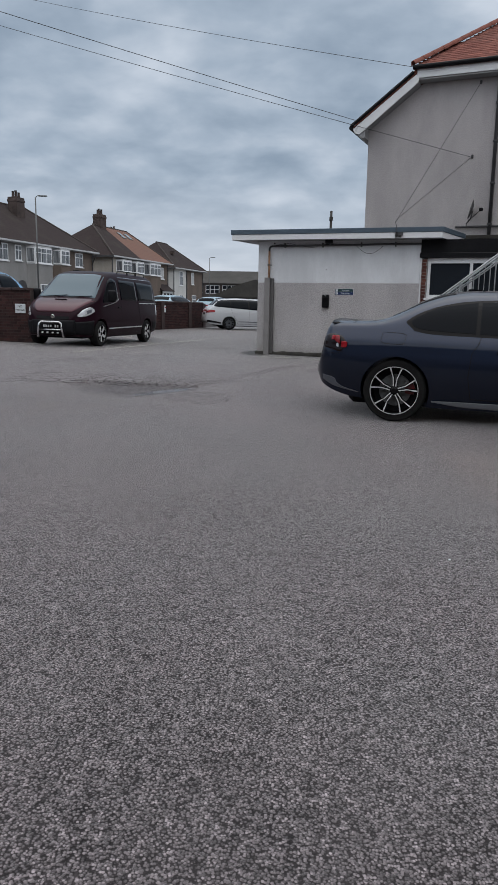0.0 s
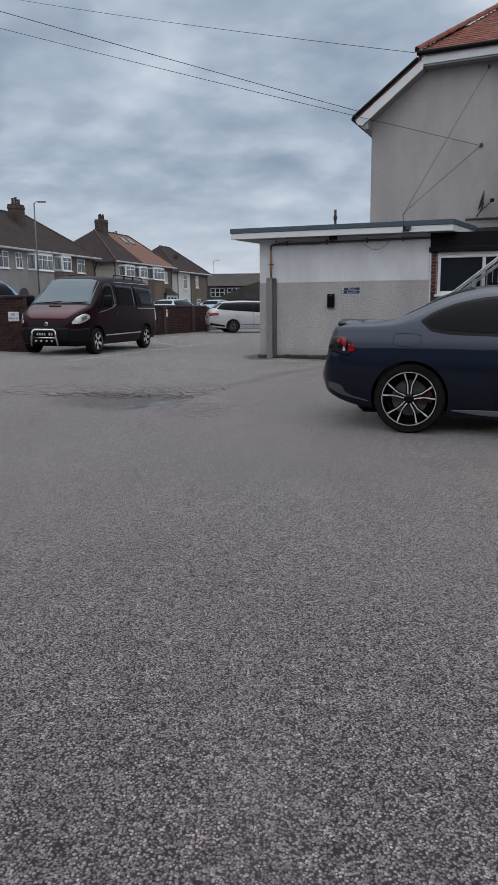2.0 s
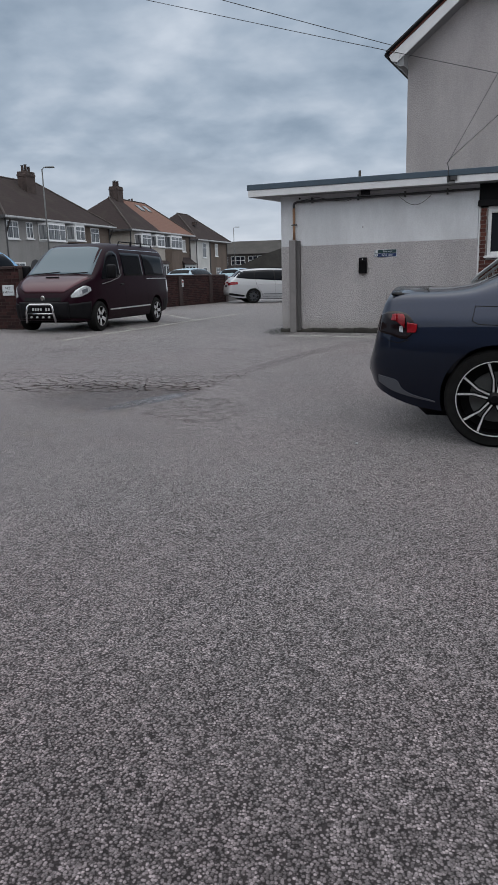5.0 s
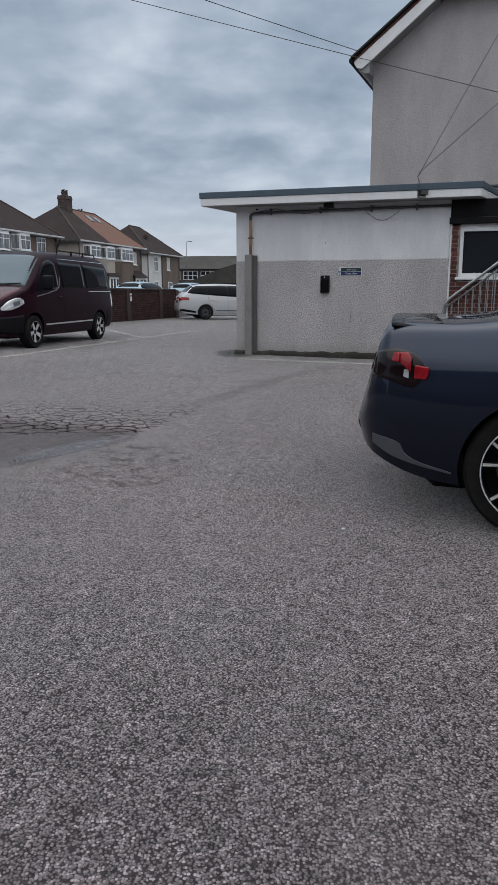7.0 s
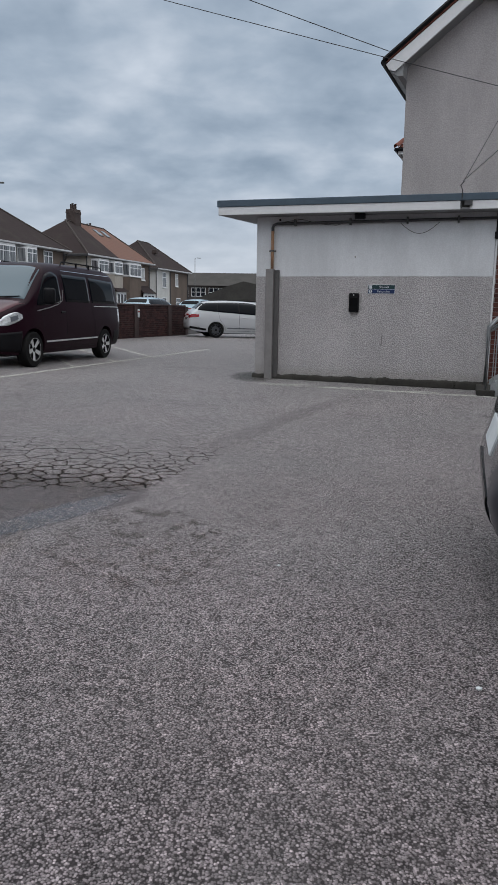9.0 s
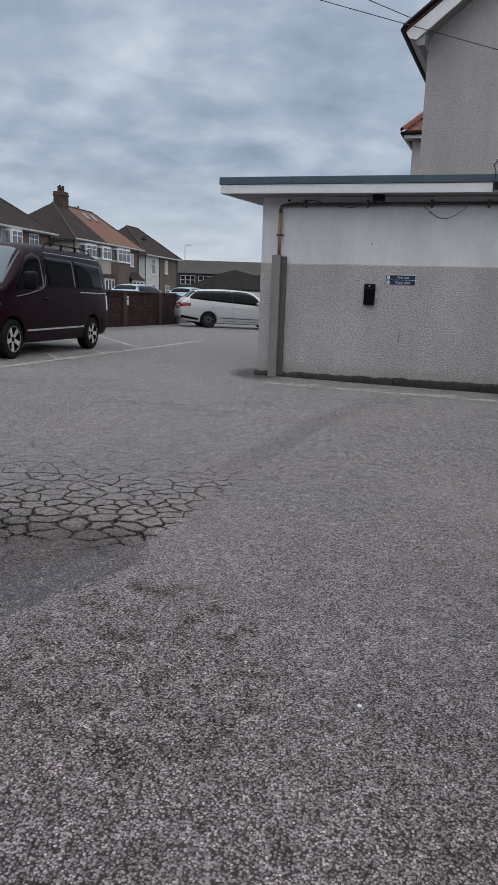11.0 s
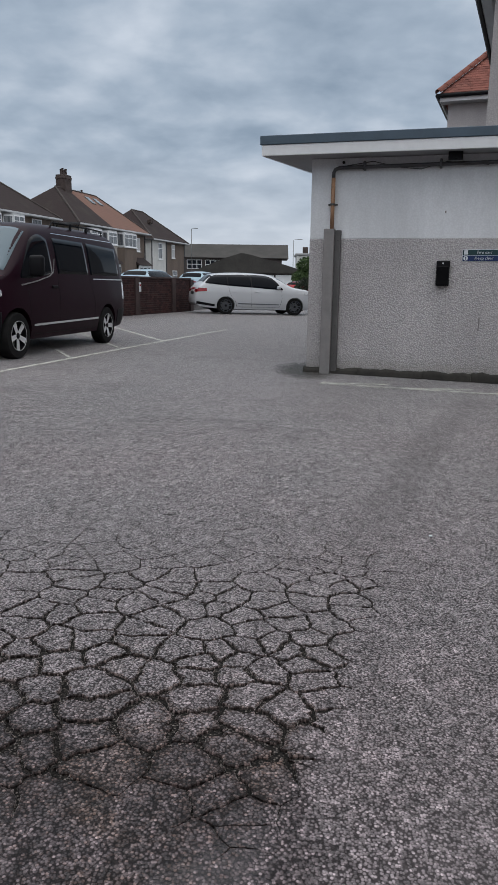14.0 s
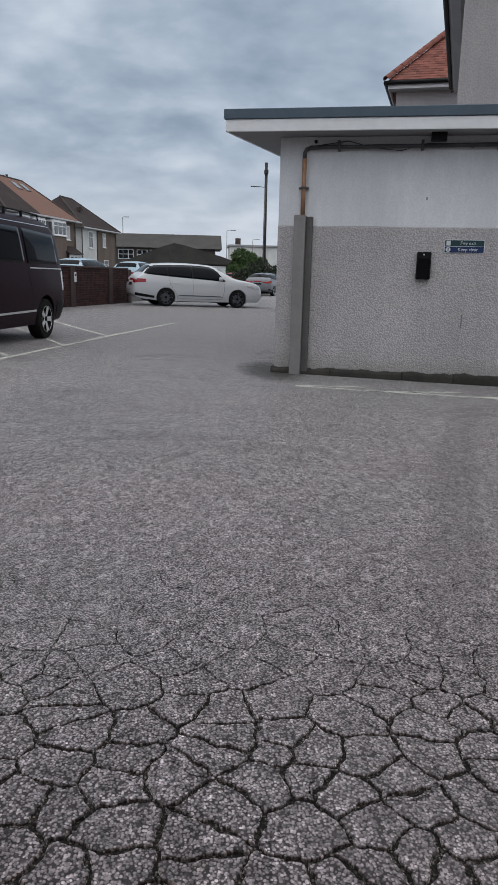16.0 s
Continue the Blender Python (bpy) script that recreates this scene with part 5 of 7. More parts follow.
# ---------------------------------------------------------------- the low flat-roofed annex
def lettering(text, size, at, parent, material, name="lettering"):
    cu = bpy.data.curves.new(name, "FONT")
    cu.body, cu.size, cu.extrude, cu.align_x, cu.align_y = text, size, 0.0006, "CENTER", "CENTER"
    tmp = bpy.data.objects.new("work", cu)
    scene.collection.objects.link(tmp)
    bpy.context.view_layer.update()
    me = bpy.data.meshes.new_from_object(tmp.evaluated_get(bpy.context.evaluated_depsgraph_get()))
    bpy.data.objects.remove(tmp)
    me.materials.clear()
    me.materials.append(material)
    ob = new(name, me)
    ob.parent, ob.matrix_basis = parent, at
    return ob


def rough_plinth(x, w, out):
    """A length of crumbling plinth: a low hump of mortar, uneven in height and depth."""
    bm = bmesh.new()
    steps = max(3, round(w / 0.035))
    rows = []
    for k in range(steps + 1):
        u = x + w * k / steps
        a = noise.noise(Vector((u * 5.0, 0.0, 2.0))) + 0.5 * noise.noise(Vector((u * 17.0, 3.0, 2.0)))
        b = noise.noise(Vector((u * 7.0, 9.0, 5.0)))
        top, deep = 0.040 + 0.026 * a, 0.044 + 0.022 * b - out
        rows.append([bm.verts.new((u, y, z)) for y, z in ((0.05, -0.2), (-deep - 0.02, -0.2), (-deep - 0.006, top * 0.35), (-deep, top * 0.75), (-deep * 0.75, top), (-deep * 0.3, top + 0.012), (0.05, top + 0.016))])
    for p, q in zip(rows, rows[1:]):
        for i in range(7):
            bm.faces.new((p[i], p[(i + 1) % 7], q[(i + 1) % 7], q[i]))
    bm.faces.new(rows[0])
    bm.faces.new(rows[-1][::-1])
    return bm


def build_annex():
    a = thing("annex", "low flat-roofed outbuilding with white and pebble-dashed render", "outbuilding", site(0, 0, 0))
    L, D, split = 3.95, 2.78, 1.745
    part("lower_wall", soft_box(0, L, 0, D, -0.12, split, 0.008), M["dash_render"], a, "cream pebble-dashed lower wall")
    part("upper_wall", soft_box(0.004, L - 0.004, 0.005, D, split, 2.745, 0.006), M["white_render"], a, "white painted smooth upper wall")
    rng = random.Random(4)
    x = -0.03
    while x < L:
        w = min(0.55 + rng.random() * 0.8, L + 0.02 - x)
        part("plinth_stone", rough_plinth(x, w, rng.uniform(-0.012, 0.006)), M["concrete"], a, "dark grimy uneven plinth", smooth=True)
        x += w + 0.002
    out = [(-0.50, -0.30), (4.36, -0.30), (4.78, 1.35), (4.78, D), (0.17, D)]
    part("roof_deck", prism(bmesh.new(), out, 2.782, 2.95, "z"), M["slate"], a, "grey felted flat roof")
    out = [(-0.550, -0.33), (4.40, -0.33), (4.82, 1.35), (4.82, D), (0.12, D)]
    part("soffit", prism(bmesh.new(), out, 2.748, 2.780, "z"), M["soffit"], a, "grey soffit board")
    part("fascia_board", soft_box(-0.58, 3.38, -0.36, -0.335, 2.745, 2.875, 0.004), M["white_board"], a, "white painted fascia board")
    part("fascia_board", soft_box(3.52, 4.42, -0.36, -0.335, 2.745, 2.875, 0.004), M["white_board"], a)
    part("roof_edge", soft_box(-0.60, 4.46, -0.375, -0.330, 2.876, 2.985, 0.006), M["felt"], a, "blue-grey felt roof edge")
    rake = pose(-0.580, -0.334, 0, 0, 0, -12.2)
    part("fascia_board", soft_box(0, 0.025, 0, D + 0.42, 2.745, 2.875, 0.004), M["white_board"], a, at=rake)
    part("roof_edge", soft_box(-0.018, 0.028, 0.006, D + 0.42, 2.876, 2.985, 0.006), M["felt"], a, at=rake)
    slant = pose(4.415, -0.345, 0, 0, 0, 76)
    part("fascia_board", soft_box(0, 1.75, -0.025, 0.0, 2.745, 2.875, 0.004), M["white_board"], a, at=slant)
    part("roof_edge", soft_box(-0.02, 1.78, -0.04, 0.0, 2.876, 2.985, 0.006), M["felt"], a, at=slant)
    part("soffit_vent", soft_box(1.72, 1.89, -0.20, -0.10, 2.66, 2.75, 0.006), M["black"], a, "black soffit vent box")
    # boxed-in cable run at the corner and the faded pipe above it
    trunk = part("cable_boxing", soft_box(0.210, 0.345, -0.13, 0.002, -0.10, 1.865, 0.004), M["grey_board"], a, "grey boarded pipe casing")
    part("side_board", soft_box(0.346, 0.425, -0.06, 0.002, -0.10, 1.850, 0.004), M["side_board"], trunk, "darker recessed side board")
    for z in (0.25, 0.62, 1.0, 1.38, 1.72):
        bm = bmesh.new()
        rod(bm, (0.390, -0.065, z), (0.390, -0.055, z), 0.008, seg=8)
        part("screw", bm, M["dark_pipe"], trunk)
    bm = bmesh.new()
    rod(bm, (0.30, -0.045, 1.86), (0.30, -0.045, 2.50), 0.026, seg=14)
    pipe = part("soil_pipe", bm, M["tan_pipe"], a, "faded tan down pipe", smooth=True)
    bm = bmesh.new()
    rod(bm, (0.30, -0.045, 2.16), (0.30, -0.045, 2.185), 0.036, seg=14)
    box(bm, 0.24, 0.36, -0.03, 0.0, 2.162, 2.183)
    part("pipe_clip", bm, M["dark_pipe"], pipe)
    bm = bmesh.new()
    tube(bm, [(0.30, -0.045, 2.49), (0.30, -0.045, 2.56), (0.32, -0.045, 2.60), (0.37, -0.045, 2.62), (2.0, -0.045, 2.632), (3.96, -0.045, 2.645)], 0.024, 10)
    run = part("cable_pipe", bm, M["dark_pipe"], a, "dark horizontal pipe under the eaves", smooth=True)
    for u in (0.68, 1.62, 2.55, 3.35):
        part("pipe_bracket", soft_box(u, u + 0.03, -0.085, 0.0, 2.58, 2.69, 0.004), M["dark_pipe"], run)
    bm = bmesh.new()
    tube(bm, [(2.45 + 0.62 * k / 14, -0.012, 2.60 - 0.17 * math.sin(math.pi * k / 14)) for k in range(15)], 0.005, 6)
    part("slack_cable", bm, M["cable"], a, "thin cable drooping on the wall")
    bm = bmesh.new()
    tube(bm, [(0.42, -0.02, 2.64), (0.8, -0.03, 2.69), (1.1, -0.04, 2.61), (1.4, -0.035, 2.58), (1.7, -0.02, 2.66), (2.2, -0.03, 2.61)], 0.006, 6)
    part("slack_cable", bm, M["cable"], a)
    bm = bmesh.new()
    rod(bm, (0.42, -0.02, 2.69), (0.42, 0.01, 2.69), 0.018, seg=10)
    part("vent_hole", bm, M["black"], a)
    for u, z in ((1.72, 2.05), (2.22, 0.60)):
        bm = soft_box(u, u + 0.016, -0.004, 0.01, z, z + (0.03 if z > 1 else 0.16), 0.002)
        part("render_flaw", bm, M["grey_board"], a)
    # aerial feed at the roof edge
    bm = bmesh.new()
    tube(bm, [(3.40, -0.38, 2.76), (3.40, -0.39, 3.02), (3.37, -0.38, 3.10), (3.42, -0.38, 3.16)], 0.010, 6)
    box(bm, 3.44, 3.56, -0.40, -0.365, 2.80, 2.87)
    part("cable_bracket", bm, M["dark_pipe"], a)
    return a


annex = build_annex()


def build_exit_sign():
    s = thing("exit_sign", "small green and blue fire exit sign on the wall", "sign", site(1.965, -0.006, 1.462))
    part("border", soft_box(0, 0.45, -0.004, 0.012, 0, 0.150, 0.003), M["sign_white"], s)
    part("top_panel", soft_box(0.006, 0.444, -0.006, 0.0, 0.077, 0.144, 0.002), M["sign_green"], s, "dark green upper panel")
    part("bottom_panel", soft_box(0.006, 0.444, -0.006, 0.0, 0.006, 0.073, 0.002), M["sign_blue"], s, "blue lower panel")
    lettering("Fire exit", 0.052, pose(0.265, -0.0075, 0.110, 90), s, M["sign_white"])
    lettering("Keep clear", 0.052, pose(0.265, -0.0075, 0.040, 90), s, M["sign_white"])
    part("pictogram", soft_box(0.020, 0.068, -0.0085, -0.004, 0.084, 0.138, 0.002), M["sign_white"], s)
    part("pictogram", lathe([(0.0005, -0.0085), (0.028, -0.0085), (0.028, -0.004), (0.0005, -0.004)], 20), M["sign_white"], s, at=pose(0.044, 0, 0.040))
    part("pictogram_mark", soft_box(0.039, 0.049, -0.0105, -0.006, 0.022, 0.058, 0.001), M["sign_blue"], s)


build_exit_sign()


def build_key_box():
    k = thing("key_box", "tall black plastic box fixed to the pebble-dash", "wall box", site(1.66, 0, 1.155))
    part("case", soft_box(0, 0.165, -0.075, 0.02, 0, 0.315, 0.014, 2), M["black"], k)
    part("lid", soft_box(0.008, 0.157, -0.092, -0.070, 0.008, 0.250, 0.010, 2), M["gloss_black"], k)
    part("button", lathe([(0.0005, -0.006), (0.010, -0.005), (0.011, 0.004), (0.0005, 0.004)], 14), M["alloy_silver"], k, at=pose(0.08, -0.076, 0.282))


build_key_box()


# ---------------------------------------------------------------- brick bay with window and the steel stair
def build_brick_bay():
    b = thing("brick_bay", "recessed brick bay with a white-framed window", "wall section", site(3.95, 0.0, 0))
    part("core_wall", soft_box(0.0, 6.0, 0.009, 0.30, -0.1, 1.36, 0.004), M["mortar"], b)
    part("pier_core", soft_box(0.03, 0.165, 0.009, 0.30, 1.361, 2.30, 0.004), M["mortar"], b)
    part("lintel", soft_box(-0.02, 6.0, -0.06, 0.32, 2.33, 2.44, 0.01), M["black"], b, "black painted beam")
    # Black colour fills the shaded strip below the annex roof edge.
    part("upper_panel", soft_box(0.0, 6.0, 0.05, 0.30, 2.441, 2.747, 0.004), M["black"], b, "panel above the window, black for the roof's shade")
    part("corner_strip", soft_box(0.002, 0.030, -0.006, 0.06, 0.02, 2.325, 0.003), M["white_board"], b, "white painted corner strip")
    part("window_head", soft_box(0.17, 6.0, 0.04, 0.30, 2.27, 2.33, 0.004), M["white_board"], b)
    w = part("window_frame", soft_box(0.172, 0.237, 0.03, 0.14, 1.42, 2.27, 0.006), M["pvc"], b, "white plastic window frame")
    for x0, x1, z0, z1 in ((0.238, 4.0, 1.42, 1.49), (0.238, 4.0, 2.205, 2.27), (1.11, 1.18, 1.491, 2.204), (2.0, 2.07, 1.491, 2.204), (3.0, 3.07, 1.491, 2.204)):
        part("window_bar", soft_box(x0, x1, 0.032, 0.138, z0, z1, 0.006), M["pvc"], w)
    part("window_sill", soft_box(0.12, 4.1, -0.05, 0.14, 1.372, 1.418, 0.008), M["pvc"], b)
    for x0, x1 in ((0.232, 1.115), (1.175, 2.005), (2.065, 3.005), (3.065, 4.0)):
        part("pane", soft_box(x0, x1, 0.075, 0.09, 1.485, 2.21, 0.002), M["pane"], w)
    part("room_back", soft_box(0.26, 4.2, 0.9, 0.95, 1.0, 2.6, 0.01), M["dark_pipe"], b)
    return b


bay = build_brick_bay()


def build_stair():
    s = thing("steel_stair", "galvanised steel outside stair with slim balusters", "staircase", site(3.95, 0, 0))
    run, rise = 0.235, 0.185
    for k in range(12):
        z = site_ground(4, 0) + rise * (k + 1)
        part("tread", soft_box(0.12 + run * k, 0.12 + run * (k + 1) + 0.02, -0.92, -0.06, z - 0.04, z, 0.004), M["galv"], s)
    slope = rise / run
    for v in (-0.05, -0.96):
        part("stringer", prism(bmesh.new(), [(0.05, -0.06), (0.30, -0.06), (3.0, 0.0 + 2.75 * slope - 0.1), (3.0, 2.95 * slope - 0.05), (0.05, 0.10)], v - 0.012, v + 0.012), M["galv"], s)
        bm = bmesh.new()
        tube(bm, [(-0.02, v, -0.05), (-0.02, v, 0.96), (0.02, v, 1.0), (0.06, v, 1.05), (3.0, v, 1.05 + 2.94 * slope)], 0.022, 10)
        part("handrail", bm, M["galv"], s, smooth=True)
        bm = bmesh.new()
        tube(bm, [(0.0, v, 0.90), (3.0, v, 0.95 + 2.94 * slope - 0.06)], 0.014, 8)
        part("rail", bm, M["galv"], s, smooth=True)
        for k in range(26):
            u = 0.10 + k * 0.112
            bm = bmesh.new()
            rod(bm, (u, v, (u - 0.05) * slope + 0.02), (u, v, 0.92 + u * slope), 0.008, seg=6)
            part("baluster", bm, M["galv"], s)
        for u in (0.95, 1.95):
            bm = bmesh.new()
            rod(bm, (u, v, (u - 0.05) * slope), (u, v, 1.0 + u * slope), 0.022, seg=8)
            part("post", bm, M["galv"], s)
    part("bottom_slab", soft_box(-0.15, 0.12, -1.0, -0.04, -0.16, 0.02, 0.01), M["concrete"], s)
    return s


build_stair()


# ---------------------------------------------------------------- the gabled house behind
def roof_tiles(parent, origin, along, upslope, inside, nr, npitch, material, width=0.168, gauge=0.105, single=lambda r, p: True, limit=300, seed=1):
    """Lays plain tiles on a slope; those for which single() holds, up to a limit, are pieces of their own."""
    rng = random.Random(seed)
    o, a, u = Vector(origin), Vector(along).normalized(), Vector(upslope).normalized()
    n = a.cross(u).normalized()
    rest = bmesh.new()
    one = None
    count = 0
    turn = Matrix((a, u, n)).transposed().to_4x4()

    def tile(bm, m):
        w, h, t = width - 0.006, gauge * 1.7, 0.013
        v = [bm.verts.new(m @ Vector(c)) for c in ((-w / 2, 0, 0.012), (w / 2, 0, 0.012), (w / 2, h, 0), (-w / 2, h, 0), (-w / 2, 0, 0.012 + t), (w / 2, 0, 0.012 + t), (w / 2, h, t), (-w / 2, h, t))]
        for f in ((3, 2, 1, 0), (4, 5, 6, 7), (0, 1, 5, 4), (1, 2, 6, 5), (2, 3, 7, 6), (3, 0, 4, 7)):
            bm.faces.new([v[i] for i in f])

    tb = bmesh.new()
    tile(tb, Matrix())
    one = mesh_of("roof_tile", tb, material[0])
    for j in range(npitch):
        for i in range(nr):
            r, p = (i + 0.5 * (j % 2)) * width, j * gauge
            if not inside(r, p):
                continue
            m = Matrix.Translation(o + a * r + u * p + n * (0.004 + rng.random() * 0.004)) @ turn @ pose(0, 0, 0, rng.uniform(-0.8, 0.8), rng.uniform(-0.5, 0.5), rng.uniform(-0.6, 0.6))
            if count < limit and single(r, p):
                t = new("roof_tile", one)
                t.parent = parent
                t.matrix_basis = m
                count += 1
            else:
                tile(rest, m)
    if rest.faces:
        ob = part("roof_tiling", rest, material[1], parent)
        ob["kind"] = "stuff"
    else:
        rest.free()


def tile_random_material(name, dark, light):
    n = Nodes(name)
    c = n.mix(n.random(), dark, light)
    c = n.mix(n.math("MULTIPLY", n.step(n.noise(n.world(), 0.9, 5, 0.65), 0.45, 0.75), 0.45), c, (0.11, 0.07, 0.058))
    return n.done(c, 0.88, n.bump(n.noise(n.world(), 60, 3), 0.3, 0.005), Specular_IOR_Level=0.2)


M["tile_red_one"] = tile_random_material("red_clay_tile_piece", (0.14, 0.052, 0.042), (0.25, 0.098, 0.075))


def hip_tiles(parent, a, b, material, step=0.30, r=0.10):
    """Half-round capping tiles along a hip or ridge."""
    a, b = Vector(a), Vector(b)
    n = max(1, int((b - a).length / step))
    bm = bmesh.new()
    seg = 8
    d = (b - a) / n
    q = d.to_track_quat("Y", "Z")
    for s, rr in ((-0.02, r * 1.08), (1.04, r * 0.94)):
        for k in range(seg + 1):
            t = math.pi * k / seg
            bm.verts.new((rr * math.cos(t), d.length * s, rr * math.sin(t) - 0.02))
        for k in range(seg + 1):
            t = math.pi * k / seg
            bm.verts.new(((rr - 0.018) * math.cos(t), d.length * s, (rr - 0.018) * math.sin(t) - 0.02))
    bm.verts.ensure_lookup_table()
    v, w = bm.verts, seg + 1
    for k in range(seg):
        bm.faces.new((v[k], v[k + 1], v[2 * w + k + 1], v[2 * w + k]))
        bm.faces.new((v[w + k], v[3 * w + k], v[3 * w + k + 1], v[w + k + 1]))
        bm.faces.new((v[k], v[w + k], v[w + k + 1], v[k + 1]))
        bm.faces.new((v[2 * w + k], v[2 * w + k + 1], v[3 * w + k + 1], v[3 * w + k]))
    me = mesh_of("hip_tile", bm, material)
    for k in range(n):
        o = new("hip_tile", me)
        o.parent = parent
        o.matrix_basis = Matrix.Translation(a + d * k) @ q.to_matrix().to_4x4() @ pose(0, 0, 0, 1.5)


def build_gabled_house():
    h = thing("gabled_house", "grey rendered house with a half-hipped red tile roof", "house", site(2.17, 2.8, 0, -5.5) @ pose(-2.17, -2.8, 0))
    w0, w1, f, d = 2.17, 11.1, 2.80, 11.0
    mid, zr = 6.65, 9.44
    part("wall", prism(bmesh.new(), [(w0, -0.1), (w1, -0.1), (w1, 5.85), (w1 - 1.41, 6.885), (w0 + 1.41, 6.885), (w0, 5.85)], f, d), M["grey_render"], h, "grey roughcast render wall")
    # main slopes, as thick slabs
    for s in (-1, 1):
        def X(u, s=s):
            return u if s < 0 else 2 * mid - u
        top = [(X(1.80), 2.38, 5.90), (X(3.41), 2.38, 7.09), (X(6.65), 5.17, zr), (X(6.65), d + 0.4, zr), (X(1.80), d + 0.4, 5.90)]
        bm = bmesh.new()
        hi = [bm.verts.new(p) for p in top]
        lo = [bm.verts.new((p[0], p[1], p[2] - 0.11)) for p in top]
        bm.faces.new(hi)
        bm.faces.new(lo[::-1])
        for k in range(5):
            j = (k + 1) % 5
            bm.faces.new((hi[k], hi[j], lo[j], lo[k]))
        part("roof_slope", bm, M["tile_red"], h, "red clay tiled slope")
        # barge board, in the plane of the gable's overhang
        part("barge_board", prism(bmesh.new(), [(X(1.84), 5.80), (X(3.44), 6.985), (X(3.50), 6.90), (X(3.50), 6.80), (X(2.02), 5.66), (X(1.90), 5.70)], 2.39, 2.43), M["white_board"], h, "white painted barge board")
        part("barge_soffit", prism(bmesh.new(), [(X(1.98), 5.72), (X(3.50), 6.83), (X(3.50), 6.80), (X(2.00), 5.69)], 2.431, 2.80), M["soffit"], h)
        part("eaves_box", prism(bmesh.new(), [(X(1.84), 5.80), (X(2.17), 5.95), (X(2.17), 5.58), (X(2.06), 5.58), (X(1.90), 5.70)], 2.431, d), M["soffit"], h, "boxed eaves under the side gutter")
        bm = bmesh.new()
        rod(bm, (X(1.80), 2.36, 5.83), (X(1.80), d, 5.83), 0.055, seg=10)
        part("gutter", bm, M["black"], h, "black half-round gutter")
        bm = bmesh.new()
        tube(bm, [(X(1.80), 2.365, 5.868), (X(3.38), 2.365, 7.038)], 0.045, 6)
        part("verge_strip", bm, M["black"], h, "dark verge edge")
    # the half-hip over the front
    v0, z0 = 2.38, 7.17
    pl = Vector((0, 5.17 - v0, zr + 0.03 - z0))
    length = pl.length
    bm = bmesh.new()
    pts = [(3.38, v0, z0), (2 * mid - 3.38, v0, z0), (mid, 5.17, zr + 0.03)]
    hi = [bm.verts.new(p) for p in pts]
    lo = [bm.verts.new((p[0], p[1], p[2] - 0.08)) for p in pts]
    bm.faces.new(hi)
    bm.faces.new(lo[::-1])
    for k in range(3):
        j = (k + 1) % 3
        bm.faces.new((hi[k], hi[j], lo[j], lo[k]))
    part("hip_slope", bm, M["tile_red"], h)
    half = mid - 3.38
    roof_tiles(h, (3.38, v0, z0), (1, 0, 0), pl, lambda r, p: p < length - 0.1 and half * p / length + 0.06 < r < 2 * half - half * p / length - 0.06, 42, 36, (M["tile_red_one"], M["tile_red"]), single=lambda r, p: r < 2.4)
    hip_tiles(h, (3.36, v0 - 0.02, z0 + 0.05), (mid, 5.17, zr + 0.09), M["tile_red"])
    hip_tiles(h, (2 * mid - 3.36, v0 - 0.02, z0 + 0.05), (mid, 5.17, zr + 0.09), M["tile_red"])
    part("hip_fascia", soft_box(3.46, 2 * mid - 3.46, 2.40, 2.43, 6.90, 7.11, 0.004), M["white_board"], h, "white fascia below the half-hip")
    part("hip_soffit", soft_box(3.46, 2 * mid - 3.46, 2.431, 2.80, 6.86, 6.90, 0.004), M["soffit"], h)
    bm = bmesh.new()
    rod(bm, (3.36, 2.33, 7.14), (2 * mid - 3.36, 2.33, 7.14), 0.055, seg=10)
    part("gutter", bm, M["black"], h)
    bm = bmesh.new()
    tube(bm, [(5.44, 2.36, 7.10), (5.44, 2.60, 6.95), (5.44, 2.73, 6.7), (5.44, 2.73, 2.9)], 0.045, 10)
    dp = part("down_pipe", bm, M["dark_pipe"], h, "dark grey down pipe", smooth=True)
    for z in (3.3, 4.3, 5.3, 6.2):
        part("pipe_clip", soft_box(5.38, 5.50, 2.67, 2.81, z, z + 0.05, 0.006), M["dark_pipe"], dp)
    bm = bmesh.new()
    tube(bm, [(2.05, 9.6, 5.6), (2.10, 9.6, 5.4), (2.10, 9.6, 2.0)], 0.04, 8)
    part("down_pipe", bm, M["dark_pipe"], h, smooth=True)
    part("string_pipe", rod(bmesh.new(), (4.6, 2.72, 3.27), (9.0, 2.72, 3.25), 0.03, seg=8), M["dark_pipe"], h)
    part("roof_upstand", soft_box(4.6, 9.5, 2.0, 2.82, 2.90, 2.99, 0.01), M["concrete"], h, "lead-grey roof upstand")
    return h


build_gabled_house()


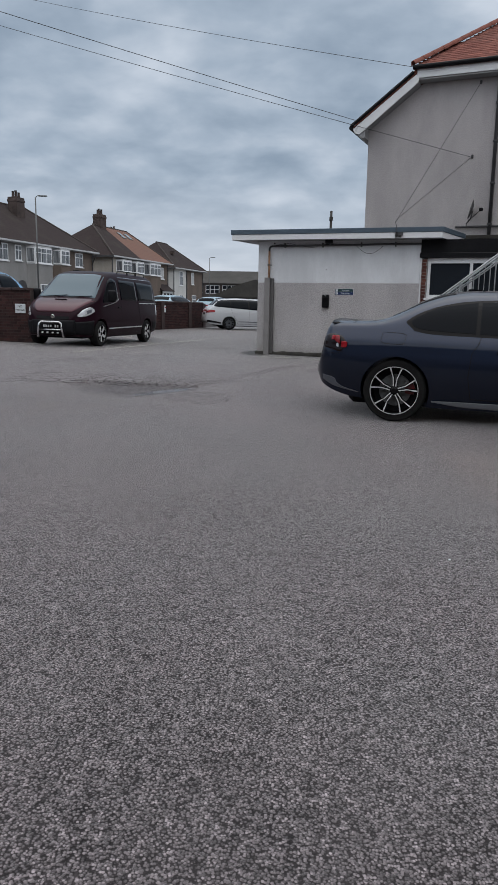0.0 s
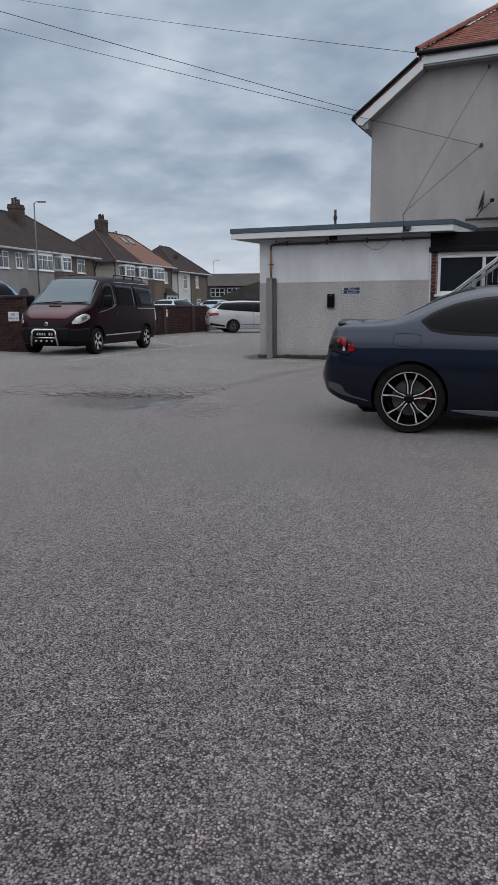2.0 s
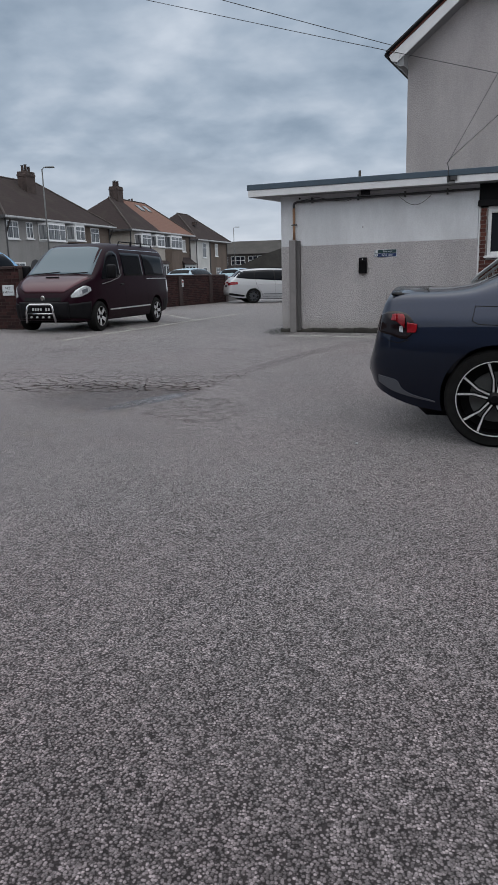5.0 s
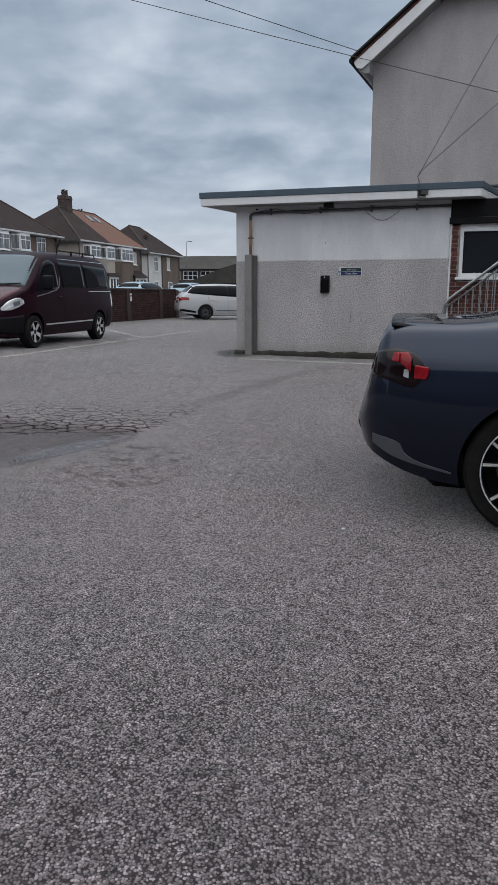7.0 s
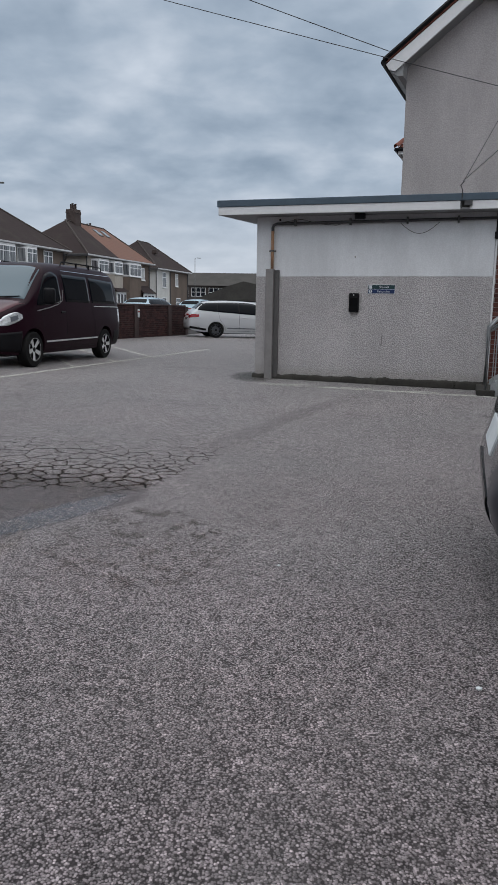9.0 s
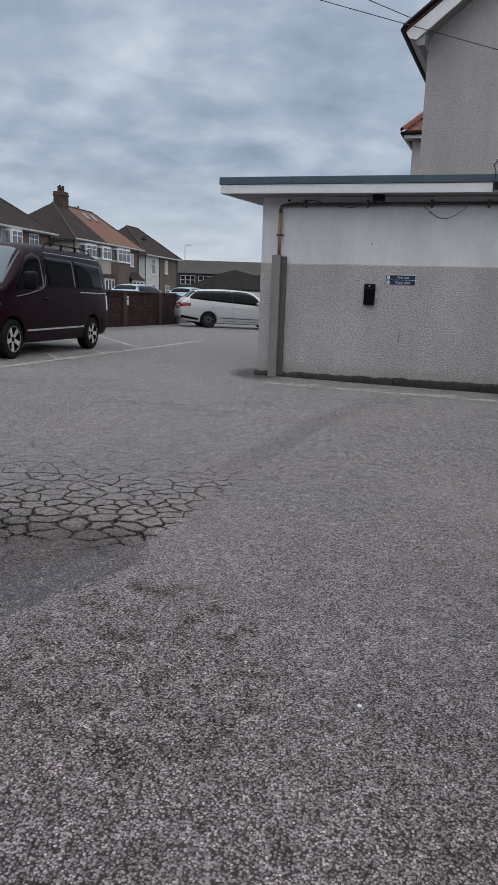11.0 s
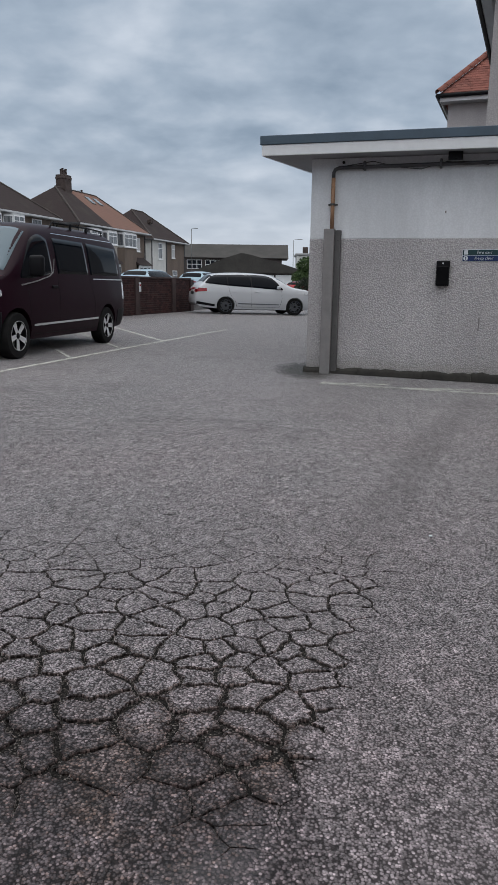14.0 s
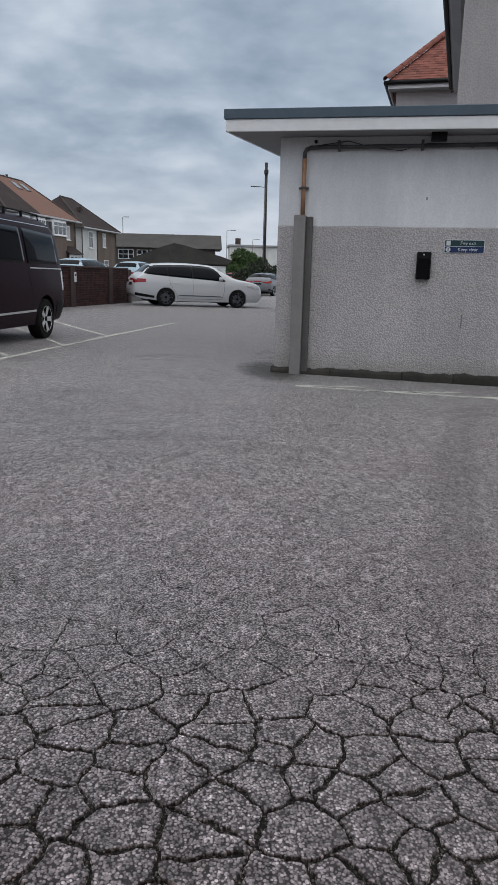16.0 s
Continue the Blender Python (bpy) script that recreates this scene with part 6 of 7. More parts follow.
def build_dish():
    d = thing("satellite_dish", "small dark satellite dish on a bent arm", "satellite dish", site(4.95, 2.52, 3.42))
    prof = [(0.0005, 0.0)] + [(0.24 * k / 6, 0.055 * (k / 6) ** 2) for k in range(1, 7)] + [(0.24, 0.055 + 0.008), (0.12, 0.024), (0.0005, 0.010)]
    part("reflector", lathe(prof, 28, True), M["dark_pipe"], d, smooth=True, at=pose(0.04, -0.26, 0.24, 0, 0, 96) @ pose(0, 0, 0, 14))
    bm = bmesh.new()
    tube(bm, [(-0.10, 0.0, -0.10), (-0.10, -0.16, -0.08), (0.0, -0.20, 0.04), (0.04, -0.24, 0.22)], 0.018, 8)
    part("arm", bm, M["dark_pipe"], d)
    bm = bmesh.new()
    tube(bm, [(0.04, -0.27, 0.06), (0.16, -0.32, 0.16), (0.24, -0.33, 0.24)], 0.012, 6)
    part("feed_arm", bm, M["dark_pipe"], d)
    part("feed_horn", soft_box(0.19, 0.29, -0.36, -0.30, 0.20, 0.28, 0.015), M["black"], d)


build_dish()


def build_rear_wing():
    h = thing("rear_wing", "grey rendered house with a hipped red tile roof", "house", site(0.98, 13.4, 0, -4.5) @ pose(-0.98, -13.4, 0))
    f = 13.75
    part("wall", soft_box(1.22, 9.0, f, 21.0, -0.1, 6.42, 0.01), M["grey_render"], h)
    e = 0.98
    run = 3.4
    a, b, c = (e, 13.4, 6.60), (9.3, 13.4, 6.60), (e + run, 13.4 + run, 6.60 + run * 1.03)
    g = (9.3 - run, 13.4 + run, 6.60 + run * 1.03)
    k, j = (e, 21.3, 6.60), (9.3, 21.3, 6.60)
    bm = bmesh.new()
    va, vb, vc, vg, vk, vj = (bm.verts.new(p) for p in (a, b, c, g, k, j))
    wk, wj = bm.verts.new((e + run, 21.3, c[2])), bm.verts.new((9.3 - run, 21.3, c[2]))
    for fc in ((va, vb, vg, vc), (va, vc, wk, vk), (vb, vj, wj, vg), (vc, vg, wj, wk), (va, vk, vj, vb), (vk, wk, wj, vj)):
        bm.faces.new(fc)
    part("roof", bm, M["tile_red"], h, "red plain tiled hipped roof")
    slope = Vector((0, run, run * 1.03))
    sl = slope.length
    roof_tiles(h, (e, 13.4, 6.60), (1, 0, 0), slope, lambda r, p: p < sl and r > run * p / sl + 0.05 and r < 5.0, 30, 46, (M["tile_red_one"], M["tile_red"]), gauge=0.115, single=lambda r, p: r < 2.6, seed=5)
    hip_tiles(h, (e - 0.03, 13.38, 6.64), (c[0], c[1], c[2] + 0.05), M["tile_red"], 0.33, 0.115)
    part("fascia_board", soft_box(e + 0.02, 9.2, 13.44, 13.47, 6.40, 6.56, 0.004), M["white_board"], h)
    part("soffit", soft_box(e + 0.04, 9.2, 13.471, f, 6.38, 6.42, 0.004), M["soffit"], h)
    part("fascia_board", soft_box(e + 0.02, e + 0.05, 13.471, 21.2, 6.40, 6.56, 0.004), M["white_board"], h)
    bm = bmesh.new()
    rod(bm, (e - 0.03, 13.38, 6.55), (9.2, 13.38, 6.55), 0.055, seg=10)
    part("gutter", bm, M["black"], h)
    bm = bmesh.new()
    rod(bm, (e - 0.05, 13.36, 6.55), (e - 0.05, 21, 6.55), 0.055, seg=10)
    part("gutter", bm, M["black"], h)


build_rear_wing()


def build_wires():
    def cable(label, pts, r=0.009, sag=0.0):
        a, b = Vector(pts[0]), Vector(pts[-1])
        line = [a.lerp(b, k / 20) + Vector((0, 0, -4 * sag * (k / 20) * (1 - k / 20))) for k in range(21)]
        ob = part("overhead_cable", tube(bmesh.new(), [SITE @ p for p in line], r, 6), M["cable"])
        tagged(ob, label, "cable", "overhead cables")
    cable("thin black overhead telephone cable", [(4.88, 2.50, 4.98), (-16.0, 1.40, 11.45)], 0.007, sag=0.08)
    cable("thin black overhead telephone cable", [(1.86, 2.42, 6.02), (-13.09, -10.55, 8.89)], 0.007, sag=0.08)
    cable("thin black overhead telephone cable", [(3.38, 2.24, 7.14), (-13.84, 10.15, 13.54)], 0.007, sag=0.08)
    cable("thin aerial wire fixed to the rendered gable", [(3.40, -0.38, 3.16), (4.88, 2.50, 5.00)], 0.006)
    cable("thin aerial wire fixed to the rendered gable", [(3.40, -0.38, 3.14), (4.97, 2.50, 6.75)], 0.006)
    for u, z in ((4.88, 5.00), (4.97, 6.75)):
        hook = part("cable_hook", soft_box(u - 0.03, u + 0.03, 2.46, 2.56, z - 0.04, z + 0.04, 0.01), M["dark_pipe"], at=SITE)
        tagged(hook, "small dark cable hook on the render", "hook", "cable hooks")


build_wires()


# ---------------------------------------------------------------- boundary wall and street
def brick_wall(name, label, at, length, height, thick, seed, coping=True):
    """A brick boundary wall along local x with its face at y = 0 looking to -y."""
    w = thing(name, label, "wall", at, kind="structure")
    part("core", soft_box(0, length, 0.012, thick, -0.3, height, 0.004), M["wall_mortar"], w)
    rng = random.Random(seed)
    bm = bmesh.new()
    j = 0
    z = -0.05
    while z < height - 0.03:
        x = -0.11 * (j % 2)
        while x < length:
            a, b = max(x, 0) + 0.005, min(x + 0.215, length) - 0.005
            if b - a > 0.03:
                o = rng.uniform(-0.003, 0.004)
                box(bm, a, b, o, 0.05, z + 0.005, z + 0.070)
            x += 0.225
        z += 0.075
        j += 1
    bricks = part("brickwork", bm, M["brick_wall"], w)
    bricks["kind"] = "stuff"
    if coping:
        x = 0.0
        while x < length:
            b = min(x + 0.45, length)
            part("coping_stone", soft_box(x + 0.004, b - 0.004, -0.03, thick + 0.03, height + 0.001, height + 0.07, 0.012), M["coping"], w)
            x += 0.45
    return w


def wall_brick_material():
    n = Nodes("sooty_wall_brick")
    c = n.mix(n.island(), (0.026, 0.0135, 0.014), (0.066, 0.031, 0.029))
    c = n.mix(n.math("MULTIPLY", n.step(n.noise(n.world(), 1.5, 5, 0.65), 0.45, 0.7), 0.6), c, (0.026, 0.018, 0.018))
    return n.done(c, 0.9, n.bump(n.noise(n.world(), 120, 3), 0.3, 0.004), Specular_IOR_Level=0.2)


M["brick_wall"] = wall_brick_material()
M["coping"] = plain("worn_brick_coping", (0.046, 0.028, 0.027), 0.9, grain=20, amount=0.35, bump=0.3)
long_wall = brick_wall("boundary_wall", "weathered dark red brick boundary wall with coping", site(-8.33, 3.0, 0.09, 90), 14.6, 1.20, 0.24, 2)
front_wall = brick_wall("boundary_wall", "weathered dark red brick boundary wall with coping", site(-16.0, -0.92, 0.12), 10.0, 1.36, 0.24, 3)
for v in (6.0, 9.2, 12.4, 15.6, 17.5):
    p = part("wall_pier", soft_box(-8.36, -8.28, v, v + 0.34, 0.0, 1.30, 0.006), M["coping"], at=SITE)
    tagged(p, "brick pier of the boundary wall", "wall", kind="structure")


def build_parking_sign():
    s = thing("parking_sign", "small white no parking plate on the brick wall", "sign", site(-6.47, -0.925, 0.89))
    part("plate", soft_box(0, 0.32, -0.02, 0.003, 0, 0.24, 0.008), M["sign_white"], s)
    lettering("NO", 0.085, pose(0.16, -0.0215, 0.17, 90), s, M["black"])
    lettering("PARKING", 0.066, pose(0.16, -0.0215, 0.075, 90), s, M["black"])
    t = thing("wall_notice", "small weathered white notice on the brick wall", "sign", site(-8.285, 12.65, 0.86, 90))
    part("plate", soft_box(0, 0.16, -0.015, 0.01, 0, 0.30, 0.006), M["sign_white"], t)
    part("red_bar", soft_box(0.02, 0.14, -0.019, -0.012, 0.18, 0.24, 0.002), M["red_paint"], t)


build_parking_sign()
STREET = 0.34


def curtain_pane_material():
    n = Nodes("curtained_glass")
    fold = n.noise(n.map(n.obj(), scale=(14, 14, 0.6)), 1.0, 3)
    c = n.mix(n.step(fold, 0.35, 0.65), (0.035, 0.042, 0.05), (0.20, 0.215, 0.23))
    return n.done(c, 0.08, None, Specular_IOR_Level=0.5)


M["curtain_pane"] = curtain_pane_material()


def build_street():
    pav = thing("pavement", "raised grey street beyond the boundary wall", "pavement", kind="structure", at=SITE)
    part("paving", soft_box(-60, -8.62, -0.60, 140, -0.5, STREET, 0.02), M["street"], pav)


M["street"] = plain("worn_street_tarmac", (0.12, 0.118, 0.115), 0.9, grain=8, amount=0.25, bump=0.3)
build_street()


def window(parent, x0, x1, z0, z1, y=0.0, bars=2, transom=True, net=False, sill=True):
    """A framed window in a wall whose face is at y, looking to -y."""
    w = part("window", soft_box(x0, x1, y - 0.02, y + 0.06, z0, z1, 0.004), M["pvc"], parent)
    t = 0.07
    n = bars
    for k in range(n):
        a, b = x0 + t + (x1 - x0 - t) * k / n, x0 + (x1 - x0 - t) * (k + 1) / n
        zs = [(z0 + t, z1 - t)] if not transom else [(z0 + t, z1 - 0.36 * (z1 - z0)), (z1 - 0.36 * (z1 - z0) + t * 0.7, z1 - t)]
        for c, d in zs:
            part("pane", soft_box(a, b, y - 0.028, y, c, d, 0.002), M["net"] if net else M["curtain_pane"], w)
    if sill:
        part("sill", soft_box(x0 - 0.06, x1 + 0.06, y - 0.09, y + 0.02, z0 - 0.07, z0 - 0.002, 0.006), M["pvc"], w)
    return w


def bay_window(parent, x0, x1, z0, z1, mat, bars=3):
    """A shallow square bay with a white window and a rendered apron."""
    part("bay", prism(bmesh.new(), [(x0, 0.0), (x0 + 0.35, -0.5), (x1 - 0.35, -0.5), (x1, 0.0)], -0.2, z0 - 0.08, "z"), mat, parent)
    part("bay_head", prism(bmesh.new(), [(x0, 0.0), (x0 + 0.35, -0.5), (x1 - 0.35, -0.5), (x1, 0.0)], z1, z1 + 0.10, "z"), M["gutter"], parent)
    part("bay_core", prism(bmesh.new(), [(x0 + 0.05, 0.0), (x0 + 0.37, -0.44), (x1 - 0.37, -0.44), (x1 - 0.05, 0.0)], z0 - 0.08, z1, "z"), M["net"], parent)
    window(parent, x0 + 0.36, x1 - 0.36, z0, z1, -0.5, bars)
    for s, x in ((1, x0), (-1, x1)):
        ang = -55 if s > 0 else 55
        bm = soft_box(0.02, 0.58, -0.02, 0.02, z0, z1, 0.004)
        part("bay_side", bm, M["pvc"], parent, at=pose(x, 0, 0, 0, 0, ang) if s > 0 else pose(x - 0.35, -0.5, 0, 0, 0, ang))
        part("pane", soft_box(0.08, 0.52, -0.03, 0.03, z0 + 0.08, z1 - 0.08, 0.002), M["curtain_pane"], parent, at=pose(x, 0, 0, 0, 0, ang) if s > 0 else pose(x - 0.35, -0.5, 0, 0, 0, ang))


def half_roof(x0, x1, xr0, xr1, yf, yr, yb, ze, zr):
    """One half of a hipped roof: eaves from x0 to x1, ridge from xr0 to xr1."""
    bm = bmesh.new()
    a, b = bm.verts.new((x0, yf, ze)), bm.verts.new((x1, yf, ze))
    c, d = bm.verts.new((x1, yb, ze)), bm.verts.new((x0, yb, ze))
    e, f = bm.verts.new((xr0, yr, zr)), bm.verts.new((xr1, yr, zr))
    for q in ((a, b, f, e), (b, c, f), (c, d, e, f), (d, a, e), (d, c, b, a)):
        bm.faces.new(q)
    return bm


def chimney(parent, x, y, z0, z1, w=0.95, d=0.7, pots=4):
    c = part("chimney", soft_box(x - w / 2, x + w / 2, y - d / 2, y + d / 2, z0, z1, 0.02), M["chimney"], parent, "sooty brick chimney stack")
    part("chimney_cap", soft_box(x - w / 2 - 0.03, x + w / 2 + 0.03, y - d / 2 - 0.03, y + d / 2 + 0.03, z1 - 0.32, z1 - 0.16, 0.02), M["chimney"], c)
    for k in range(pots):
        px = x - w / 2 + 0.14 + (w - 0.28) * k / max(1, pots - 1)
        part("chimney_pot", lathe([(0.10, 0.0), (0.12, 0.02), (0.095, 0.06), (0.085, 0.34 + 0.10 * (k % 2)), (0.11, 0.38 + 0.10 * (k % 2)), (0.06, 0.38 + 0.10 * (k % 2))], 12), M["chimney"], c, at=pose(px, y, z1, 90) @ pose(0, 0, 0))


def semi_pair(label, u, v, length, depth, eave, ridge, hip, walls, roofs, split=0.5, hip2=None):
    """A pair of houses along the street; local x runs along the front, which looks to -y."""
    h = thing("semi_detached_houses", label, "house", site(u, v, 0, 90), "street houses")
    m = length * split
    hip2 = hip2 or hip
    part("left_wall", soft_box(0, m, 0, depth, STREET - 0.05, eave, 0.01), walls[0], h)
    part("right_wall", soft_box(m + 0.004, length, 0.002, depth, STREET - 0.05, eave, 0.01), walls[1], h)
    o = 0.42
    part("roof", half_roof(-o, m, hip - o, m, -o, depth / 2, depth + o, eave - 0.02, ridge), roofs[0], h)
    part("roof", half_roof(m, length + o, m, length + o - hip2, -o, depth / 2, depth + o, eave - 0.02, ridge), roofs[1], h)
    part("fascia", soft_box(-o - 0.03, length + o + 0.03, -o - 0.05, -o - 0.001, eave - 0.11, eave + 0.0, 0.01), M["gutter"], h, "white fascia and gutter")
    part("soffit", soft_box(-o, length + o, -o, 0.0, eave - 0.14, eave - 0.05, 0.01), M["soffit"], h)
    part("fascia", soft_box(-o - 0.05, -o - 0.001, -o - 0.03, depth + o, eave - 0.16, eave + 0.01, 0.01), M["dark_pipe"], h)
    # ridge and hip capping
    for a, b in (((-o, -o, eave), (hip - o, depth / 2, ridge)), ((hip - o, depth / 2, ridge), (length + o - hip2, depth / 2, ridge)), ((length + o - hip2, depth / 2, ridge), (length + o, -o, eave))):
        bm = bmesh.new()
        rod(bm, a, b, 0.07, seg=8)
        part("ridge_tiles", bm, M["ridge"], h)
    for x in (0.0, m, length - 0.02):
        bm = bmesh.new()
        rod(bm, (x, -0.06, STREET), (x, -0.06, eave - 0.1), 0.05, seg=8)
        part("down_pipe", bm, M["dark_pipe"], h)
    return h


M["gutter"] = plain("weathered_white_gutter", (0.42, 0.43, 0.44), 0.5, grain=6, amount=0.2)
M["ridge"] = plain("grey_ridge_tile", (0.052, 0.042, 0.038), 0.9, grain=6, amount=0.3)


def course_roof(name, dark, light, moss):
    """Roof tiles too far off to tell apart: courses, streaks and moss."""
    n = Nodes(name)
    p = n.world()
    z = n.sep(p)[2]
    row = n.math("FRACT", n.math("MULTIPLY", z, 6.5))
    v = n.noise(p, 9, 4, 0.65)
    c = n.mix(v, dark, light)
    c = n.mix(n.math("MULTIPLY", n.step(row, 0.75, 1.0), 0.35), c, tuple(k * 0.5 for k in dark))
    c = n.mix(n.math("MULTIPLY", n.step(n.noise(n.map(p, scale=(1, 1, 0.5)), 0.7, 5, 0.65), 0.48, 0.72), 0.5), c, moss)
    return n.done(c, 0.9, n.bump(row, 0.3, 0.02), Specular_IOR_Level=0.15)


M["tile_brown"] = course_roof("brown_tile_courses", (0.024, 0.018, 0.0185), (0.052, 0.040, 0.039), (0.055, 0.050, 0.042))
M["tile_orange"] = course_roof("orange_tile_courses", (0.145, 0.082, 0.064), (0.205, 0.122, 0.098), (0.13, 0.095, 0.08))


def build_street_houses():
    a = semi_pair("grey rendered semi-detached houses with a brown hipped roof", -24.0, 21.9, 11.9, 7.4, 5.18, 8.15, 3.7, (M["house_render"], M["brown_render"]), (M["tile_brown"], M["tile_brown"]), 0.56)
    for x0, x1, z0, z1 in ((0.12, 1.25, 3.88, 4.95), (2.0, 2.68, 3.95, 4.95), (9.4, 10.5, 3.95, 4.98)):
        window(a, x0, x1, z0, z1)
    bay_window(a, 3.2, 5.85, 3.88, 4.92, M["house_render"], 3)
    bay_window(a, 6.35, 8.2, 3.98, 4.95, M["brown_render"], 2)
    for x0, x1, z0, z1 in ((0.4, 1.6, 1.2, 2.5), (4.0, 5.9, 1.2, 2.5), (7.0, 8.6, 1.2, 2.5)):
        window(a, x0, x1, z0, z1, -0.02 if x0 < 2 else -0.52)
    # Flat dark arches stand for the shade inside the porch recesses.
    arch = [(2.15, 0.34), (3.15, 0.34), (3.15, 2.2)] + [(2.65 + 0.5 * math.cos(math.pi * k / 10), 2.2 + 0.5 * math.sin(math.pi * k / 10)) for k in range(1, 10)] + [(2.15, 2.2)]
    part("porch_arch", prism(bmesh.new(), arch, -0.05, 0.02), M["dark_pipe"], a, "flat dark arch for the shade in the porch recess")
    arch = [(9.6, 0.34), (10.6, 0.34), (10.6, 2.2)] + [(10.1 + 0.5 * math.cos(math.pi * k / 10), 2.2 + 0.5 * math.sin(math.pi * k / 10)) for k in range(1, 10)] + [(9.6, 2.2)]
    part("porch_arch", prism(bmesh.new(), arch, -0.05, 0.02), M["dark_pipe"], a)
    chimney(a, 6.2, 2.7, 6.6, 8.55, 0.95, 0.75, 3)
    for x in (-0.1, 11.7):
        bm = bmesh.new()
        rod(bm, (x + 0.15, -0.02, 4.2), (x + 0.15, -0.40, 4.98), 0.05, seg=6)
        part("eaves_bracket", bm, M["timber"], a)
    for x, y, wide, high in ((0.3, 2.3, 1.2, 1.4), (1.72, 3.3, 1.2, 1.0)):
        solar = part("solar_panel", soft_box(-wide, 0, -0.09, -0.03, 0, high, 0.01), M["alloy_silver"], a, "dark solar panel in a pale frame", at=pose(x, y, 5.16 + (x + 0.42) * 0.808, -51.1, 0, -90))
        for k in range(2):
            part("pane", soft_box(-wide * (k + 1) / 2 + 0.03, -wide * k / 2 - 0.03, -0.10, -0.06, 0.04, high - 0.04, 0.004), M["pane"], solar)

    b = semi_pair("semi-detached houses, one half with a newer orange roof", -24.0, 37.0, 11.2, 6.8, 5.18, 8.05, 3.4, (M["buff_render"], M["brown_render"]), (M["tile_brown"], M["tile_orange"]), 0.42, 2.4)
    bay_window(b, 0.7, 3.0, 3.95, 4.85, M["buff_render"], 2)
    bay_window(b, 3.3, 5.4, 3.95, 4.85, M["buff_render"], 2)
    bay_window(b, 6.0, 8.9, 3.90, 4.90, M["brown_render"], 3)
    window(b, 9.6, 10.3, 3.7, 4.75, 0, 1, False, True)
    for x0, x1 in ((1.0, 2.9), (6.4, 8.4)):
        window(b, x0, x1, 1.1, 2.5)
    for x0, x1, m in ((3.6, 5.2, M["tile_brown"]), (8.6, 10.8, M["tile_brown"])):
        part("porch_roof", prism(bmesh.new(), [(-0.9, 2.55), (0.0, 3.2), (0.0, 2.55)], x0 - 0.2, x1 + 0.2, "x"), m, b)
        part("porch_front", soft_box(x0, x1, -0.72, -0.62, STREET, 2.54, 0.01), M["white_board"], b)
        for k in range(3):
            part("porch_pane", soft_box(x0 + 0.12 + k * (x1 - x0) / 3, x0 + (k + 0.85) * (x1 - x0) / 3, -0.735, -0.70, 1.2, 2.35, 0.004), M["pane"], b)
    chimney(b, 4.25, 3.4, 7.6, 9.0, 0.95, 0.8, 4)
    chimney(b, 9.6, 5.0, 6.6, 8.15, 0.8, 0.7, 2)
    for x in (7.6, 8.9):
        rl = part("rooflight", soft_box(-0.32, 0.32, -0.05, 0.04, 0, 0.9, 0.01), M["lamp_steel"], b, at=pose(x - 0.9, 2.2, 7.15, -53, 0, 0))
        part("pane", soft_box(-0.25, 0.25, -0.065, 0.0, 0.08, 0.82, 0.004), M["sky_pane"], rl)

    c = semi_pair("white and brown semi-detached houses with a brown roof", -26.0, 54.2, 8.4, 6.6, 5.18, 8.1, 3.3, (M["pale_render"], M["brown_render"]), (M["tile_brown"], M["tile_brown"]), 0.42)
    for x0, x1, z0, z1, nt in ((1.6, 2.6, 3.4, 4.9, False), (1.6, 2.6, 1.1, 2.4, False), (5.0, 5.8, 3.6, 4.9, True), (5.2, 6.4, 1.1, 2.4, False)):
        window(c, x0, x1, z0, z1, 0, 1, True, nt)
        # a roof glimpsed between the first two pairs
    part("roof_vent", soft_box(3.0, 3.5, 1.3, 1.7, 6.8, 7.15, 0.02), M["chimney"], c)


# Rooflight glass takes the sky's pale reflection as its base colour.
M["sky_pane"] = glass_material("sky_pale_roof_glass", (0.25, 0.28, 0.31), 0.08)
build_street_houses()


# ---------------------------------------------------------------- parked cars beyond the wall
def on_street(u, v, heading):
    return site(u, v, STREET, heading)


build_estate("suv", "light blue parked car seen over the brick wall", on_street(-9.55, 0.7, 92), M["blue_paint"], 4.5, 1.82, 0.40, -0.3)
build_estate("hatchback", "pale silver parked hatchback seen over the wall", on_street(-12.6, 22.2, 90), M["silver_paint"], 4.2, 1.46, 0.55, -0.2)
build_estate("hatchback", "pale silver parked hatchback seen over the wall", on_street(-12.7, 30.0, 90), M["silver_paint"], 4.3, 1.50, 0.50, -0.2)
build_estate("hatchback", "red parked hatchback beside the street", on_street(-12.9, 36.5, 90), M["red_paint"], 4.1, 1.46, 0.55, -0.2)
build_estate("saloon", "grey parked car across the yard entrance", Matrix.Translation((2.4, 57.5, ground_z(2.4))) @ pose(0, 0, 0, 0, 0, 70), M["grey_paint"], 4.6, 1.46, 0.75, -0.1)
build_estate("hatchback", "red parked hatchback near the shrubs", Matrix.Translation((1.2, 72.0, ground_z(1.2))) @ pose(0, 0, 0, 0, 0, 60), M["red_paint"], 4.1, 1.48, 0.5, -0.2)


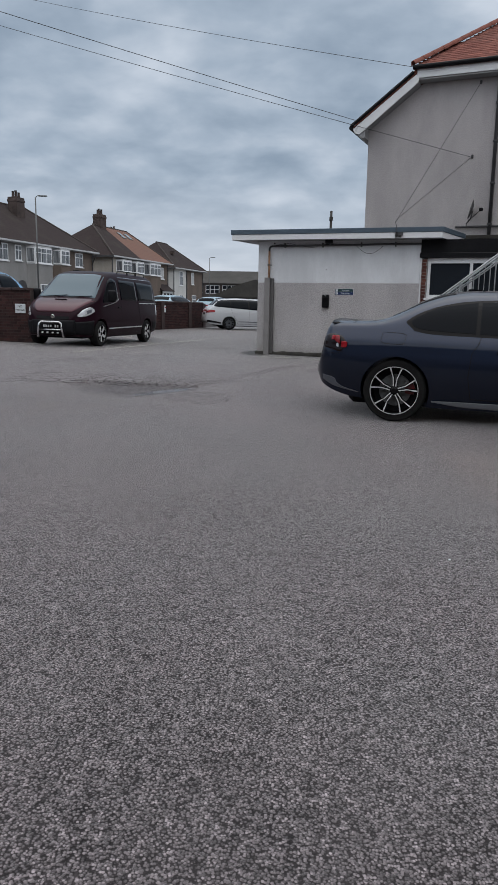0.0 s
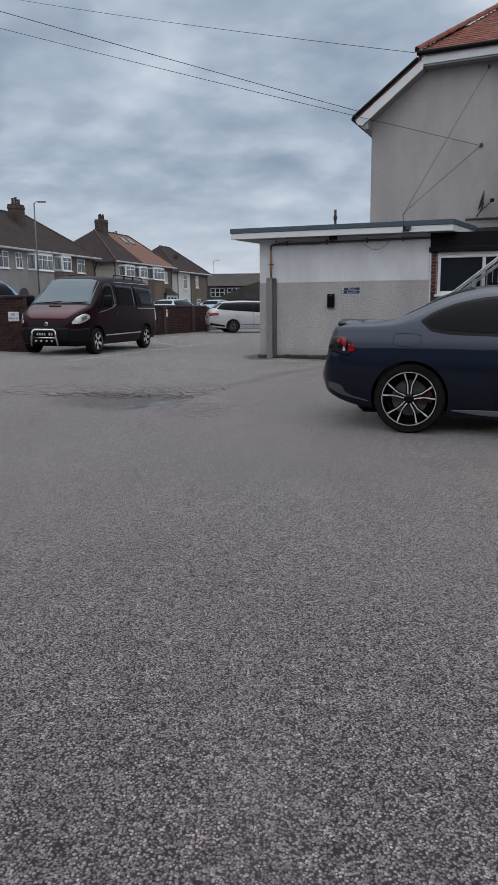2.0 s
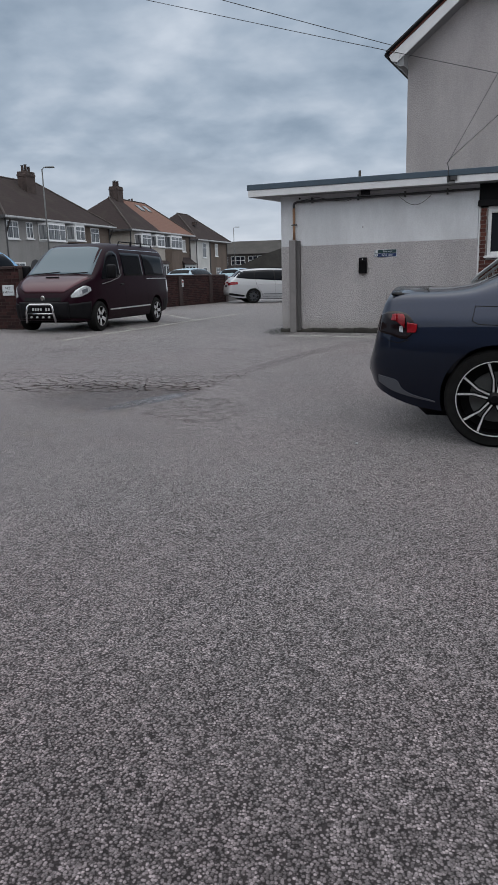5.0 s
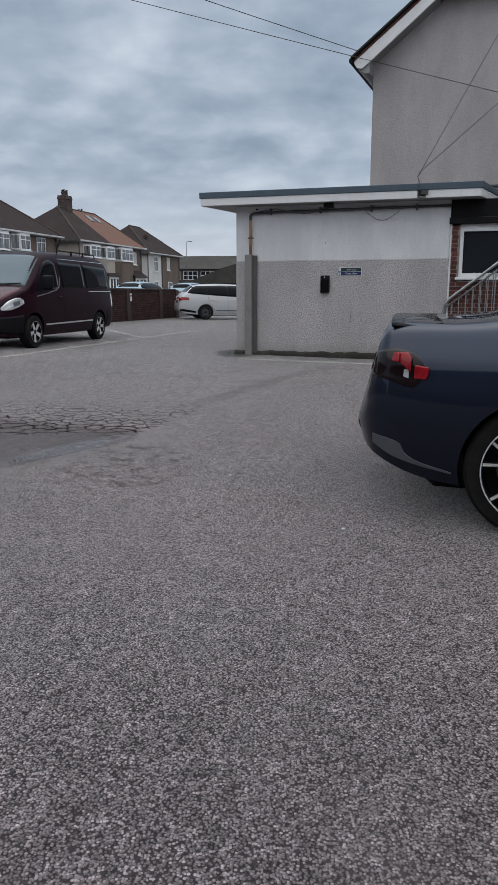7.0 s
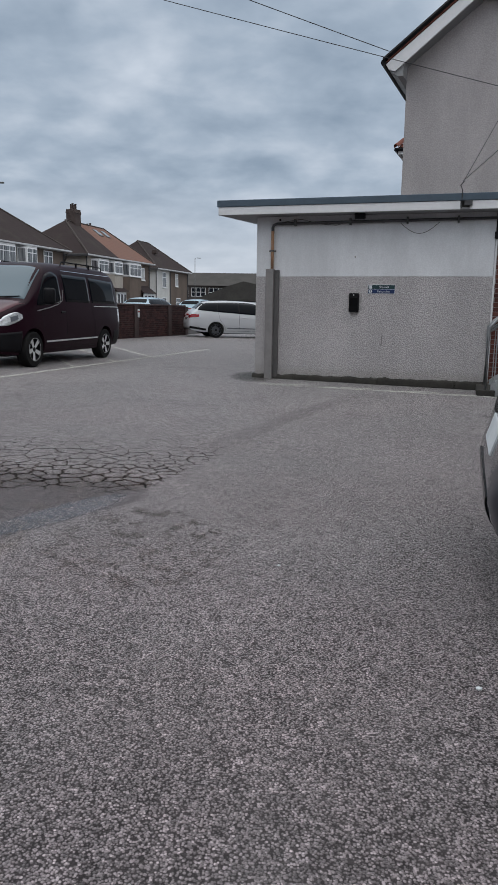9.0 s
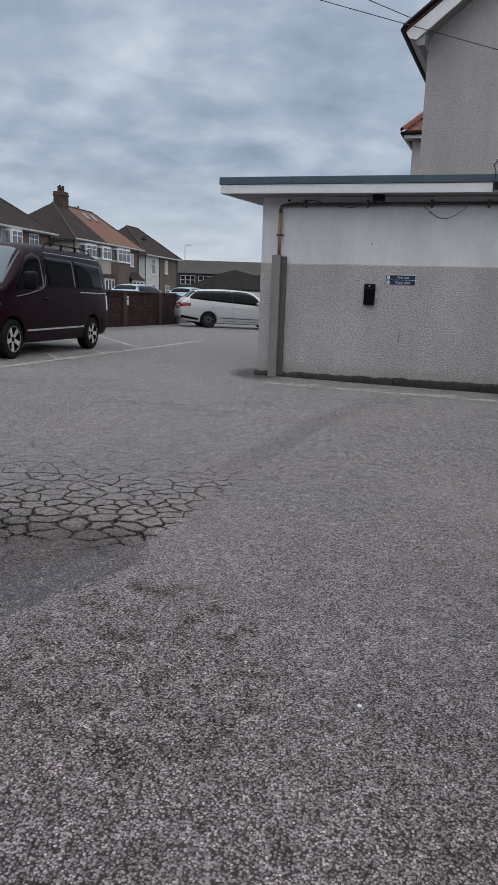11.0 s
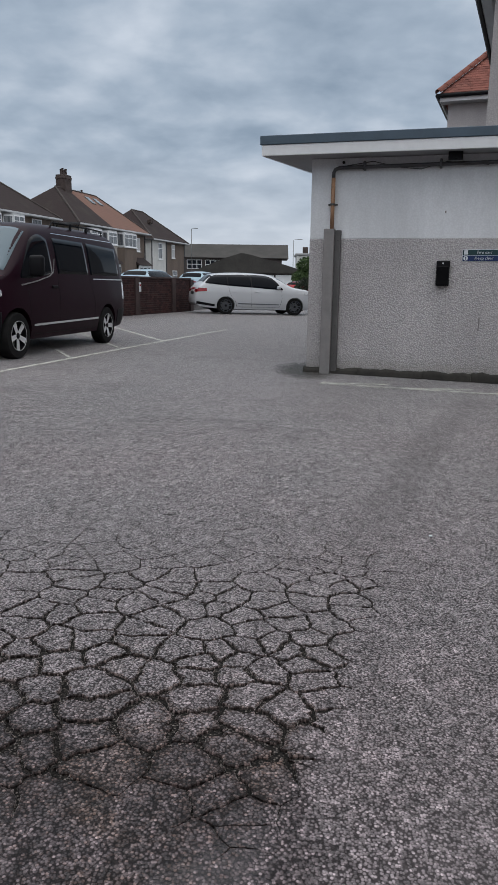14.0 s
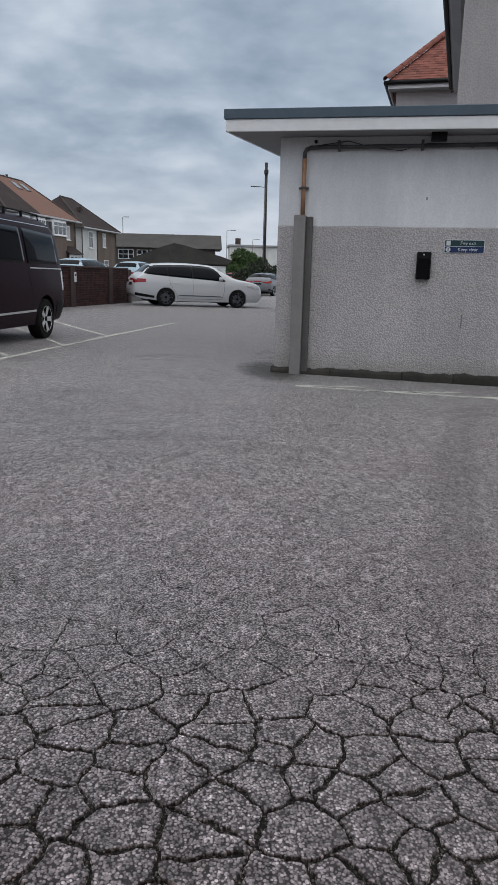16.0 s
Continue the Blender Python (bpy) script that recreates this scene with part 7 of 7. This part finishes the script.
# ---------------------------------------------------------------- the far side: school block, lamps, pole and shrubs
def build_school():
    s = thing("school_block", "long low brown school building with pitched roofs", "building", pose(0, 0, 0, 0, 0, 0))
    y = 112.0
    part("wall", soft_box(-32, 0.5, y, y + 9, -0.2, 4.9, 0.02), M["school_brick"], s)
    part("roof", prism(bmesh.new(), [(y - 0.5, 4.7), (y + 9.5, 4.7), (y + 5.5, 6.75), (y + 4.5, 6.75)], -32, 1.4, "x"), M["slate"], s, "dull grey-brown pitched roof")
    wm = mesh_of("school_window", soft_box(0, 2.1, -0.06, 0.02, 0, 1.25, 0.01), M["pvc"])
    pm = mesh_of("school_pane", soft_box(0, 0.58, -0.09, 0.0, 0, 0.52, 0.004), M["pane"])
    for r, z in enumerate((0.9, 3.15)):
        for k in range(11):
            w = new("window", wm)
            w.parent, w.matrix_basis = s, pose(-30.6 + k * 2.55, y, z)
            for i in range(3):
                for j in range(2):
                    p = new("pane", pm)
                    p.parent, p.matrix_basis = w, pose(0.08 + i * 0.68, 0, 0.07 + j * 0.60)
    part("link_roof", prism(bmesh.new(), [(-11.5, 2.55), (4.2, 2.55), (1.2, 3.5), (-3.3, 4.75), (-4.8, 5.05), (-6.6, 4.5)], 103.5, 112, "y"), M["slate"], s, "dark hipped roof of the lower block")
    part("link_wall", soft_box(-11.0, 3.8, 104, 112, -0.2, 2.55, 0.02), M["school_brick"], s)
    for k in range(6):
        w = new("window", wm)
        w.parent, w.matrix_basis = s, pose(-9.6 + k * 2.3, 104, 1.1)
    far = thing("far_building", "pale flat-roofed building in the distance", "building", pose(4.0, 150, 0))
    part("wall", soft_box(0, 14, 0, 10, -0.5, 6.6, 0.05), M["pale_render"], far)
    part("roof", soft_box(-0.3, 14.3, -0.3, 10.3, 6.61, 7.0, 0.05), M["soffit"], far)
    part("roof_plant", soft_box(1.2, 2.2, 3, 4, 7.0, 8.3, 0.05), M["chimney"], far)


build_school()


def street_lamp(label, x, y, z0, height, arm, arm_heading):
    l = thing("street_lamp", label, "street lamp", Matrix.Translation((x, y, z0)) @ pose(0, 0, 0, 0, 0, arm_heading), "street lamps")
    bm = bmesh.new()
    rod(bm, (0, 0, 0), (0, 0, 1.4), 0.09, seg=12)
    rod(bm, (0, 0, 1.4), (0, 0, height - 0.05), 0.045, 0.035, seg=12)
    part("column", bm, M["lamp_steel"], l, smooth=True)
    bm = bmesh.new()
    tube(bm, [(0, 0, height - 0.1), (0.05, 0, height - 0.02), (arm * 0.4, 0, height + 0.04), (arm, 0, height + 0.05)], 0.022, 8)
    part("arm", bm, M["lamp_steel"], l)
    part("lantern", soft_box(arm * 0.55, arm + 0.35, -0.09, 0.09, height + 0.0, height + 0.07, 0.025, 2), M["lamp_steel"], l)


p = SITE @ Vector((-19.0, 18.95, 0))
street_lamp("grey steel street lamp with a short arm", p.x, p.y, STREET, 6.75, 0.3, 10)
street_lamp("grey steel street lamp with a short arm", -10.35, 95.5, 0.15, 7.25, 0.4, 20)
street_lamp("grey steel street lamp with a short arm", 3.55, 70.0, -0.1, 8.2, 0.8, 190)
street_lamp("grey steel street lamp with a short arm", 2.1, 113.0, -0.1, 7.4, 0.9, 10)
street_lamp("grey steel street lamp with a short arm", 7.6, 140.0, -0.1, 7.6, 0.9, 10)


def build_pole():
    p = thing("telegraph_pole", "tall dark timber telegraph pole", "telegraph pole", pose(4.0, 74.3, -0.1))
    bm = bmesh.new()
    rod(bm, (0, 0, 0), (0, 0, 10.7), 0.16, 0.12, seg=12)
    part("pole", bm, M["timber"], p, smooth=True)
    part("cable_head", soft_box(-0.17, 0.17, -0.2, 0.2, 9.75, 10.15, 0.05), M["timber"], p)


build_pole()


def leafy(name, label, category, at, blobs, leaf, material, count, seed):
    """A shrub: stems and a crown of many small leaves round uneven clumps."""
    s = thing(name, label, category, at)
    rng = random.Random(seed)
    bm = bmesh.new()
    for x, y, z, r in blobs:
        tube(bm, [(x * 0.3, y * 0.3, -0.1), (x * 0.7, y * 0.7, z * 0.5), (x, y, z)], 0.06, 6)
    part("stems", bm, M["bark"], s)
    verts, faces = [], []
    for k in range(count):
        x, y, z, r = rng.choice(blobs)
        d = Vector((rng.gauss(0, 1), rng.gauss(0, 1), rng.gauss(0, 1))).normalized() * r * (0.55 + 0.5 * rng.random())
        c = Vector((x, y, z)) + Vector((d.x, d.y, d.z * 0.85))
        if c.z < 0.02:
            continue
        q = Euler((rng.uniform(0, 6.3), rng.uniform(0, 6.3), rng.uniform(0, 6.3))).to_matrix()
        l = leaf * rng.uniform(0.6, 1.4)
        i = len(verts)
        verts += [tuple(c + q @ Vector(o)) for o in ((-l, 0, 0), (0, -l * 0.5, l * 0.1), (l, 0, 0), (0, l * 0.5, l * 0.1))]
        faces.append((i, i + 1, i + 2, i + 3))
    me = bpy.data.meshes.new("crown")
    me.from_pydata(verts, [], faces)
    me.materials.append(material)
    o = new("crown", me)
    o.parent = s


def leaf_material(name, dark, light):
    n = Nodes(name)
    c = n.mix(n.island(), dark, light)
    return n.done(c, 0.65, None, Specular_IOR_Level=0.3)


M["leaf"] = leaf_material("hedge_leaf", (0.028, 0.055, 0.018), (0.085, 0.13, 0.045))
M["leaf_dark"] = leaf_material("dark_shrub_leaf", (0.012, 0.018, 0.012), (0.045, 0.055, 0.034))
leafy("tree", "round green broadleaf tree beside the school", "tree", pose(3.2, 92.0, -0.1), [(-0.9, 0, 2.0, 1.0), (-0.2, 0.4, 3.3, 1.15), (0.7, 0, 3.0, 1.1), (1.2, 0.3, 2.0, 1.0), (0.2, -0.5, 1.5, 1.2), (1.9, -0.3, 2.6, 0.9)], 0.14, M["leaf"], 9000, 7)
leafy("shrub", "dark brown-green shrub behind parked cars", "shrub", pose(2.7, 64.0, -0.1), [(-1.1, 0, 1.0, 0.9), (0.1, 0.2, 1.5, 1.1), (1.2, 0, 1.2, 1.0), (2.0, 0.2, 0.9, 0.8), (0.4, -0.3, 0.7, 0.9)], 0.09, M["leaf_dark"], 9000, 8)


def build_road_sign():
    s = thing("road_sign", "white rectangular road sign on two posts", "road sign", pose(-14.6, 92.0, 0.1))
    part("panel", soft_box(-0.7, 0.7, -0.03, 0.03, 1.9, 4.0, 0.03), M["sign_white"], s)
    for x in (-0.5, 0.5):
        bm = bmesh.new()
        rod(bm, (x, 0.06, 0), (x, 0.06, 4.0), 0.04, seg=8)
        part("post", bm, M["lamp_steel"], s)


build_road_sign()


# ---------------------------------------------------------------- single bricks of the pier beside the annex
def build_pier_bricks():
    me = mesh_of("brick", soft_box(-0.105, 0.105, 0, 0.05, 0.0, 0.065, 0.004), M["brick"])
    half = mesh_of("brick", soft_box(-0.050, 0.050, 0, 0.05, 0.0, 0.065, 0.004), M["brick"])
    rng = random.Random(9)
    for j in range(31):
        z = 0.01 + j * 0.074
        x0, x1 = 0.035, (0.160 if z > 1.32 else 2.6)
        x = x0 - 0.1125 * (j % 2)
        while x < x1 - 0.04:
            a, b = max(x, x0), min(x + 0.215, x1)
            if b - a > 0.16:
                o = new("brick", me)
            elif b - a > 0.07:
                o = new("brick", half)
            else:
                x += 0.225
                continue
            o.parent = bay
            o.matrix_basis = pose((a + b) / 2, rng.uniform(-0.003, 0.003), z, 0, 0, rng.uniform(-0.5, 0.5))
            x += 0.225


build_pier_bricks()


# ---------------------------------------------------------------- added unseen walls behind and beside the way in, to darken reflections and sky light
def unseen_wall(name, label, u0, u1, v0, v1, height, mat):
    w = thing(name, label, "building", SITE, kind="structure")
    part("wall_face", soft_box(u0, u1, v0, v1, -0.5, height, 0.02), mat, w)
    part("roof_edge", soft_box(u0 - 0.2, u1 + 0.2, v0 - 0.2, v1 + 0.2, height + 0.003, height + 0.2, 0.02), M["slate"], w)


unseen_wall("unseen_south", "added unseen wall that darkens reflections in the cars", -30, 30, -40, -33, 7.5, M["brown_render"])
unseen_wall("unseen_east", "added unseen wall that darkens reflections in the cars", 17, 25, -32, 2, 7.0, M["brown_render"])
unseen_wall("unseen_west", "added unseen wall that darkens reflections in the cars", -40, -32, -32, 10, 6.0, M["brown_render"])


# ---------------------------------------------------------------- plates of the crazed patch
build_crazed_patch(ground)
